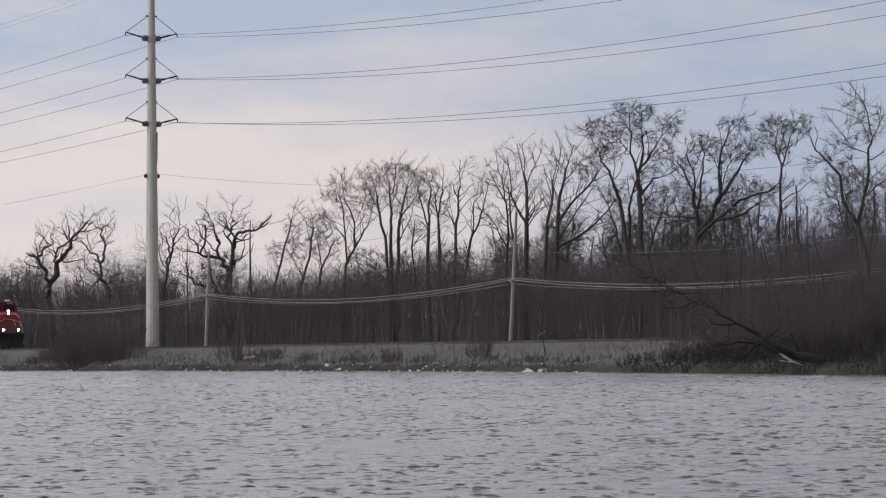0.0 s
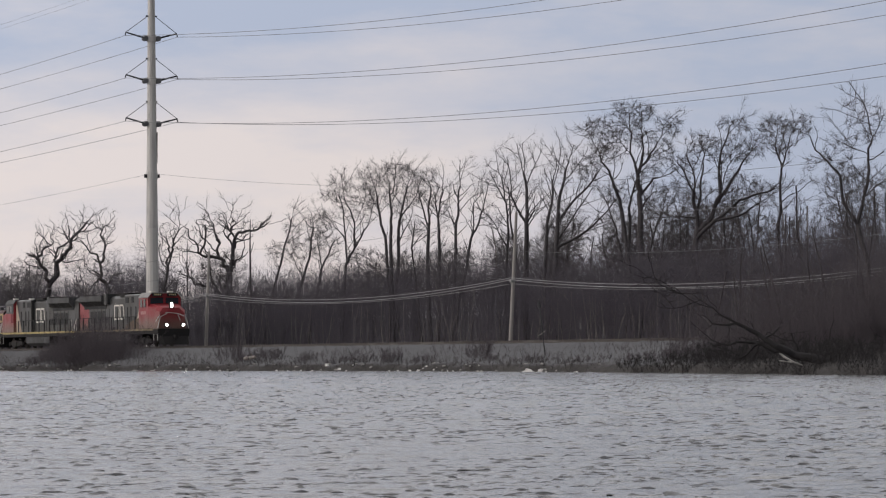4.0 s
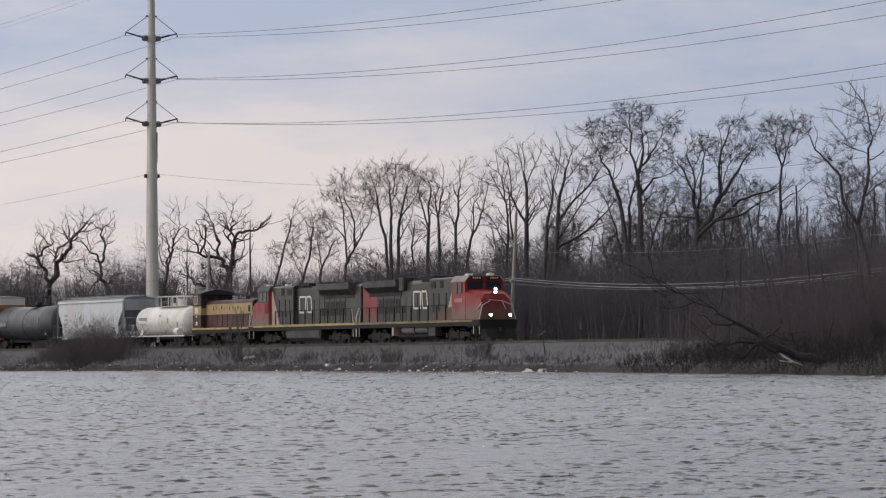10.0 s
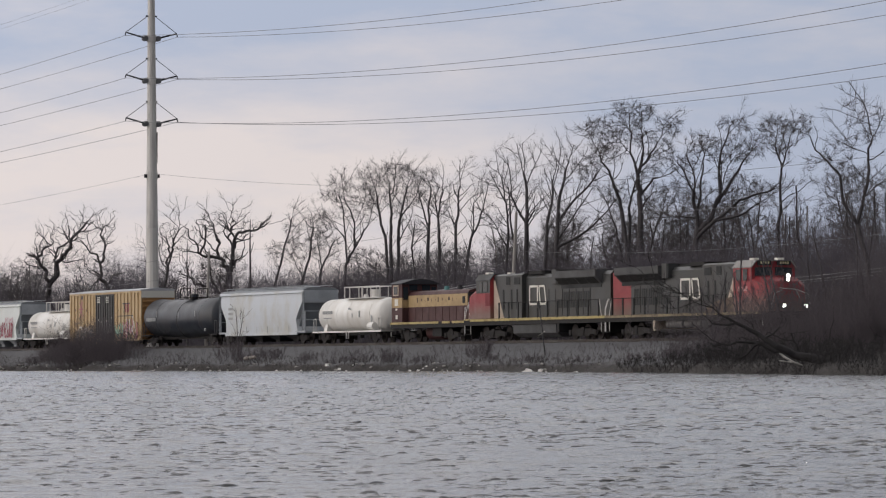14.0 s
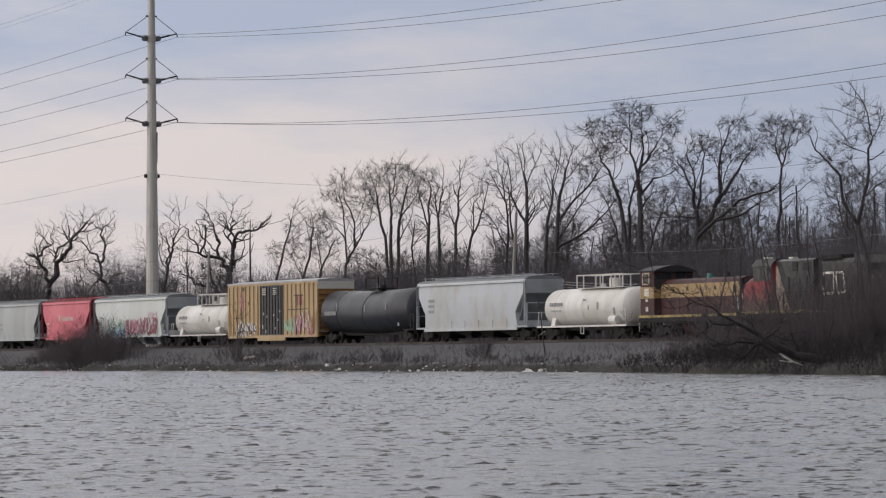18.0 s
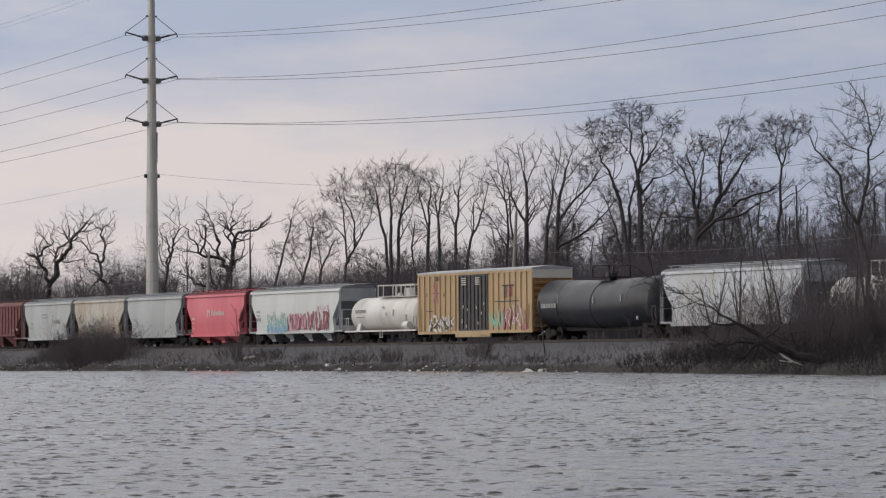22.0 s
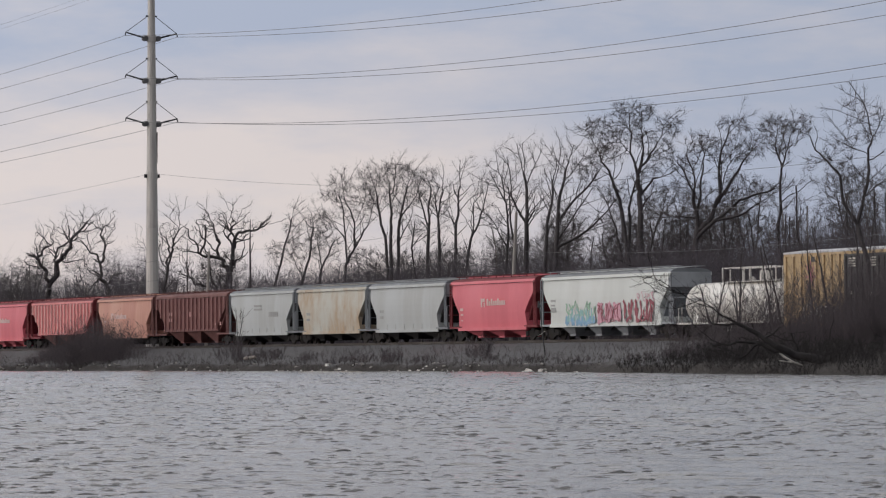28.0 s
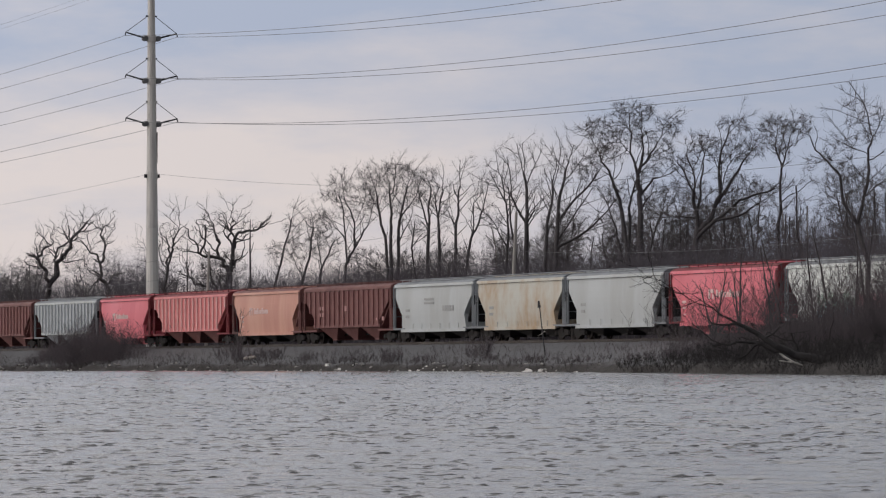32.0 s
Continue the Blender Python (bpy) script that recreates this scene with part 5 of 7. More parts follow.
def tower_at(u, n):
    ob = thing("transmission_tower", along(u, n, height(u, n) - 0.1), "tall pale steel monopole carrying paired crossarms", "tower", "transmission towers")
    base = height(u, n) - 0.1
    cuts = ((0.0, 0.645), (12.0, 0.56), (24.0, 0.44), (37.0, 0.31))
    for k in range(3):
        (za, ra), (zb, rb) = cuts[k], cuts[k + 1]
        g = Geo().rod((0, 0, za), (0, 0, zb), ra, rb, n=12)
        part("shaft", g, M_TOWER, ob)
        part("joint", Geo().rod((0, 0, zb - 0.25), (0, 0, zb + 0.02), rb + 0.05, rb + 0.05, n=12), M_TOWER, ob)
    part("base_plate", Geo().rod((0, 0, 0), (0, 0, 0.12), 0.85, n=16), M_TOWER, ob)
    for z in LEVELS:
        zz = z - base
        part("collar", Geo().rod((0, 0, zz - 0.75), (0, 0, zz - 0.1), 0.46, n=14), M_TOWER, ob)
        for s in (-1, 1):
            arm = part("crossarm", Geo().rod((0, s * 0.42, zz - 0.45), (0, s * 2.62, zz + 0.12), 0.1, 0.07), M_DARKMETAL, ob)
            part("insulator", Geo().rod((-0.25, s * 0.66, zz - 0.42), (0.25, s * 0.66, zz - 0.42), 0.27, n=12), M_BRACKET, arm)
            part("brace", Geo().rod((0, s * 0.4, zz + 1.72), (0, s * 2.58, zz + 0.15), 0.035), M_WIRE, arm)
            part("hanger", Geo().rod((0, s * 2.62, zz + 0.12), (0, s * 2.68, zz - 0.2), 0.06), M_DARKMETAL, arm)
        part("bracket", Geo().box(-0.1, 0.1, -0.55, 0.55, zz + 1.68, zz + 1.8), M_DARKMETAL, ob)
    part("band", Geo().rod((0, 0, 16.5), (0, 0, 17.2), 0.56, n=14), M_TOWER, ob)
    part("bracket", Geo().box(-0.15, 0.15, -0.75, 0.75, 16.6, 16.95), M_DARKMETAL, ob)
    part("conduit", Geo().rod((0.1, 0.45, 18), (0.1, 0.48, 21), 0.09), M_DARKMETAL, ob)
    part("plate", Geo().box(-0.12, 0.02, -0.66, -0.63, 1.9, 2.3), M_DARKMETAL, ob)
    return ob


def wire(name, a, b, sag, r, material, label, group, steps=40):
    pts = []
    for k in range(steps + 1):
        q = k / steps
        p = Vector(a).lerp(Vector(b), q)
        pts.append(p - Vector((0, 0, 4 * sag * q * (1 - q))))
    along_it = (Vector(b) - Vector(a)).normalized()
    side = along_it.cross(Vector((0, 0, 1))).normalized() * r
    up = Vector((0, 0, r))
    g = Geo().loft([[p + side, p + up, p - side, p - up] for p in pts])
    return tagged(new(name, mesh_of(name, g, material)), label, "cable", group)


def build_power_line():
    first = (-89.9, -9.0)
    for u, n in ((-289.9, -15.0), first, (122.0, -19.0)):
        tower_at(u, n)
    for z in LEVELS:
        for s in (-2.65, 2.65):
            wire("power_cable", at(first[0], first[1] + s, z - 0.2), at(122.0, -19.0 + s, z - 0.2), 4.1, 0.021, M_WIRE, "thin grey conductor sagging between towers", "transmission cables")
            wire("power_cable", at(first[0], first[1] + s, z - 0.2), at(-289.9, -15.0 + s, z - 0.2), 1.0, 0.022, M_WIRE, "thin grey conductor running to the far tower", "transmission cables")
    for s in (-0.7, 0.7):
        wire("power_cable", at(first[0], first[1] + s, 38.0), at(122.0, -19.0 + s, 38.0), 3.2, 0.011, M_WIRE, "thin shield wire above the conductors", "transmission cables")
        wire("power_cable", at(first[0], first[1] + s, 38.0), at(-289.9, -15.0 + s, 38.0), 0.8, 0.009, M_WIRE, "thin shield wire above the conductors", "transmission cables")
    wire("power_cable", at(first[0], first[1], 18.9), at(122.0, -19.0, 18.9), 4.8, 0.013, M_WIRE, "single lower wire sagging low behind the trees", "transmission cables")
    wire("power_cable", at(first[0], first[1], 18.9), at(-289.9, -15.0, 18.9), 1.25, 0.013, M_WIRE, "single lower wire sagging to the far tower", "transmission cables")


build_power_line()


def build_utility_poles():
    poles = [(-131.6, 10.5, 0.6), (-67.9, 10.8, 0.9), (-4.4, 11.9, 1.2), (59.4, 11.5, 0.5)]
    heads = []
    for u, top, lean in poles:
        z0 = height(u, -6)
        ob = thing("utility_pole", along(u, -6, z0 - 0.1), "weathered grey wooden utility pole leaning slightly", "pole", "utility poles")
        part("pole", Geo().rod((0, 0, 0), (lean, 0, top - z0), 0.17, 0.11, n=10), M_POLE_WOOD, ob)
        part("insulator", Geo().rod((lean, 0, top - z0), (lean, 0, top - z0 + 0.2), 0.05), M_WIRE, ob)
        k = (6.75 - z0) / (top - z0)
        part("cable_clamp", Geo().box(lean * k - 0.15, lean * k + 0.15, -0.25, 0.1, 6.65 - z0, 6.9 - z0), M_CABLE, ob)
        heads.append((u, lean, top, k))
    for (u0, l0, t0, k0), (u1, l1, t1, k1) in zip(heads, heads[1:]):
        for dz, dn, r, sag in ((0.0, 0.2, 0.027, 1.15), (0.14, 0.2, 0.022, 1.05), (-0.3, 0.15, 0.015, 0.95)):
            wire("telephone_cable", at(u0 + l0 * k0, -6 + dn, 6.75 + dz), at(u1 + l1 * k1, -6 + dn, 6.75 + dz), sag, r, M_CABLE, "pale telephone cable strung between wooden poles", "telephone cables", 24)
        for y in (0.0,):
            wire("power_cable", at(u0 + l0, -6 + y, t0 + 0.15), at(u1 + l1, -6 + y, t1 + 0.15), 1.0, 0.012, M_WIRE, "thin overhead wire between wooden poles", "pole wires", 16)
        wire("power_cable", at(u0 + l0 * 0.7, -6, 8.9), at(u1 + l1 * 0.7, -6, 8.9), 0.8, 0.009, M_WIRE, "thin overhead wire between wooden poles", "pole wires", 16)


build_utility_poles()
# ---- rolling stock ----
M_BLACK = surface("black_hood_paint", (0.04, 0.042, 0.043), 0.45, second=(0.066, 0.061, 0.055), patch=0.7, spread=0.4, streak=0.14)
M_GREYTOP = surface("dusty_grey_top", (0.085, 0.086, 0.09), 0.7, second=(0.05, 0.049, 0.048))
M_TANKDUST = surface("dusty_reservoir", (0.15, 0.145, 0.14), 0.8, second=(0.09, 0.085, 0.08))
M_CABROOF = surface("cab_roof_dust", (0.3, 0.29, 0.285), 0.8, second=(0.19, 0.18, 0.17))
M_LOCORED = surface("locomotive_red", (0.31, 0.026, 0.036), 0.45, second=(0.17, 0.032, 0.033), spread=0.3, patch=0.6, dust=(1.7, 3.1))
M_CREAM = surface("cream_stripe", (0.55, 0.46, 0.38), 0.6, second=(0.35, 0.26, 0.2))
M_DIRT = surface("road_dirt_brown", (0.15, 0.11, 0.085), 0.9, second=(0.09, 0.07, 0.06), patch=1.2)
M_YELLOWLINE = surface("yellow_sill", (0.48, 0.385, 0.16), 0.7, second=(0.25, 0.19, 0.09), patch=1.5, spread=0.45)
M_DULLSTRIPE = surface("grimy_sill", (0.3, 0.245, 0.15), 0.8, second=(0.14, 0.11, 0.08), patch=1.5, spread=0.45)
# underframe grime; also used as painted shade in hopper recesses
M_UNDER = surface("underframe_grime_shade", (0.016, 0.015, 0.016), 0.85, second=(0.034, 0.03, 0.028), patch=1.5)
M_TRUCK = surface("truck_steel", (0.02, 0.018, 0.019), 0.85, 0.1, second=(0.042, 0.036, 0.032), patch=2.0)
M_WHEEL = surface("wheel_steel", (0.036, 0.03, 0.028), 0.65, 0.4, second=(0.022, 0.018, 0.017))
M_GRILL = surface("radiator_screen", (0.025, 0.026, 0.028), 0.7)
M_LETTER = surface("white_lettering", (0.78, 0.76, 0.7), 0.6, second=(0.6, 0.56, 0.5), spread=0.25)
M_ROSEMARK = surface("faded_pink_lettering", (0.55, 0.3, 0.29), 0.7)
M_BOARDMARK = surface("pale_yellow_marks", (0.75, 0.68, 0.4), 0.6)
M_INK = surface("dark_lettering", (0.09, 0.09, 0.1), 0.7)
M_FADE = surface("faded_lettering", (0.42, 0.43, 0.435), 0.7)
M_RAILING = surface("handrail_paint", (0.66, 0.65, 0.63), 0.6, second=(0.45, 0.43, 0.4))
M_STACK = surface("turquoise_cover", (0.1, 0.27, 0.27), 0.6)
M_TANKWHITE = surface("tank_white", (0.84, 0.83, 0.8), 0.35, second=(0.6, 0.56, 0.5), patch=0.7, spread=0.28, streak=0.14)
M_TANKBLACK = surface("tank_black", (0.025, 0.031, 0.044), 0.4, second=(0.058, 0.056, 0.056), patch=0.5, spread=0.3)
M_BOXYELLOW = surface("boxcar_yellow", (0.57, 0.43, 0.26), 0.65, second=(0.45, 0.3, 0.15), patch=0.9, spread=0.4, streak=0.14)
M_BOXEND = surface("boxcar_end_ochre", (0.3, 0.16, 0.06), 0.7, second=(0.19, 0.1, 0.045))
M_BOXDOOR = surface("boxcar_door_grey", (0.075, 0.076, 0.082), 0.6, second=(0.15, 0.14, 0.135), patch=1.0)
M_ROOF = surface("galvanised_roof", (0.55, 0.56, 0.6), 0.55, 0.2, second=(0.4, 0.4, 0.42), patch=1.0)
M_POTASH = surface("hopper_coral_red", (0.8, 0.19, 0.24), 0.45, second=(0.68, 0.16, 0.2), patch=0.5, spread=0.35, streak=0.14)
# deeper than the coral red: shade of the car ends put into the colour
M_POTASH_DARK = surface("hopper_end_shaded_red", (0.22, 0.036, 0.045), 0.7)
M_ORANGE = surface("hopper_faded_orange", (0.66, 0.36, 0.285), 0.55, second=(0.55, 0.26, 0.21), patch=0.5, spread=0.4, streak=0.14)
M_REDRIB = surface("hopper_faded_red", (0.72, 0.235, 0.24), 0.5, second=(0.58, 0.19, 0.19), patch=0.6, spread=0.4)
# lighter copies of the body colours, for ribs that catch the light
M_RIB_LIT_RED = surface("hopper_rib_lit_red", (0.84, 0.52, 0.5), 0.5, second=(0.74, 0.4, 0.39))
M_RIB_LIT_MAROON = surface("hopper_rib_lit_maroon", (0.3, 0.14, 0.135), 0.7, second=(0.16, 0.07, 0.07))
M_PINKWHITE = surface("faded_white_lettering", (0.8, 0.62, 0.6), 0.6, second=(0.66, 0.42, 0.4), patch=1.5)
M_MAROON = surface("hopper_maroon", (0.2, 0.085, 0.08), 0.7, second=(0.13, 0.06, 0.06), patch=0.6)
M_GREYHOP = surface("hopper_pale_grey", (0.54, 0.575, 0.59), 0.6, second=(0.44, 0.455, 0.45), patch=0.5, spread=0.35, streak=0.14)
M_RUSTHOP = surface("hopper_rust_stained_cream", (0.58, 0.58, 0.53), 0.65, second=(0.43, 0.26, 0.12), patch=0.5, spread=0.42, streak=0.5)
M_WHITEHOP = surface("hopper_white", (0.74, 0.78, 0.77), 0.55, second=(0.62, 0.65, 0.63), patch=0.5, spread=0.3, streak=0.14)
M_BLUEHOP = surface("hopper_bluish_white", (0.6, 0.64, 0.69), 0.55, second=(0.5, 0.48, 0.42), patch=0.5, spread=0.45, streak=0.6)
# darker hopper greys, with the shade of ends and recesses mixed in
M_ENDGREY = surface("hopper_end_shaded_grey", (0.23, 0.25, 0.275), 0.65, second=(0.15, 0.16, 0.17))
M_ENDSHEET = surface("hopper_shaded_grey", (0.42, 0.45, 0.49), 0.65, second=(0.28, 0.3, 0.32))
M_SWMAROON = surface("switcher_maroon", (0.075, 0.026, 0.027), 0.6, second=(0.05, 0.024, 0.024), patch=0.9)
M_SWYELLOW = surface("switcher_yellow", (0.47, 0.335, 0.17), 0.6, second=(0.3, 0.21, 0.12), patch=1.0)
M_SWDARK = surface("switcher_dark_roof", (0.035, 0.034, 0.042), 0.6)
SPRAY = [surface("spray_" + n_, c, 0.6, second=tuple(x * 0.7 for x in c), patch=2.5) for n_, c in (
    ("green", (0.36, 0.58, 0.44)), ("blue", (0.26, 0.46, 0.66)), ("pink", (0.7, 0.38, 0.47)), ("maroon", (0.36, 0.11, 0.14)), ("white", (0.76, 0.75, 0.75)), ("teal", (0.33, 0.57, 0.58)), ("rose", (0.5, 0.2, 0.24)))]


def glass():
    m = bpy.data.materials.new("cab_glass")
    m.use_nodes = True
    b = m.node_tree.nodes["Principled BSDF"]
    b.inputs["Base Color"].default_value = (0.03, 0.04, 0.05, 1)
    b.inputs["Roughness"].default_value = 0.08
    b.inputs["Specular IOR Level"].default_value = 0.3
    return m


def glow(name, colour, strength):
    m = bpy.data.materials.new(name)
    m.use_nodes = True
    b = m.node_tree.nodes["Principled BSDF"]
    b.inputs["Emission Color"].default_value = (*colour, 1)
    b.inputs["Emission Strength"].default_value = strength
    return m


M_GLASS = glass()
M_LAMP = glow("lit_headlamp", (1.0, 0.97, 0.9), 9)
SHARED = {}
WHEELS = []
TRAIN = []


def shared(key, make):
    if key not in SHARED:
        SHARED[key] = make()
    return SHARED[key]


def wheelset_mesh(r):
    def make():
        g = Geo().rod((0, -1.0, 0), (0, 1.0, 0), 0.09, n=8)
        for s in (-1, 1):
            g.disc(0, 0, s * 0.68, s * 0.8, r, 18)
            g.disc(0, 0, s * 0.8, s * 0.84, r * 0.45, 10)
            g.box(-r * 0.75, r * 0.75, s * 0.81 - 0.012, s * 0.81 + 0.012, -0.05, 0.05)
        return mesh_of("wheelset", g, M_WHEEL)
    return shared(("wheelset", r), make)


def truck(parent, x, axles=2, pitch=1.78, r=0.46):
    """A bogie with its wheelsets, which roll."""
    half = pitch * (axles - 1) / 2

    def make():
        g = Geo()
        for s in (-1, 1):
            y0, y1 = s * 1.0, s * 1.16
            g.prism_y([(-half - 0.28, 0.38), (-half - 0.28, 0.6), (-half * 0.5, 0.74), (half * 0.5, 0.74), (half + 0.28, 0.6), (half + 0.28, 0.38), (half * 0.62, 0.36), (half * 0.4, 0.22), (-half * 0.4, 0.22), (-half * 0.62, 0.36)], min(y0, y1), max(y0, y1))
            for k in range(axles):
                xa = -half + k * pitch
                g.box(xa - 0.17, xa + 0.17, min(s * 1.1, s * 1.24), max(s * 1.1, s * 1.24), 0.3, 0.64, 0.05)
            for k in (-1, 0, 1):
                g.rod((k * 0.16, s * 1.08, 0.26), (k * 0.16, s * 1.08, 0.6), 0.07)
        g.box(-0.22, 0.22, -1.2, 1.2, 0.5, 0.85)
        return mesh_of("truck", g, M_TRUCK)
    t = part("truck", shared(("truck", axles, pitch), make), None, parent, m=pose(x, 0, 0))
    for k in range(axles):
        w = part("wheelset", wheelset_mesh(r), None, t, m=pose(-half + k * pitch, 0, r))
        WHEELS.append((w, -half + k * pitch, r))
    return t


def coupler(parent, x, s):
    def make():
        return mesh_of("coupler", Geo().box(-0.1, 0.6, -0.09, 0.09, 0.74, 0.96).box(0.45, 0.75, -0.2, 0.2, 0.7, 1.0, 0.06), M_UNDER)
    part("coupler", shared("coupler", make), None, parent, m=pose(x, 0, 0, 0, 0, 0 if s > 0 else 180))


def car(name, centre, label, category, group=""):
    ob = thing(name, along(0, 0, RAIL), label, category, group)
    TRAIN.append((ob, centre, 0))
    return ob


def bars(parent, name, material, spots, y, label=""):
    """Flat painted marks on the side that faces the lake: (x0, x1, z0, z1)."""
    if len(spots) > 20:
        g = Geo()
        for x0, x1, z0, z1 in spots:
            g.box(x0, x1, y - 0.012, y + 0.01, z0, z1)
        return tagged(part(name, g, material, parent, label), kind="stuff")
    for x0, x1, z0, z1 in spots:
        part(name, Geo().box(x0, x1, y - 0.012, y + 0.01, z0, z1), material, parent, label)


def scribble(parent, material, x0, x1, z0, z1, y, seed, label, fat=0.09, strokes=5):
    """Looping sprayed strokes on a side wall."""
    rng = random.Random(seed)
    g = Geo()
    step = (x1 - x0) / strokes
    layer = 0
    for k in range(strokes):
        cx = x0 + step * (k + 0.5)
        pts = []
        for i in range(rng.randint(5, 7)):
            pts.append((cx + rng.uniform(-0.55, 0.55) * step, rng.uniform(z0, z1)))
        pts.sort(key=lambda p: p[1] * rng.choice((1, 1, -1)))
        for (ax, az), (bx, bz) in zip(pts, pts[1:]):
            d = Vector((bx - ax, bz - az))
            if d.length < 0.05:
                continue
            w = Vector((-d.y, d.x)).normalized() * fat * rng.uniform(0.7, 1.3)
            layer += 1
            yy = y - 0.004 - 0.0006 * layer
            g.add([(ax - w.x, yy, az - w.y), (bx - w.x, yy, bz - w.y), (bx + w.x, yy, bz + w.y), (ax + w.x, yy, az + w.y),
                   (ax - w.x, yy + 0.006, az - w.y), (bx - w.x, yy + 0.006, bz - w.y), (bx + w.x, yy + 0.006, bz + w.y), (ax + w.x, yy + 0.006, az + w.y)],
                  [(0, 1, 2, 3), (7, 6, 5, 4), (0, 4, 5, 1), (1, 5, 6, 2), (2, 6, 7, 3), (3, 7, 4, 0)])
    part("graffiti", g, material, parent, label)


def ladder(parent, x, z0, z1, y, material, width=0.42):
    g = Geo()
    for dx in (-width / 2, width / 2):
        g.box(x + dx - 0.03, x + dx + 0.03, y - 0.06, y, z0, z1)
    n = int((z1 - z0) / 0.42)
    for k in range(n + 1):
        z = z0 + 0.05 + k * (z1 - z0 - 0.1) / n
        g.box(x - width / 2, x + width / 2, y - 0.055, y - 0.02, z - 0.02, z + 0.02)
    part("ladder", g, material, parent)


def chute(parent, x, top, low, width, material, slant=0.0):
    def make():
        g = Geo()
        rings = []
        for z, w, d in ((top, width, 1.35), (low + 0.12, 0.42, 0.75), (low, 0.42, 0.75)):
            s = slant * (top - z)
            rings.append([(-w + s, -d, z), (w + s, -d, z), (w + s, d, z), (-w + s, d, z)])
        g.loft(rings)
        return mesh_of("discharge_chute", g, material)
    part("discharge_chute", shared(("chute", top, low, width, material.name, slant), make), None, parent, m=pose(x, 0, 0))


def roof_walk(parent, hl, z, material, hatch):
    g = Geo()
    for y in (-0.85, 0.85):
        g.box(-hl, hl, y - 0.22, y + 0.22, z - 0.03, z)
        x = -hl + 0.2
        while x < hl:
            g.box(x - 0.03, x + 0.03, y * 1.12 - 0.03, y * 1.12 + 0.03, z - 0.3, z - 0.03)
            x += 1.25
    part("running_board", g, material, parent, "weathered steel running boards along the roof")
    x = -hl + 1.0
    while x < hl - 1.2:
        part("roof_hatch", shared(("hatch", hatch.name), lambda: mesh_of("roof_hatch", Geo().box(-0.75, 0.75, -0.36, 0.36, 0, 0.14, 0.06).box(-0.8, -0.72, -0.4, 0.4, 0.02, 0.17), hatch)), None, parent, m=pose(x + 0.4, 0, z - 0.2))
        x += 1.9


def hopper(name, centre, hl, paint, end_tone, label, style="smooth", chutes=4, low=0.85, group="covered hopper cars"):
    """Covered hopper: bulged or ribbed body over slope sheets, end frames, chutes, roof."""
    ob = car(name, centre, label, "hopper car", group)
    g = Geo()
    smooth = style == "smooth"
    inset = 1.45 if smooth else 2.2
    waist = 2.0 if smooth else 1.75
    flare = 3.25 if smooth else 3.3
    rings = []
    for z in (low, 1.35, waist, 2.4, 2.8, flare, 3.7, 4.08):
        if z <= waist:
            xe = hl - inset + (0.18 if smooth else 0.0) * (waist - z)
        elif z <= flare:
            xe = hl - inset + (inset - 0.3) * (z - waist) / (flare - waist)
        else:
            xe = hl - 0.3 + 0.3 * (z - flare) / (4.08 - flare)
        y = side_y(z, low) if smooth else 1.5
        rings.append([(-xe, -y, z), (xe, -y, z), (xe, y, z), (-xe, y, z)])
    g.loft(rings)
    # ribs lighter, panels between them darker: relief shading put into the colours
    rib_tone = {"hopper_faded_red": M_RIB_LIT_RED, "hopper_maroon": M_RIB_LIT_MAROON}.get(paint.name, paint)
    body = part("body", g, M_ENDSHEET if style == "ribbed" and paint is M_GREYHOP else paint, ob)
    roof = [(-1.5, 4.301), (-1.45, 4.36), (-1.2, 4.48), (-0.6, 4.56), (0.6, 4.56), (1.2, 4.48), (1.45, 4.36), (1.5, 4.301)]
    # thin dark strip drawn along the roofline groove
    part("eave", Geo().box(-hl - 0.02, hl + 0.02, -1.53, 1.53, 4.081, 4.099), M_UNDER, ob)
    part("roof_edge", Geo().prism_x([(-1.56, 4.1), (-1.53, 4.3), (1.53, 4.3), (1.56, 4.1)], -hl - 0.03, hl + 0.03), paint, ob)
    # on most cars the roof is darker, colouring in the running boards' shade
    part("roof", Geo().prism_x(roof, -hl - 0.04, hl + 0.04), M_ENDGREY if paint in (M_WHITEHOP, M_BLUEHOP, M_GREYHOP, M_RUSTHOP) else end_tone, ob)
    roof_walk(ob, hl, 4.7, M_ENDSHEET if paint in (M_WHITEHOP, M_GREYHOP, M_BLUEHOP, M_RUSTHOP) else end_tone, paint)
    # side sill and the end platforms with their posts
    g = Geo()
    for s in (-1, 1):
        g.box(-hl + inset - 0.2, hl - inset + 0.2, s * 1.52 - 0.05, s * 1.52 + 0.05, low - 0.1, low + 0.12)
    part("side_sill", g, paint, ob)
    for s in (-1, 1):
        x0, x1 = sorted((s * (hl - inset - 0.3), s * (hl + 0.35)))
        post_tone = M_ENDSHEET if end_tone is M_ENDGREY and hl > 9 else end_tone
        part("end_platform", Geo().box(x0, x1, -1.5, 1.5, 0.92, 1.06), post_tone, ob)
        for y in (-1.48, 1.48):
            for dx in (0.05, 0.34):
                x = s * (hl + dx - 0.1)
                part("end_post", Geo().box(x - 0.045, x + 0.045, y - 0.05, y + 0.05, 1.06, 4.2 if dx < 0.3 else 2.6), post_tone, ob)
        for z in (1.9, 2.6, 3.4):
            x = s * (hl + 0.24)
            part("end_crossbar", Geo().box(x - 0.03, x + 0.03, -1.48, 1.48, z, z + 0.06), post_tone, ob)
        # on most cars the end is darker than the sides, shade included
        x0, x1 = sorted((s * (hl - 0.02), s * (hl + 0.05)))
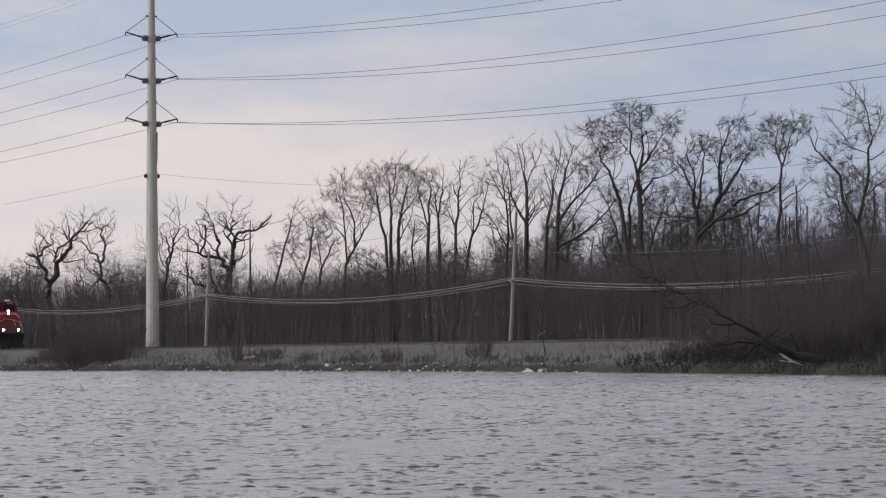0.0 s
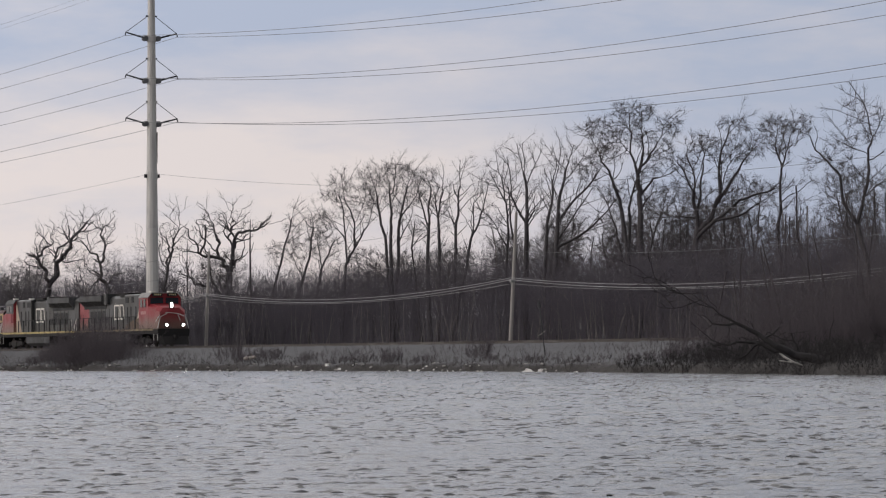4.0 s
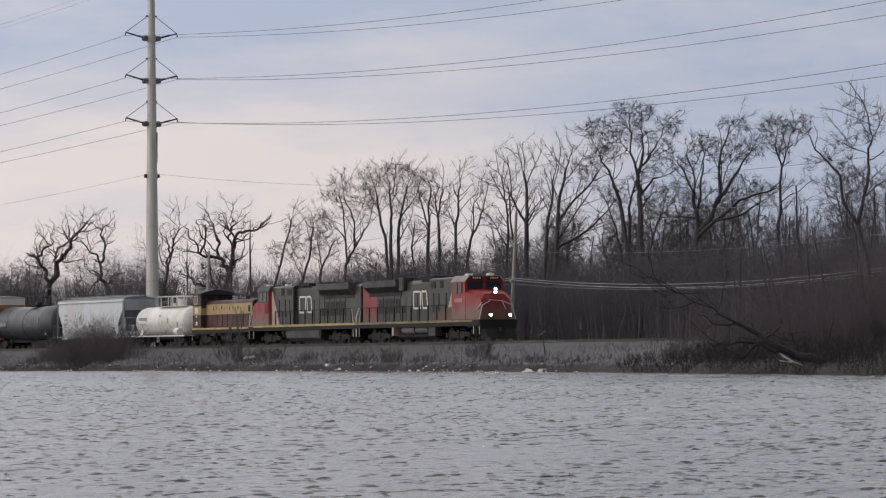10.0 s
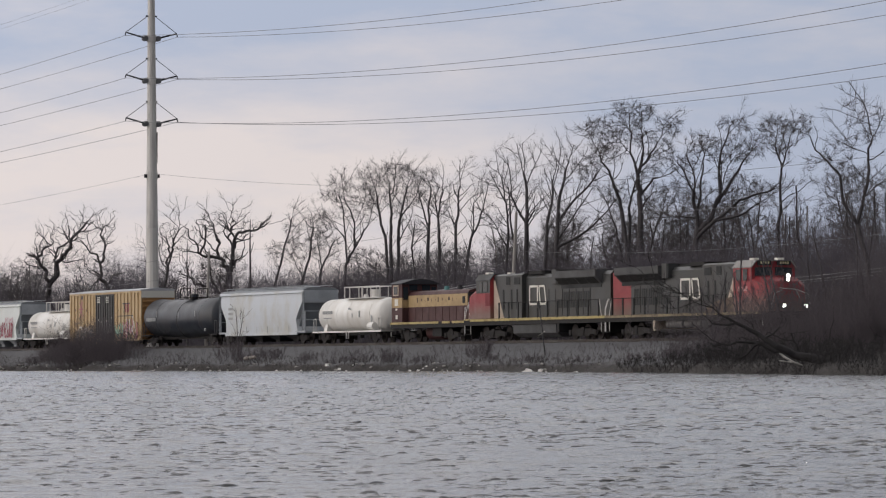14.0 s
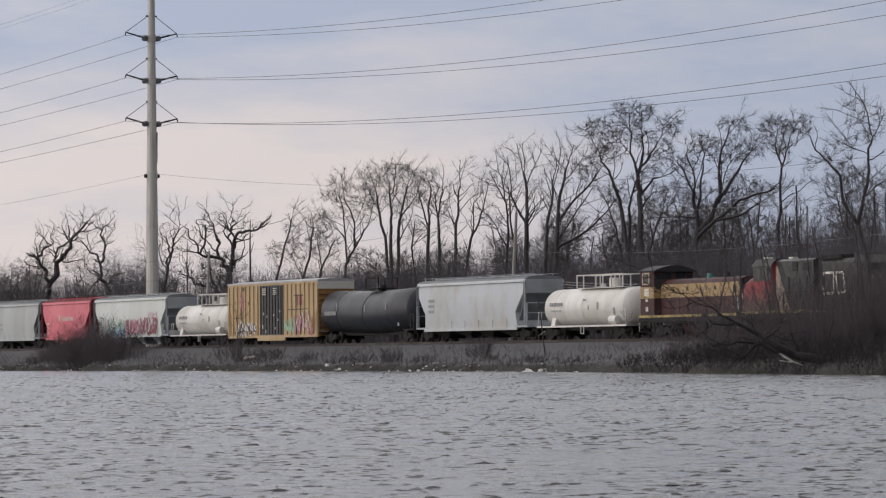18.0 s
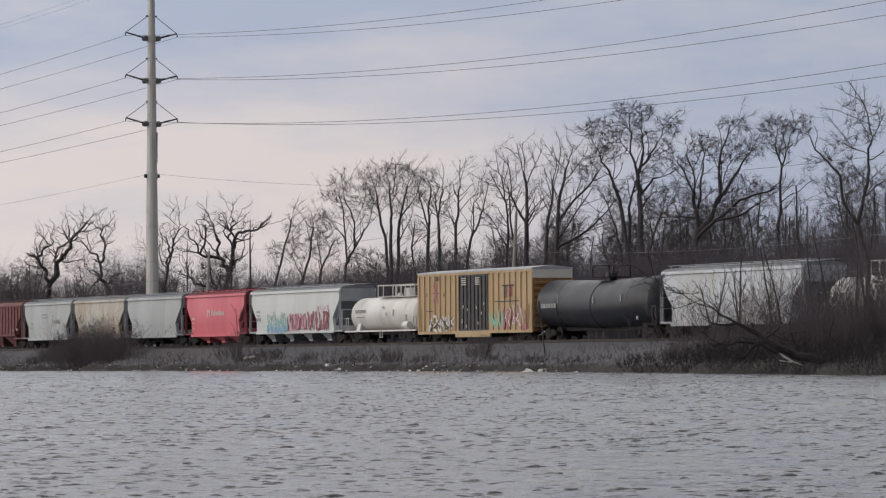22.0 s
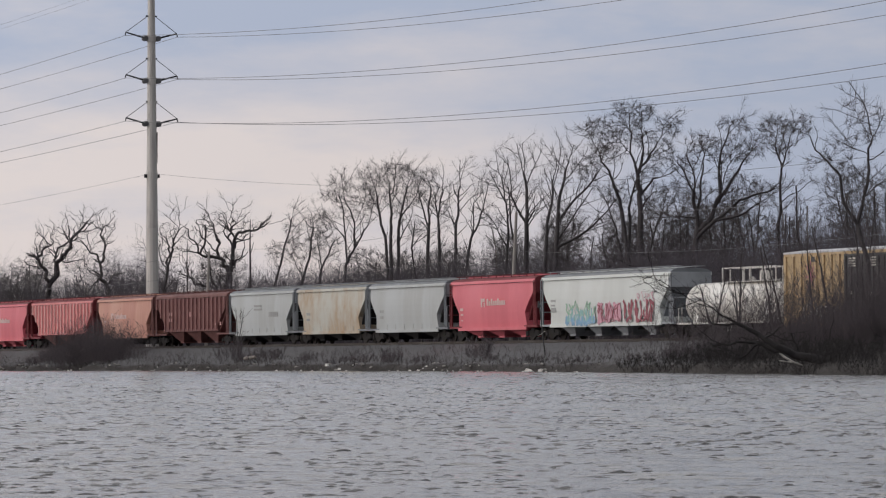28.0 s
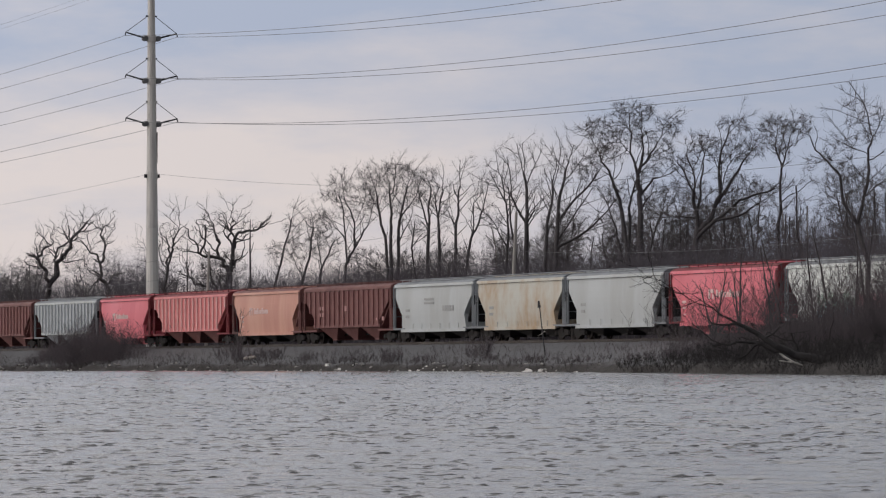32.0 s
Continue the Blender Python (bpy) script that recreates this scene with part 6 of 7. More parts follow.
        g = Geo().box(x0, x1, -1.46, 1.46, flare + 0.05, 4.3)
        part("end_sheet", g, M_ENDSHEET if end_tone is M_ENDGREY else end_tone, ob)
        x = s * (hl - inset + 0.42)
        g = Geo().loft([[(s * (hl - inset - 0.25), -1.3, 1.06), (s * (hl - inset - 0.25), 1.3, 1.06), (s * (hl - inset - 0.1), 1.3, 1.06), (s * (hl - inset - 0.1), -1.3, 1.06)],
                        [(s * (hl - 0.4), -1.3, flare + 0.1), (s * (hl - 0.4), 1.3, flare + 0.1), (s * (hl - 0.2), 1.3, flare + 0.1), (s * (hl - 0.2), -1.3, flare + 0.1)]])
        # near-black on the short grey cars: painted shade of the end bays
        part("slope_sheet", g, M_UNDER if end_tone is M_ENDGREY and hl < 9 else end_tone, ob)
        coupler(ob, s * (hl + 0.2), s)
        ladder(ob, s * (hl + 0.02), 1.1, 4.2, -1.5, end_tone, 0.3)
        truck(ob, s * (hl - 0.95))
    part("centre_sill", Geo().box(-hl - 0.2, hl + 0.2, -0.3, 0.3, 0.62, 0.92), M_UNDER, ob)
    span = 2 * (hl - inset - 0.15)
    # most chutes are darker than the body: shade beneath it, in their colour
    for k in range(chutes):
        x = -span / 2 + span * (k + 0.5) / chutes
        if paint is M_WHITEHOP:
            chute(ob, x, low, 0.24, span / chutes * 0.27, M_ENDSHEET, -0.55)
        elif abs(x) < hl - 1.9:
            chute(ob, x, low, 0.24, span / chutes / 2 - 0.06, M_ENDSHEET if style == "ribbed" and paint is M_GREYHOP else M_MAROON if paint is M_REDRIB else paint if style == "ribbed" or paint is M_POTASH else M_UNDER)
    if style == "ribbed":
        n = int(2 * (hl - 0.4) / 0.92)
        for s in (-1, 1):
            for k in range(n + 1):
                x = -(hl - 0.4) + 2 * (hl - 0.4) * k / n
                zlow = low if abs(x) < hl - inset else waist + (abs(x) - hl + inset) / (inset - 0.3) * (flare - waist)
                key = ("rib", round(zlow, 1), paint.name)
                part("rib", shared(key, lambda z=round(zlow, 1): mesh_of("rib", Geo().prism_x([(-0.12, z), (0.0, z), (0.0, 4.1), (-0.12, 4.06)], -0.07, 0.07), rib_tone)), None, ob,
                     m=pose(x, -1.5, 0) if s < 0 else pose(x, 1.5, 0, 0, 0, 180))
    return ob


def side_y(z, low=0.85):
    return 1.46 + 0.12 * math.sin(math.pi * min(1, max(0, (z - low) / (4.08 - low))))


def tank_shell(half, r, zc, dip=0.0, n=28):
    """A long drum with dished heads; dip lets its middle sag."""
    g = Geo()
    rings = []
    prof = [(-half - 0.62, 0.02), (-half - 0.55, 0.42), (-half - 0.38, 0.72), (-half - 0.15, 0.93), (-half, 1.0), (-half * 0.5, 1.0), (-0.06, 1.0), (0.06, 1.0), (half * 0.5, 1.0), (half, 1.0), (half + 0.15, 0.93), (half + 0.38, 0.72), (half + 0.55, 0.42), (half + 0.62, 0.02)]
    for x, k in prof:
        z = zc - dip * max(0, 1 - abs(x) / half)
        rings.append([(x, r * k * math.cos(2 * math.pi * i / n), z + r * k * math.sin(2 * math.pi * i / n)) for i in range(n)])
    return g.loft(rings)


def white_tank(centre, label):
    ob = car("tank_car", centre, label, "tank car", "white tank cars")
    shell = part("tank", tank_shell(5.75, 1.33, 2.16), M_TANKWHITE, ob, smooth=True)
    for x in (-4.2, -0.1, 4.2):
        g = Geo().loft([[(x + s, 1.345 * math.cos(2 * math.pi * i / 28), 2.16 + 1.345 * math.sin(2 * math.pi * i / 28)) for i in range(28)] for s in (-0.05, 0.05)])
        part("band", g, M_TANKWHITE, ob)
    part("underframe", Geo().box(-7.0, 7.0, -0.35, 0.35, 0.62, 0.9), M_UNDER, ob)
    g = Geo()
    for s in (-1, 1):
        g.box(-6.7, 6.7, s * 1.42 - 0.07, s * 1.42 + 0.07, 0.84, 0.96)
        for x in (-6.7, 5.6):
            g.box(x, x + 1.1, -1.45, 1.45, 0.86, 0.93)
    part("side_platform", g, M_TANKWHITE, ob, "white walkway edge along the tank")
    for s in (-1, 1):
        for x in (-4.6, 4.6):
            part("saddle", Geo().prism_x([(s * 0.3, 0.85), (s * 1.3, 0.9), (s * 1.15, 1.5), (s * 0.7, 1.1)], x - 0.3, x + 0.3), M_TANKWHITE, ob)
        for x in (-6.6, 6.6):
            part("end_handrail", Geo().path([(x, s * 1.4, 0.9), (x, s * 1.4, 1.9), (x + 0.45 * (1 if x < 0 else -1), s * 1.4, 1.95), (x + 0.45 * (1 if x < 0 else -1), s * 1.4, 0.9)], 0.035), M_RAILING, ob)
    # walkway with railing round the top fittings
    g = Geo().box(-1.9, 4.9, -0.75, 0.75, 3.46, 3.52)
    part("top_platform", g, M_RAILING, ob)
    g = Geo()
    for y in (-0.74, 0.74):
        for x in (-1.9, -0.9, 0.9, 1.6, 3.2, 4.9):
            g.box(x - 0.035, x + 0.035, y - 0.035, y + 0.035, 3.5, 4.4)
        g.box(-1.9, 4.9, y - 0.03, y + 0.03, 4.34, 4.41)
    for x in (-1.9, 4.9):
        g.box(x - 0.03, x + 0.03, -0.74, 0.74, 4.34, 4.4)
    part("top_railing", g, M_RAILING, ob, "pale steel safety railing")
    part("dome", Geo().rod((2.4, 0, 3.4), (2.4, 0, 4.15), 0.42, n=14), M_TANKWHITE, ob)
    part("valve", Geo().rod((0.6, 0, 3.4), (0.6, 0, 3.8), 0.3, 0.16, n=10), M_RAILING, ob)
    part("reservoir", Geo().rod((4.2, -1.25, 1.28), (5.2, -1.25, 1.28), 0.3, n=12), M_TANKWHITE, ob)
    ladder(ob, 0.3, 0.35, 1.0, -1.45, M_RAILING)
    part("drain_valve", Geo().rod((-0.2, 0, 0.4), (-0.2, 0, 0.9), 0.18), M_UNDER, ob)
    bars(ob, "stencil", M_FADE, [(-4.9 + 0.34 * k, -4.66 + 0.34 * k, 2.3, 2.55) for k in range(6)] + [(-4.7, -3.1, 1.95, 2.02), (0.2, 0.6, 2.6, 2.75)], -1.36, "faded grey stencilled marks")
    bars(ob, "placard", M_FADE, [(2.2, 2.4, 2.0, 2.5), (4.6, 4.8, 1.6, 2.1), (0.9, 1.0, 2.0, 2.3)], -1.36)
    for s in (-1, 1):
        truck(ob, s * 5.0)
        coupler(ob, s * 7.0, s)
    return ob


def black_tank(centre):
    ob = car("tank_car", centre, "long black tank car with dusty grey flanks", "tank car")
    part("tank", tank_shell(8.1, 1.66, 2.52, 0.2, 32), M_TANKBLACK, ob, smooth=True)
    for x in (-5.2, 0, 5.2):
        zc = 2.52 - 0.2 * max(0, 1 - abs(x) / 8.1)
        part("band", Geo().loft([[(x + s, 1.675 * math.cos(2 * math.pi * i / 32), zc + 1.675 * math.sin(2 * math.pi * i / 32)) for i in range(32)] for s in (-0.06, 0.06)]), M_UNDER if x == 0 else M_TANKBLACK, ob)
    part("underframe", Geo().box(-9.2, 9.2, -0.4, 0.4, 0.6, 0.9).box(-9.2, -7.2, -1.45, 1.45, 0.9, 1.0).box(7.2, 9.2, -1.45, 1.45, 0.9, 1.0), M_UNDER, ob)
    part("manway", Geo().rod((0, 0, 3.9), (0, 0, 4.5), 0.4, n=12), M_TANKBLACK, ob)
    g = Geo().box(-1.2, 1.2, -0.8, 0.8, 4.16, 4.22)
    for x in (-1.2, 1.2):
        for y in (-0.8, 0.8):
            g.box(x - 0.03, x + 0.03, y - 0.03, y + 0.03, 4.2, 5.0)
    for y in (-0.8, 0.8):
        g.box(-1.2, 1.2, y - 0.025, y + 0.025, 4.94, 5.0)
    part("top_railing", g, M_UNDER, ob)
    for s in (-1, 1):
        for x in (-9.0, 9.0):
            part("end_handrail", Geo().path([(x, s * 1.4, 1.0), (x, s * 1.4, 2.1), (x * 0.94, s * 1.4, 2.1), (x * 0.94, s * 1.4, 1.0)], 0.03), M_BOXDOOR, ob)
        truck(ob, s * 7.2)
        coupler(ob, s * 9.2, s)
    bars(ob, "stencil", M_FADE, [(-7.4 + 0.4 * k, -7.1 + 0.4 * k, 2.2, 2.5) for k in range(6)] + [(-4.9, -4.8, 2.5, 3.1), (0.5, 0.6, 2.4, 2.9), (4.5, 4.6, 2.5, 3.0)], -1.7, "faded stencilled marks")
    part("placard", Geo().box(6.7, 6.92, -1.66, -1.6, 1.25, 1.48), M_FADE, ob)
    return ob


def boxcar(centre):
    ob = car("boxcar", centre, "tall faded yellow boxcar with grey double doors and graffiti", "boxcar")
    h = 9.65
    part("body", Geo().box(-h, h, -1.5, 1.5, 0.62, 5.0), M_BOXYELLOW, ob)
    part("roof", Geo().prism_x([(-1.6, 4.98), (-1.6, 5.08), (0, 5.26), (1.6, 5.08), (1.6, 4.98)], -h - 0.08, h + 0.08), M_ROOF, ob, "pale galvanised roof")
    for s in (-1, 1):
        g = Geo().box(-h, h, s * 1.54 - 0.05, s * 1.54 + 0.05, 4.82, 4.98).box(-h, h, s * 1.54 - 0.05, s * 1.54 + 0.05, 0.55, 0.75)
        g.box(-3.0, 2.9, s * 1.55 - 0.06, s * 1.55 + 0.06, 0.3, 0.62)
        part("side_sill", g, M_BOXYELLOW, ob)
        for k in range(22):
            x = -h + 0.12 + k * (2 * h - 0.24) / 21
            if -2.75 < x < 2.55:
                continue
            part("side_post", shared("boxpost", lambda: mesh_of("side_post", Geo().prism_x([(-0.1, 0.75), (0, 0.7), (0, 4.85), (-0.1, 4.8)], -0.14, 0.14), M_BOXYELLOW)), None, ob,
                 m=pose(x, -1.5, 0) if s < 0 else pose(x, 1.5, 0, 0, 0, 180))
        for x0, x1 in ((-2.55, -0.08), (-0.04, 2.4)):
            d = part("door", Geo().box(x0, x1, min(s * 1.48, s * 1.57), max(s * 1.48, s * 1.57), 0.75, 4.8), M_BOXDOOR, ob, "dark grey plug door")
            g = Geo()
            for k in range(4):
                x = x0 + 0.3 + k * (x1 - x0 - 0.6) / 3
                g.box(x - 0.03, x + 0.03, s * 1.6 - 0.03, s * 1.6 + 0.03, 0.85, 4.7)
            part("lock_rod", g, M_RAILING if s < -2 else M_UNDER, d)
            g = Geo()
            for z in (1.6, 2.7, 3.8):
                g.box(x0 + 0.1, x1 - 0.1, min(s * 1.57, s * 1.59), max(s * 1.57, s * 1.59), z - 0.05, z + 0.05)
            part("door_rib", g, M_BOXDOOR, d)
        # ends: ochre corrugated sheet below a pale top band
        x0, x1 = sorted((s * h, s * (h + 0.04)))
        part("end_wall", Geo().box(x0, x1, -1.5, 1.5, 0.65, 4.35), M_BOXEND, ob)
        part("end_band", Geo().box(x0, x1 + 0.02, -1.56, 1.56, 4.36, 5.0), M_LETTER, ob, "pale grey top panel of the end wall")
        g0, g1 = sorted((s * (h + 0.02), s * (h + 0.12)))
        for k in range(8):
            z = 0.85 + k * 0.43
            part("end_corrugation", shared(("corr", s), lambda: mesh_of("end_corrugation", Geo().prism_y([(g0, 0), (g1, 0.06), (g1, 0.2), (g0, 0.26)], -1.42, 1.42), M_BOXEND)), None, ob, m=pose(0, 0, z))
        truck(ob, s * 7.4)
        coupler(ob, s * 9.7, s)
        ladder(ob, s * (h - 0.35), 0.8, 2.6, -1.56, M_BOXYELLOW)
    part("underframe", Geo().box(-9.6, 9.6, -0.35, 0.35, 0.5, 0.8).box(-1.5, 0.8, -0.9, 0.9, 0.3, 0.62), M_UNDER, ob)
    bars(ob, "door_label", M_LETTER, [(x + 0.13 * j, x + 0.1 + 0.13 * j, z, z + 0.08) for x in (-1.85, 0.45) for j in range(6) for z in (4.05, 4.2, 4.35, 4.5)] + [(-1.6, -1.5, 2.4, 2.6), (-0.9, -0.8, 2.2, 2.35), (0.9, 1.0, 1.2, 1.4), (-1.8, -1.68, 1.3, 1.6), (0.6, 0.7, 2.3, 2.5), (1.5, 1.58, 1.9, 2.1), (-1.1, -1.0, 0.95, 1.2), (1.9, 1.98, 2.6, 2.75)], -1.64)
    star = Geo()
    for k in range(4):
        a = k * math.pi / 4
        dx, dz = math.cos(a) * 0.62, math.sin(a) * 0.95
        w = (-math.sin(a) * 0.06, math.cos(a) * 0.06)
        star.add([(-6.4 + sx * dx + sw * w[0], -1.612 - 0.002 * k, 3.55 + sx * dz + sw * w[1]) for sx, sw in ((-1, -1), (1, -1), (1, 1), (-1, 1))], [(0, 1, 2, 3)])
    part("emblem", star, SPRAY[6], ob, "faded star-shaped emblem")
    bars(ob, "stencil", M_INK, [(-8.0, -7.9, 3.35, 3.6), (-5.0, -4.9, 3.3, 3.55), (-8.1, -6.9, 2.2, 2.26), (5.2, 5.35, 3.0, 3.9), (4.9, 6.8, 3.85, 3.95), (-6.3, -5.9, 4.45, 4.75), (3.6, 7.6, 2.75, 2.82)], -1.612, "dark stencilled marks")
    bars(ob, "emblem", SPRAY[3], [(5.6, 5.75, 3.1, 3.9), (6.0, 6.15, 3.1, 3.9), (6.4, 6.55, 3.1, 3.9)], -1.612)
    scribble(ob, SPRAY[4], -7.7, -3.2, 0.7, 1.9, -1.61, 5, "white spray-painted graffiti", 0.1, 6)
    scribble(ob, M_INK, -7.6, -3.4, 0.75, 1.8, -1.618, 6, "dark spray-painted outlines", 0.04, 6)
    scribble(ob, SPRAY[0], 2.8, 5.0, 0.9, 2.2, -1.61, 7, "green spray-painted graffiti", 0.13, 3)
    scribble(ob, SPRAY[6], 5.0, 8.8, 0.7, 2.6, -1.612, 8, "rose spray-painted graffiti", 0.12, 5)
    scribble(ob, SPRAY[4], 5.2, 8.6, 0.8, 2.7, -1.62, 9, "white spray-painted outlines", 0.04, 5)
    return ob


def arc_mark(parent, x, z, y, s, material):
    """The white line emblem on the hood: two squared rings, the second slanted."""
    w = 0.15
    layer = [0]

    def bar(ax, az, bx, bz):
        d = Vector((bx - ax, bz - az)).normalized()
        q = Vector((-d.y, d.x)) * w / 2
        layer[0] += 1
        yy = y - s * 0
        o = 0.004 + 0.001 * layer[0]
        ya, yb = (yy - o, yy) if y < 0 else (yy, yy + o)
        pts = [(ax - q.x - d.x * w / 2, az - q.y - d.y * w / 2), (bx - q.x + d.x * w / 2, bz - q.y + d.y * w / 2), (bx + q.x + d.x * w / 2, bz + q.y + d.y * w / 2), (ax + q.x - d.x * w / 2, az + q.y - d.y * w / 2)]
        part("emblem_stroke", Geo().prism_y([(x + s * a, z + b) for a, b in pts], ya, yb), material, parent)

    for seg in ((-0.3, 0.62, -1.3, 0.62), (-1.35, 0.5, -1.35, -0.5), (-1.3, -0.62, -0.3, -0.62), (-0.12, -0.6, -0.12, 0.6),
                (0.2, 0.62, 0.9, 0.62), (0.15, 0.5, 0.3, -0.5), (0.4, -0.62, 1.1, -0.62), (1.0, 0.5, 1.2, -0.5)):
        bar(*seg)


def locomotive(centre, turned, label, red_tail):
    """Six-axle road locomotive; its cab end is local +x."""
    ob = car("locomotive", centre, label, "locomotive", "road locomotives")
    TRAIN[-1] = (ob, centre, 180 if turned else 0)
    stripe = M_YELLOWLINE if turned else M_DIRT
    part("frame", Geo().box(-10.9, 11.6, -1.5, 1.5, 1.12, 1.5), M_UNDER, ob)
    for s in (-1, 1):
        part("sill_stripe", Geo().box(-10.9, 10.4, min(s * 1.5, s * 1.53), max(s * 1.5, s * 1.53), 1.4, 1.55), M_YELLOWLINE if turned else M_DULLSTRIPE, ob, "worn yellow sill stripe")
    part("walkway", Geo().box(-10.9, 11.6, -1.49, 1.49, 1.5, 1.58), stripe, ob)
    # hoods
    top = 4.62
    hood = [(-0.95, 1.58), (0.95, 1.58), (0.95, top - 0.25), (0.7, top), (-0.7, top), (-0.95, top - 0.25)]
    part("engine_hood", Geo().prism_x(hood, -8.0, 2.4), M_BLACK, ob)
    part("equipment_hood", Geo().prism_x([(-1.25, 1.58), (1.25, 1.58), (1.25, 4.6), (1.0, 4.72), (-1.0, 4.72), (-1.25, 4.6)], 2.41, 6.95), M_BLACK, ob)
    part("tail_hood", Geo().prism_x(hood, -10.6, -8.01), M_LOCORED if red_tail else M_BLACK, ob, "red tail of the hood" if red_tail else "")
    if not turned:
        part("lower_hood", Geo().prism_y([(3.0, 1.58), (9.0, 1.58), (9.0, 2.5), (6.6, 2.55), (4.6, 2.3), (3.2, 1.9)], -1.42, 1.42), M_DIRT, ob, "brown dust-covered lower hood")
    # radiator wings
    part("radiator", Geo().prism_x([(-0.96, 3.75), (-1.5, 4.25), (-1.5, 4.72), (1.5, 4.72), (1.5, 4.25), (0.96, 3.75)], -9.4, -3.2), M_GREYTOP, ob, "overhanging grey radiator wing")
    for s in (-1, 1):
        g = Geo()
        for k in range(4):
            x = -9.1 + k * 1.5
            g.add([(x, s * 1.02, 3.8), (x + 1.35, s * 1.02, 3.8), (x + 1.35, s * 1.49, 4.2), (x, s * 1.49, 4.2), (x, s * 0.99, 3.8), (x + 1.35, s * 0.99, 3.8), (x + 1.35, s * 1.46, 4.23), (x, s * 1.46, 4.23)], [(0, 1, 2, 3), (7, 6, 5, 4), (0, 4, 5, 1), (1, 5, 6, 2), (2, 6, 7, 3), (3, 7, 4, 0)])
        part("radiator_screen", g, M_GRILL, ob)
        # black strip added below the wing as the shade of its recess
        part("intake_screen", Geo().box(-9.3, -3.25, min(s * 0.951, s * 0.985), max(s * 0.951, s * 0.985), 3.52, 3.86), M_GRILL, ob)
        # hood doors with grilles
        for k in range(7):
            x = -7.6 + k * 1.05
            d = part("hood_door", Geo().box(x, x + 0.95, min(s * 0.95, s * 0.985), max(s * 0.95, s * 0.985), 1.7, 3.5), M_BLACK, ob)
            if k < 5:
                g = Geo()
                for j in range(3):
                    g.box(x + 0.1 + j * 0.28, x + 0.28 + j * 0.28, min(s * 0.985, s * 1.0), max(s * 0.985, s * 1.0), 2.2, 3.3 if k < 4 else 2.8)
                part("grille", g, M_GRILL, d)
        for x0, x1, z0, z1 in ((2.7, 3.6, 3.95, 4.45), (4.3, 4.9, 3.95, 4.5)):
            part("vent", Geo().box(x0, x1, min(s * 1.25, s * 1.28), max(s * 1.25, s * 1.28), z0, z1), M_GRILL, ob)
        for x in (3.1, 4.0, 5.3):
            part("vent", Geo().box(x, x + 0.18, min(s * 1.25, s * 1.28), max(s * 1.25, s * 1.28), 2.2, 3.6), M_GRILL, ob)
        arc_mark(ob, 0.35, 3.15, s * 0.99, 1 if s < 0 else -1, M_LETTER)
        # cream wedge between hood and cab
        part("wedge_stripe", Geo().prism_y([(5.3, 1.6), (6.95, 1.6), (6.95, 4.3), (6.75, 4.3)], min(s * 1.25, s * 1.275), max(s * 1.25, s * 1.275)), M_CREAM, ob, "cream slanted stripe")
    part("exhaust_stack", Geo().box(-2.4, -0.9, -0.4, 0.4, top, top + 0.18, 0.1), M_UNDER, ob)
    part("dynamic_brake_hatch", Geo().box(-0.2, 2.2, -0.9, 0.9, 4.62, 4.86, 0.15), M_UNDER, ob)
    part("air_filter", Geo().box(-3.15, -2.3, -1.3, 1.3, 3.9, 4.85, 0.1), M_BLACK, ob)
    # cab and nose
    cab_paint = M_LOCORED
    cab = [(-1.55, 1.6), (1.55, 1.6), (1.55, 4.35), (1.2, 4.72), (-1.2, 4.72), (-1.55, 4.35)]
    part("cab", Geo().prism_x(cab, 6.97, 9.3), cab_paint, ob, "red cab")
    part("cab_roof", Geo().prism_x([(-1.6, 4.3), (-1.22, 4.7), (1.22, 4.7), (1.6, 4.3), (1.6, 4.36), (1.25, 4.78), (-1.25, 4.78), (-1.6, 4.36)], 6.9, 9.42), M_GREYTOP if turned else M_CABROOF, ob, "dusty cab roof")
    if turned:
        part("cab_upper", Geo().box(6.99, 9.28, -1.565, 1.565, 3.42, 4.33), M_BLACK, ob, "dark upper cab side")
        for s in (-1, 1):
            # thin plate in a darker red on each cab side
            part("cab_door", Geo().box(7.02, 7.75, min(s * 1.551, s * 1.575), max(s * 1.551, s * 1.575), 2.5, 3.4), M_POTASH_DARK, ob, "darker red patch on the cab side")
    nose = Geo().loft([[(9.31, -1.53, 1.6), (9.31, 1.53, 1.6), (9.31, 1.53, 3.55), (9.31, 1.2, 3.75), (9.31, -1.2, 3.75), (9.31, -1.53, 3.55)],
                       [(10.85, -1.48, 1.6), (10.85, 1.48, 1.6), (10.75, 1.4, 3.2), (10.6, 1.0, 3.6), (10.6, -1.0, 3.6), (10.75, -1.4, 3.2)],
                       [(11.2, -1.25, 1.6), (11.2, 1.25, 1.6), (11.15, 1.15, 3.0), (11.0, 0.75, 3.42), (11.0, -0.75, 3.42), (11.15, -1.15, 3.0)]])
    part("nose", nose, cab_paint, ob, "red sloping nose")
    for s in (-1, 1):
        part("windshield", Geo().prism_x([(s * 0.12, 3.82), (s * 1.32, 3.78), (s * 1.32, 4.3), (s * 0.12, 4.34)], 9.3, 9.34), M_GLASS, ob)
        for x0, x1 in ((7.35, 8.05), (8.2, 8.85)):
            w = part("side_window", Geo().box(x0, x1, min(s * 1.55, s * 1.58), max(s * 1.55, s * 1.58), 3.45, 4.25), M_GREYTOP if turned else M_LOCORED, ob)
            part("pane", Geo().box(x0 + 0.06, x1 - 0.06, min(s * 1.58, s * 1.6), max(s * 1.58, s * 1.6), 3.5, 4.21), M_GLASS, w)
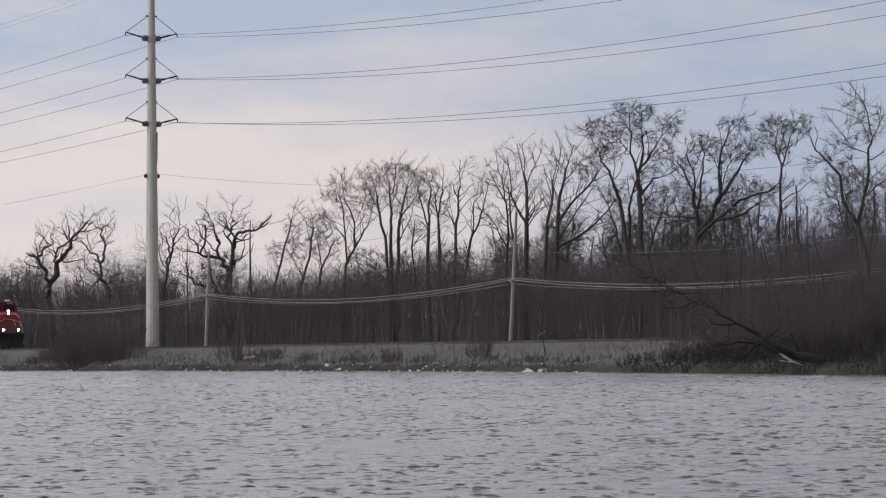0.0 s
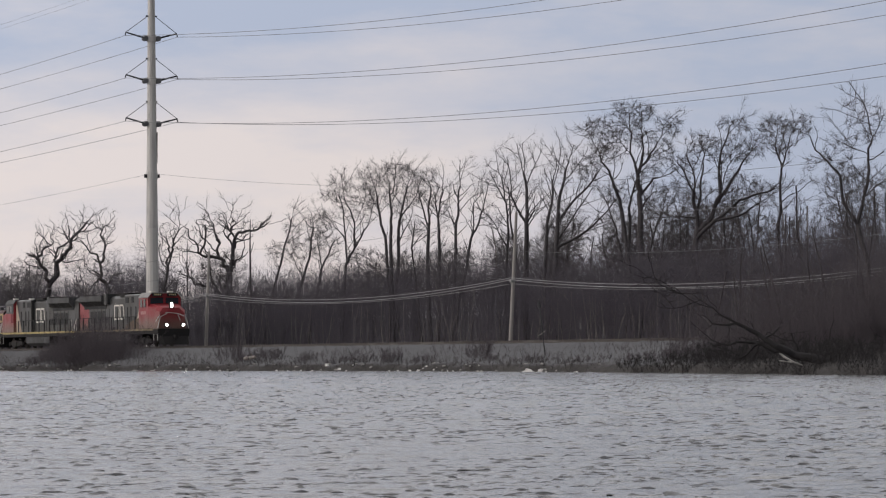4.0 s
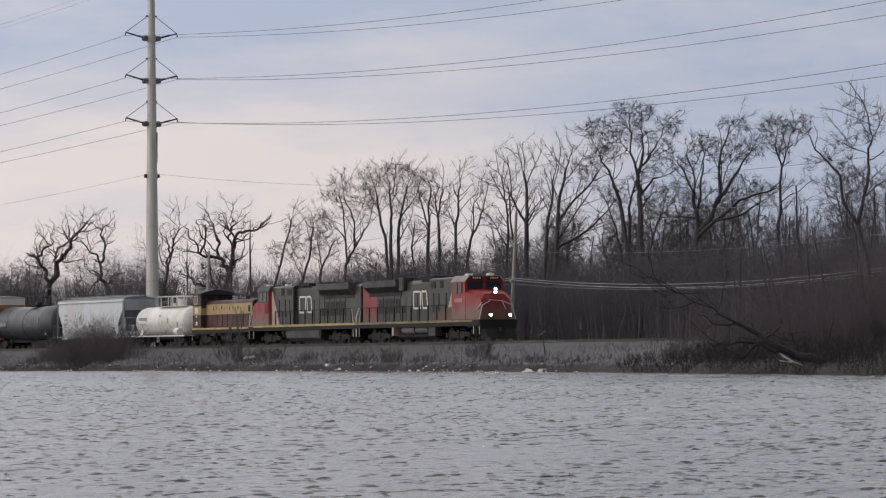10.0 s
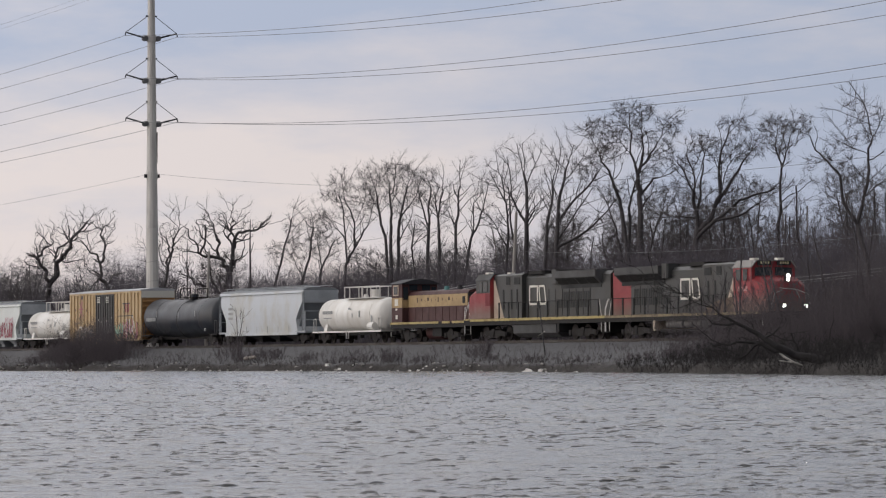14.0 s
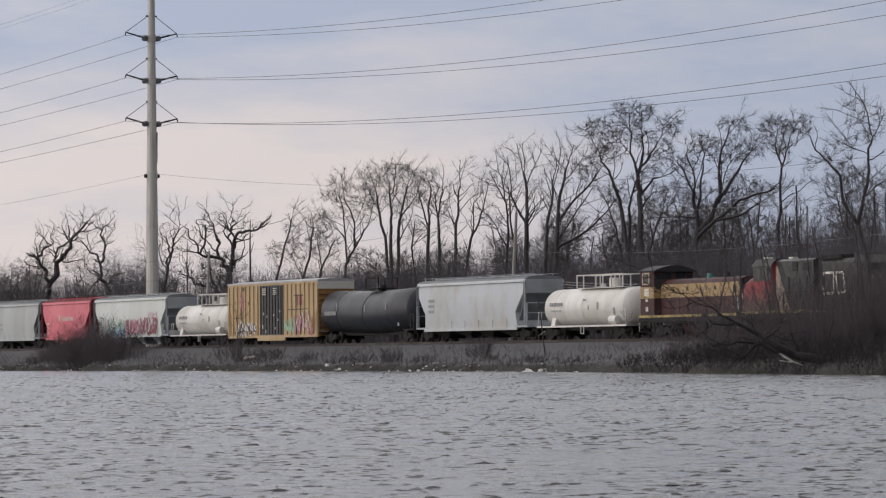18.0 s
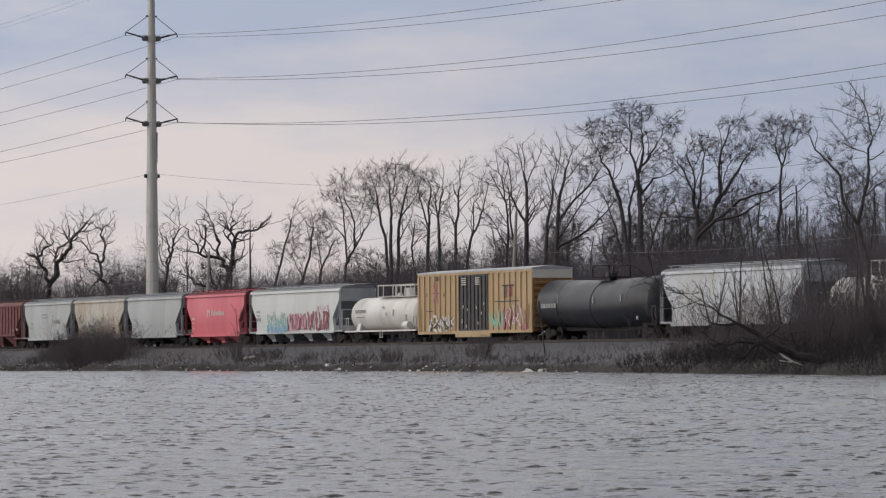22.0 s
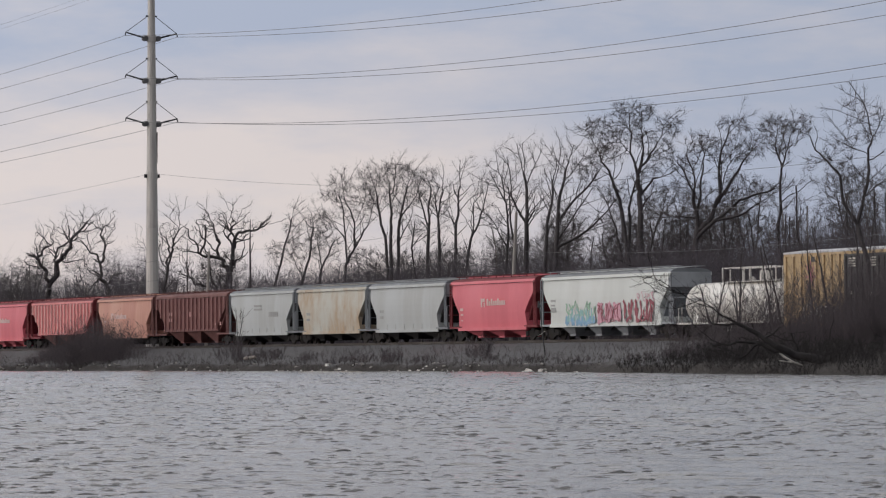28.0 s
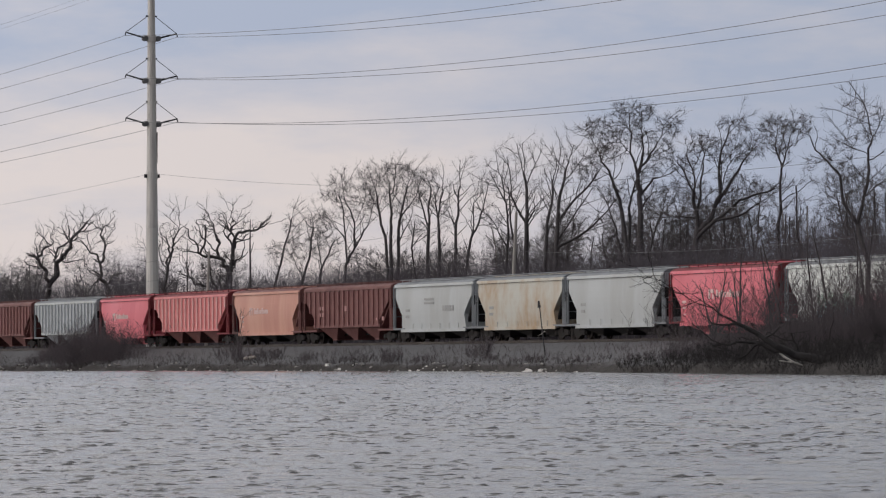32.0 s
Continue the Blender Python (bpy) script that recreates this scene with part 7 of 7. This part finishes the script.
        nb = part("number_board", Geo().box(9.3, 9.5, min(s * 0.25, s * 1.15), max(s * 0.25, s * 1.15), 4.46, 4.74), M_GRILL, ob)
        g = Geo()
        for k in range(4):
            y = s * 0.7 - 0.26 + k * 0.17
            g.box(9.5, 9.51, y - 0.055, y + 0.055, 4.53, 4.67)
        part("board_marks", g, M_BOARDMARK, nb)
        part("roof_box", Geo().box(7.9 if s < 0 else 8.6, 8.4 if s < 0 else 9.1, s * 0.7 - 0.2, s * 0.7 + 0.2, 4.78, 4.93), M_LETTER, ob)
        dl = part("ditch_light", Geo().rod((11.75, s * 0.78, 1.88), (12.0, s * 0.78, 1.88), 0.2, n=12), M_UNDER, ob)
        if not turned:
            part("lens", Geo().rod((12.0, s * 0.78, 1.88), (12.02, s * 0.78, 1.88), 0.125, n=12), M_LAMP, dl)
        # steps and rails
        g = Geo().path([(10.5, s * 1.45, 0.5), (10.5, s * 1.45, 1.6), (10.7, s * 1.45, 2.0), (11.4, s * 1.2, 2.8)], 0.03)
        g.path([(11.5, s * 1.45, 0.5), (11.5, s * 1.45, 1.6), (11.5, s * 1.2, 2.6), (11.3, s * 0.5, 2.9)], 0.03)
        part("front_handrail", g, M_RAILING, ob, "pale curved handrails by the steps")
        g = Geo().path([(-10.2, s * 1.46, 0.5), (-10.2, s * 1.46, 1.6), (-9.9, s * 1.44, 2.65)], 0.03).path([(-10.85, s * 1.46, 0.5), (-10.85, s * 1.46, 2.0), (-10.85, s * 1.2, 2.7)], 0.03)
        part("rear_handrail", g, M_RAILING, ob)
        for j in range(3):
            part("step", Geo().box(10.5, 11.5, s * 1.3 - 0.16, s * 1.3 + 0.16, 0.45 + j * 0.35, 0.5 + j * 0.35), M_UNDER, ob)
            part("step", Geo().box(-10.85, -10.2, s * 1.3 - 0.16, s * 1.3 + 0.16, 0.45 + j * 0.35, 0.5 + j * 0.35), M_UNDER, ob)
        for k in range(11):
            x = -9.8 + k * 1.55
            part("stanchion", shared("stanchion", lambda: mesh_of("stanchion", Geo().box(-0.055, 0.055, -0.04, 0.04, 1.3, 2.7), M_GRILL)), None, ob, m=pose(x, s * 1.46, 0))
        part("side_handrail", Geo().rod((-9.9, s * 1.46, 2.68), (5.9, s * 1.46, 2.68), 0.025), M_UNDER, ob)
        if not turned:
            for x in (-2.4, 0.1):
                part("air_tank", Geo().rod((x, s * 1.12, 0.9), (x + 2.2, s * 1.12, 0.9), 0.27, n=12), M_TANKDUST, ob, "grey air reservoir")
            part("equipment_box", Geo().box(2.5, 3.7, min(s * 0.8, s * 1.4), max(s * 0.8, s * 1.4), 0.45, 1.1, 0.05), M_GREYTOP, ob)
    head = part("headlight", Geo().box(11.0, 11.16, -0.22, 0.22, 3.4, 3.95, 0.05), M_UNDER, ob)
    if not turned:
        part("lens", Geo().rod((11.16, 0, 3.76), (11.19, 0, 3.76), 0.12, n=12).rod((11.16, 0, 3.54), (11.19, 0, 3.54), 0.12, n=12), M_LAMP, head)
    part("nose_door", Geo().box(11.12, 11.17, -0.35, 0.35, 1.7, 3.1), M_LOCORED, ob)
    g = Geo().path([(11.17, -0.6, 3.0), (11.25, 0.5, 2.9), (11.3, 0.75, 2.3)], 0.03)
    part("nose_grab_iron", g, M_RAILING, ob)
    bars(ob, "cab_mark", M_ROSEMARK, [(7.5 + 0.34 * k, 7.74 + 0.34 * k, 2.85, 3.13) for k in range(4)], -1.55)
    part("pilot", Geo().prism_x([(-1.45, 0.85), (1.45, 0.85), (1.45, 1.55), (-1.45, 1.55)], 11.5, 11.65).loft([[(11.66, -1.4, 0.9), (11.66, 1.4, 0.9), (11.66, 1.4, 0.15), (11.66, -1.4, 0.15)], [(11.9, -1.2, 0.9), (11.9, 1.2, 0.9), (12.2, 1.0, 0.15), (12.2, -1.0, 0.15)]]), M_UNDER, ob, "dark snow plough pilot")
    part("rear_pilot", Geo().box(-11.0, -10.9, -1.45, 1.45, 0.4, 1.5), M_UNDER, ob)
    tank = [(-0.9, 0.2), (0.9, 0.2), (1.3, 0.4), (1.35, 0.58), (-1.35, 0.58), (-1.3, 0.4)] if not turned else [(-0.9, 0.22), (0.9, 0.22), (1.35, 0.5), (1.4, 1.1), (-1.4, 1.1), (-1.35, 0.5)]
    part("fuel_tank", Geo().prism_x(tank, -3.2, 3.6), M_UNDER if not turned else M_GREYTOP, ob)
    part("bell_hanger", Geo().box(-3.9, -3.6, -1.5, 1.5, 0.5, 1.15), M_CREAM if not turned else M_UNDER, ob)
    for s in (-1, 1):
        truck(ob, s * 7.1 + 0.2, 3, 1.9, 0.53)
        coupler(ob, 11.7 if s > 0 else -10.9, s)
    return ob


def switcher(centre):
    ob = car("switcher_locomotive", centre, "small maroon and yellow switcher locomotive with end cab", "locomotive")
    part("frame", Geo().box(-6.8, 6.5, -1.45, 1.45, 1.05, 1.34), M_UNDER, ob)
    for s in (-1, 1):
        g = Geo()
        for x0, x1 in ((-6.8, 1.9), (2.6, 3.9), (4.3, 6.4)):
            g.box(x0, x1, min(s * 1.45, s * 1.48), max(s * 1.45, s * 1.48), 1.34, 1.5)
        part("sill_stripe", g, M_YELLOWLINE, ob, "worn yellow sill stripe")
    part("walkway", Geo().box(-6.8, 6.5, -1.44, 1.44, 1.34, 1.48), M_UNDER, ob)
    part("lower_hood", Geo().box(-4.6, 5.9, -0.95, 0.95, 1.48, 2.62), M_SWMAROON, ob)
    part("upper_hood", Geo().box(-4.6, 5.9, -0.95, 0.95, 2.63, 3.5), M_SWYELLOW, ob, "faded yellow upper hood band")
    part("hood_top", Geo().prism_x([(-0.97, 3.5), (0.97, 3.5), (0.8, 3.72), (0.4, 3.84), (-0.4, 3.84), (-0.8, 3.72)], -4.6, 5.95), M_SWMAROON, ob)
    part("radiator_front", Geo().box(5.9, 6.05, -0.9, 0.9, 1.5, 3.6), M_GRILL, ob)
    for s in (-1, 1):
        for k in range(8):
            x = -4.3 + k * 1.2
            part("hood_door", shared("swdoor", lambda: mesh_of("hood_door", Geo().box(0, 1.08, -0.02, 0.02, 1.6, 2.55), M_SWMAROON)), None, ob, m=pose(x, s * 0.96, 0))
        part("vent", Geo().box(5.1, 5.5, min(s * 0.95, s * 0.98), max(s * 0.95, s * 0.98), 2.8, 3.3), M_GRILL, ob)
    bars(ob, "lettering", M_DIRT, [(-3.0 + 0.62 * k + 0.12 * (k % 3), -2.82 + 0.62 * k + 0.1 * (k % 2), 2.95 + 0.1 * (k % 2), 3.3 - 0.06 * (k % 3)) for k in range(12)], -0.95, "faded unreadable lettering")
    # cab
    part("cab_lower", Geo().box(-6.55, -4.62, -1.45, 1.45, 1.48, 2.6), M_SWMAROON, ob)
    part("cab_belt", Geo().box(-6.55, -4.62, -1.45, 1.45, 2.61, 3.35), M_SWYELLOW, ob, "yellow belt of the cab")
    part("cab_upper", Geo().box(-6.55, -4.62, -1.45, 1.45, 3.36, 4.42), M_SWMAROON, ob)
    arch = [(-1.56, 4.36)] + [(-1.56 + 3.12 * k / 8, 4.42 + 0.36 * math.sin(math.pi * k / 8)) for k in range(9)] + [(1.56, 4.36)]
    part("cab_roof", Geo().prism_x(arch, -6.75, -4.35), M_SWDARK, ob, "dark arched cab roof")
    for s in (-1, 1):
        w = part("side_window", Geo().box(-6.2, -5.2, min(s * 1.45, s * 1.49), max(s * 1.45, s * 1.49), 3.5, 4.3), M_CREAM, ob)
        part("pane", Geo().box(-6.05, -5.35, min(s * 1.49, s * 1.51), max(s * 1.49, s * 1.51), 3.6, 4.2), M_GLASS, w)
        part("front_window", Geo().box(-4.62, -4.58, min(s * 0.98, s * 1.35), max(s * 0.98, s * 1.35), 3.2, 4.15), M_GLASS, ob)
        part("front_window", Geo().box(-4.62, -4.58, min(s * 0.2, s * 0.85), max(s * 0.2, s * 0.85), 3.9, 4.3), M_GLASS, ob)
        for x in (6.4, -6.8):
            part("end_handrail", Geo().path([(x, s * 1.4, 0.4), (x, s * 1.4, 2.0), (x * 0.95, s * 1.2, 2.5)], 0.03), M_RAILING, ob)
        for x in (5.8, -6.8):
            for z in (0.4, 0.8):
                part("step", Geo().box(x, x + 0.7, s * 1.3 - 0.14, s * 1.3 + 0.14, z, z + 0.06), M_UNDER, ob)
    bars(ob, "shield_emblem", M_LETTER, [(-5.95, -5.35, 2.75, 3.25), (-5.8, -5.5, 2.4, 2.55), (-5.8, -5.45, 1.75, 2.05)], -1.46)
    for x in (0.3, 2.6):
        part("stack_cover", Geo().rod((x, 0, 3.8), (x, 0, 4.14), 0.22, 0.18, n=12), M_STACK if x < 1 else M_SWDARK, ob, "turquoise covered exhaust stack")
    part("fuel_tank", Geo().rod((-2.3, 0, 0.72), (0.1, 0, 0.72), 0.55, n=16), M_SWMAROON, ob, "rusty red fuel tank")
    part("battery_box", Geo().box(0.3, 1.9, -1.2, 1.2, 0.4, 1.05), M_UNDER, ob)
    for s in (-1, 1):
        truck(ob, s * 3.9 - 0.2, 2, 2.2, 0.5)
        coupler(ob, s * 6.6, s)
    return ob


def build_train():
    locomotive(-104.6, False, "dirty black and red diesel locomotive leading, headlights lit", True)
    locomotive(-126.2, True, "black and red diesel locomotive running cab backwards", False)
    switcher(-144.2)
    white_tank(-159.5, "cream-white tank car with railed platform behind the switcher")
    ob = hopper("hopper_car", -177.1, 9.1, M_BLUEHOP, M_ENDGREY, "bluish-white covered hopper car with streaked sides", chutes=4)
    bars(ob, "stencil", M_FADE, [(-7.0, -6.0, 2.9, 3.1), (-7.0, -6.0, 2.5, 2.7), (-7.0, -6.1, 2.1, 2.3)] + [(-3 + 2.3 * k, -2.94 + 2.3 * k, 0.95, 1.5) for k in range(5)], -1.6)
    black_tank(-196.3)
    boxcar(-215.0)
    white_tank(-232.0, "cream-white tank car with railed platform beside the boxcar")
    ob = hopper("hopper_car", -248.9, 9.4, M_WHITEHOP, M_ENDGREY, "white covered hopper car with bright graffiti along its side", chutes=4, low=0.95)
    scribble(ob, SPRAY[4], -5.4, -1.2, 1.1, 2.2, -1.6, 20, "white spray-painted fill", 0.2, 11)
    scribble(ob, SPRAY[0], -5.7, -1.1, 1.5, 2.6, -1.612, 21, "green spray-painted outlines", 0.06, 8)
    scribble(ob, SPRAY[1], -5.6, -1.1, 1.0, 1.6, -1.6, 22, "blue spray-painted graffiti", 0.15, 12)
    scribble(ob, SPRAY[5], -5.3, -1.3, 1.2, 2.1, -1.62, 23, "teal spray-painted graffiti", 0.07, 9)
    scribble(ob, SPRAY[2], -0.8, 2.6, 1.05, 2.45, -1.6, 24, "pink spray-painted graffiti", 0.17, 10)
    scribble(ob, SPRAY[3], -0.8, 2.6, 1.1, 2.45, -1.622, 25, "maroon spray-painted outlines", 0.04, 7)
    scribble(ob, SPRAY[4], 2.8, 7.0, 1.05, 2.3, -1.6, 28, "white spray-painted fill", 0.14, 8)
    scribble(ob, SPRAY[3], 2.9, 7.3, 1.1, 2.6, -1.615, 26, "maroon spray-painted graffiti", 0.1, 9)
    scribble(ob, SPRAY[2], 4.8, 7.6, 2.4, 3.1, -1.615, 27, "pink spray-painted loops", 0.03, 4)
    bars(ob, "stencil", M_FADE, [(-7.9, -7.2, 2.6, 2.75), (-7.9, -7.3, 2.3, 2.42), (-7.9, -7.1, 1.9, 2.2)], -1.6)

    def brand(ob, x, z):
        size = 0.82
        spots = [(-2.3, -2.05, -0.4, 0.35), (-1.98, -1.5, 0.05, 0.35), (-1.7, -1.5, -0.4, 0.0)] + [(-1.1 + 0.42 * k, -0.8 + 0.42 * k, -0.28, 0.3 if k in (0, 2, 5) else 0.12) for k in range(9)]
        bars(ob, "brand_mark", M_PINKWHITE, [(x + size * a, x + size * b, z + size * c, z + size * d) for a, b, c, d in spots], -1.6, "faded white unreadable brand mark")
        bars(ob, "stencil", M_PINKWHITE, [(-5.2, -4.7, 2.2, 2.38), (-5.1, -4.7, 1.85, 1.97), (-5.0, -4.7, 1.45, 1.53)], -1.6)

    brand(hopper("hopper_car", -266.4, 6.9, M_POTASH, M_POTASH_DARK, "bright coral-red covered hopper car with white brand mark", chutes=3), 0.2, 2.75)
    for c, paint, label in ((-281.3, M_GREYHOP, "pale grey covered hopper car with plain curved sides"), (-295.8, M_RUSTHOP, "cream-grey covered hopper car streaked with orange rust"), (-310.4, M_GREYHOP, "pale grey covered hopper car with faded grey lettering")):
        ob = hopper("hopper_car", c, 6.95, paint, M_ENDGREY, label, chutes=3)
        bars(ob, "stencil", M_FADE, [(-4.8, -4.1, 2.25, 2.45), (-4.8, -4.2, 1.8, 2.0)] + [(-3.5 + 1.6 * k, -3.45 + 1.6 * k, 0.95, 1.35) for k in range(6)], -1.58)
        if c < -300:
            bars(ob, "lettering", M_FADE, [(1.8 + 0.42 * k, 2.1 + 0.42 * k, 2.25, 2.65) for k in range(5)] + [(-1.4, 0.2, 3.1, 3.25), (-1.4, 0.3, 2.8, 2.95)], -1.6, "faded grey lettering")
    hopper("hopper_car", -326.6, 8.5, M_MAROON, M_MAROON, "dark maroon ribbed hopper car with steep chutes", "ribbed", 3, 1.32)
    bars(TRAIN[-1][0], "stencil", M_ROSEMARK, [(-5.3, -4.9, 2.6, 2.9), (-4.7, -4.3, 2.6, 2.9), (-5.3, -4.9, 2.1, 2.4), (-4.7, -4.3, 2.1, 2.4), (-0.2, 0.2, 2.5, 2.9), (5.9, 6.2, 1.7, 1.9), (7.0, 7.3, 1.7, 2.0)], -1.59)
    brand(hopper("hopper_car", -343.3, 7.2, M_ORANGE, M_MAROON, "sun-faded orange covered hopper car with white brand mark", chutes=3), -1.5, 2.75)
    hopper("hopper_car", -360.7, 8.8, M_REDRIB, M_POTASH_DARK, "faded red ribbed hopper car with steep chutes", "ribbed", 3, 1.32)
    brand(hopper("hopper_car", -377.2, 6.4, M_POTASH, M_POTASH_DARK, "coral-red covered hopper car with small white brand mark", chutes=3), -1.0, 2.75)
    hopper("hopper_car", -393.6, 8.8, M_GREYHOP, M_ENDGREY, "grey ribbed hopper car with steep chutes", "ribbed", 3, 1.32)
    hopper("hopper_car", -412.2, 8.6, M_MAROON, M_MAROON, "dark maroon ribbed hopper car at the end of the string", "ribbed", 3, 1.32)


build_train()
# ---- movement ----
def gone(t):
    """How far the train has come at t seconds; it slows a little all the way."""
    s = t - 16
    return 10.1 * (t - 0.0054323 * s * s - 0.0000157 * s ** 3)


def motions():
    times = [i * 0.5 for i in range(65)]
    for ob, centre, turn in TRAIN:
        walk(ob, [(t, along(centre + gone(t), 0, RAIL, turn)) for t in times])
    # wheels roll without slipping; a turned locomotive's wheels roll the other way in its own space
    beats = [i / FPS for i in range(0, 32 * FPS + 1)]
    angles = [gone(t) for t in beats]
    first = {}
    for w, x, r in WHEELS:
        back = -1 if w.parent.parent in TURNED else 1
        key = (round(x, 3), r, back)
        if key not in first:
            walk(w, [(t, pose(x, 0, r, 0, back * math.degrees(a / r) % 360, 0)) for t, a in zip(beats, angles)])
            first[key] = w.animation_data
        else:
            # same axle place and size: the same turning
            w.rotation_mode = "QUATERNION"
            keys = w.animation_data_create()
            keys.action = first[key].action
            keys.action_slot = first[key].action_slot
    walk(WATER, [(0.0, pose(0, 0, 0)), (32.0, pose(3.0, -8.0, 0))])


TURNED = [ob for ob, _, turn in TRAIN if turn]
motions()
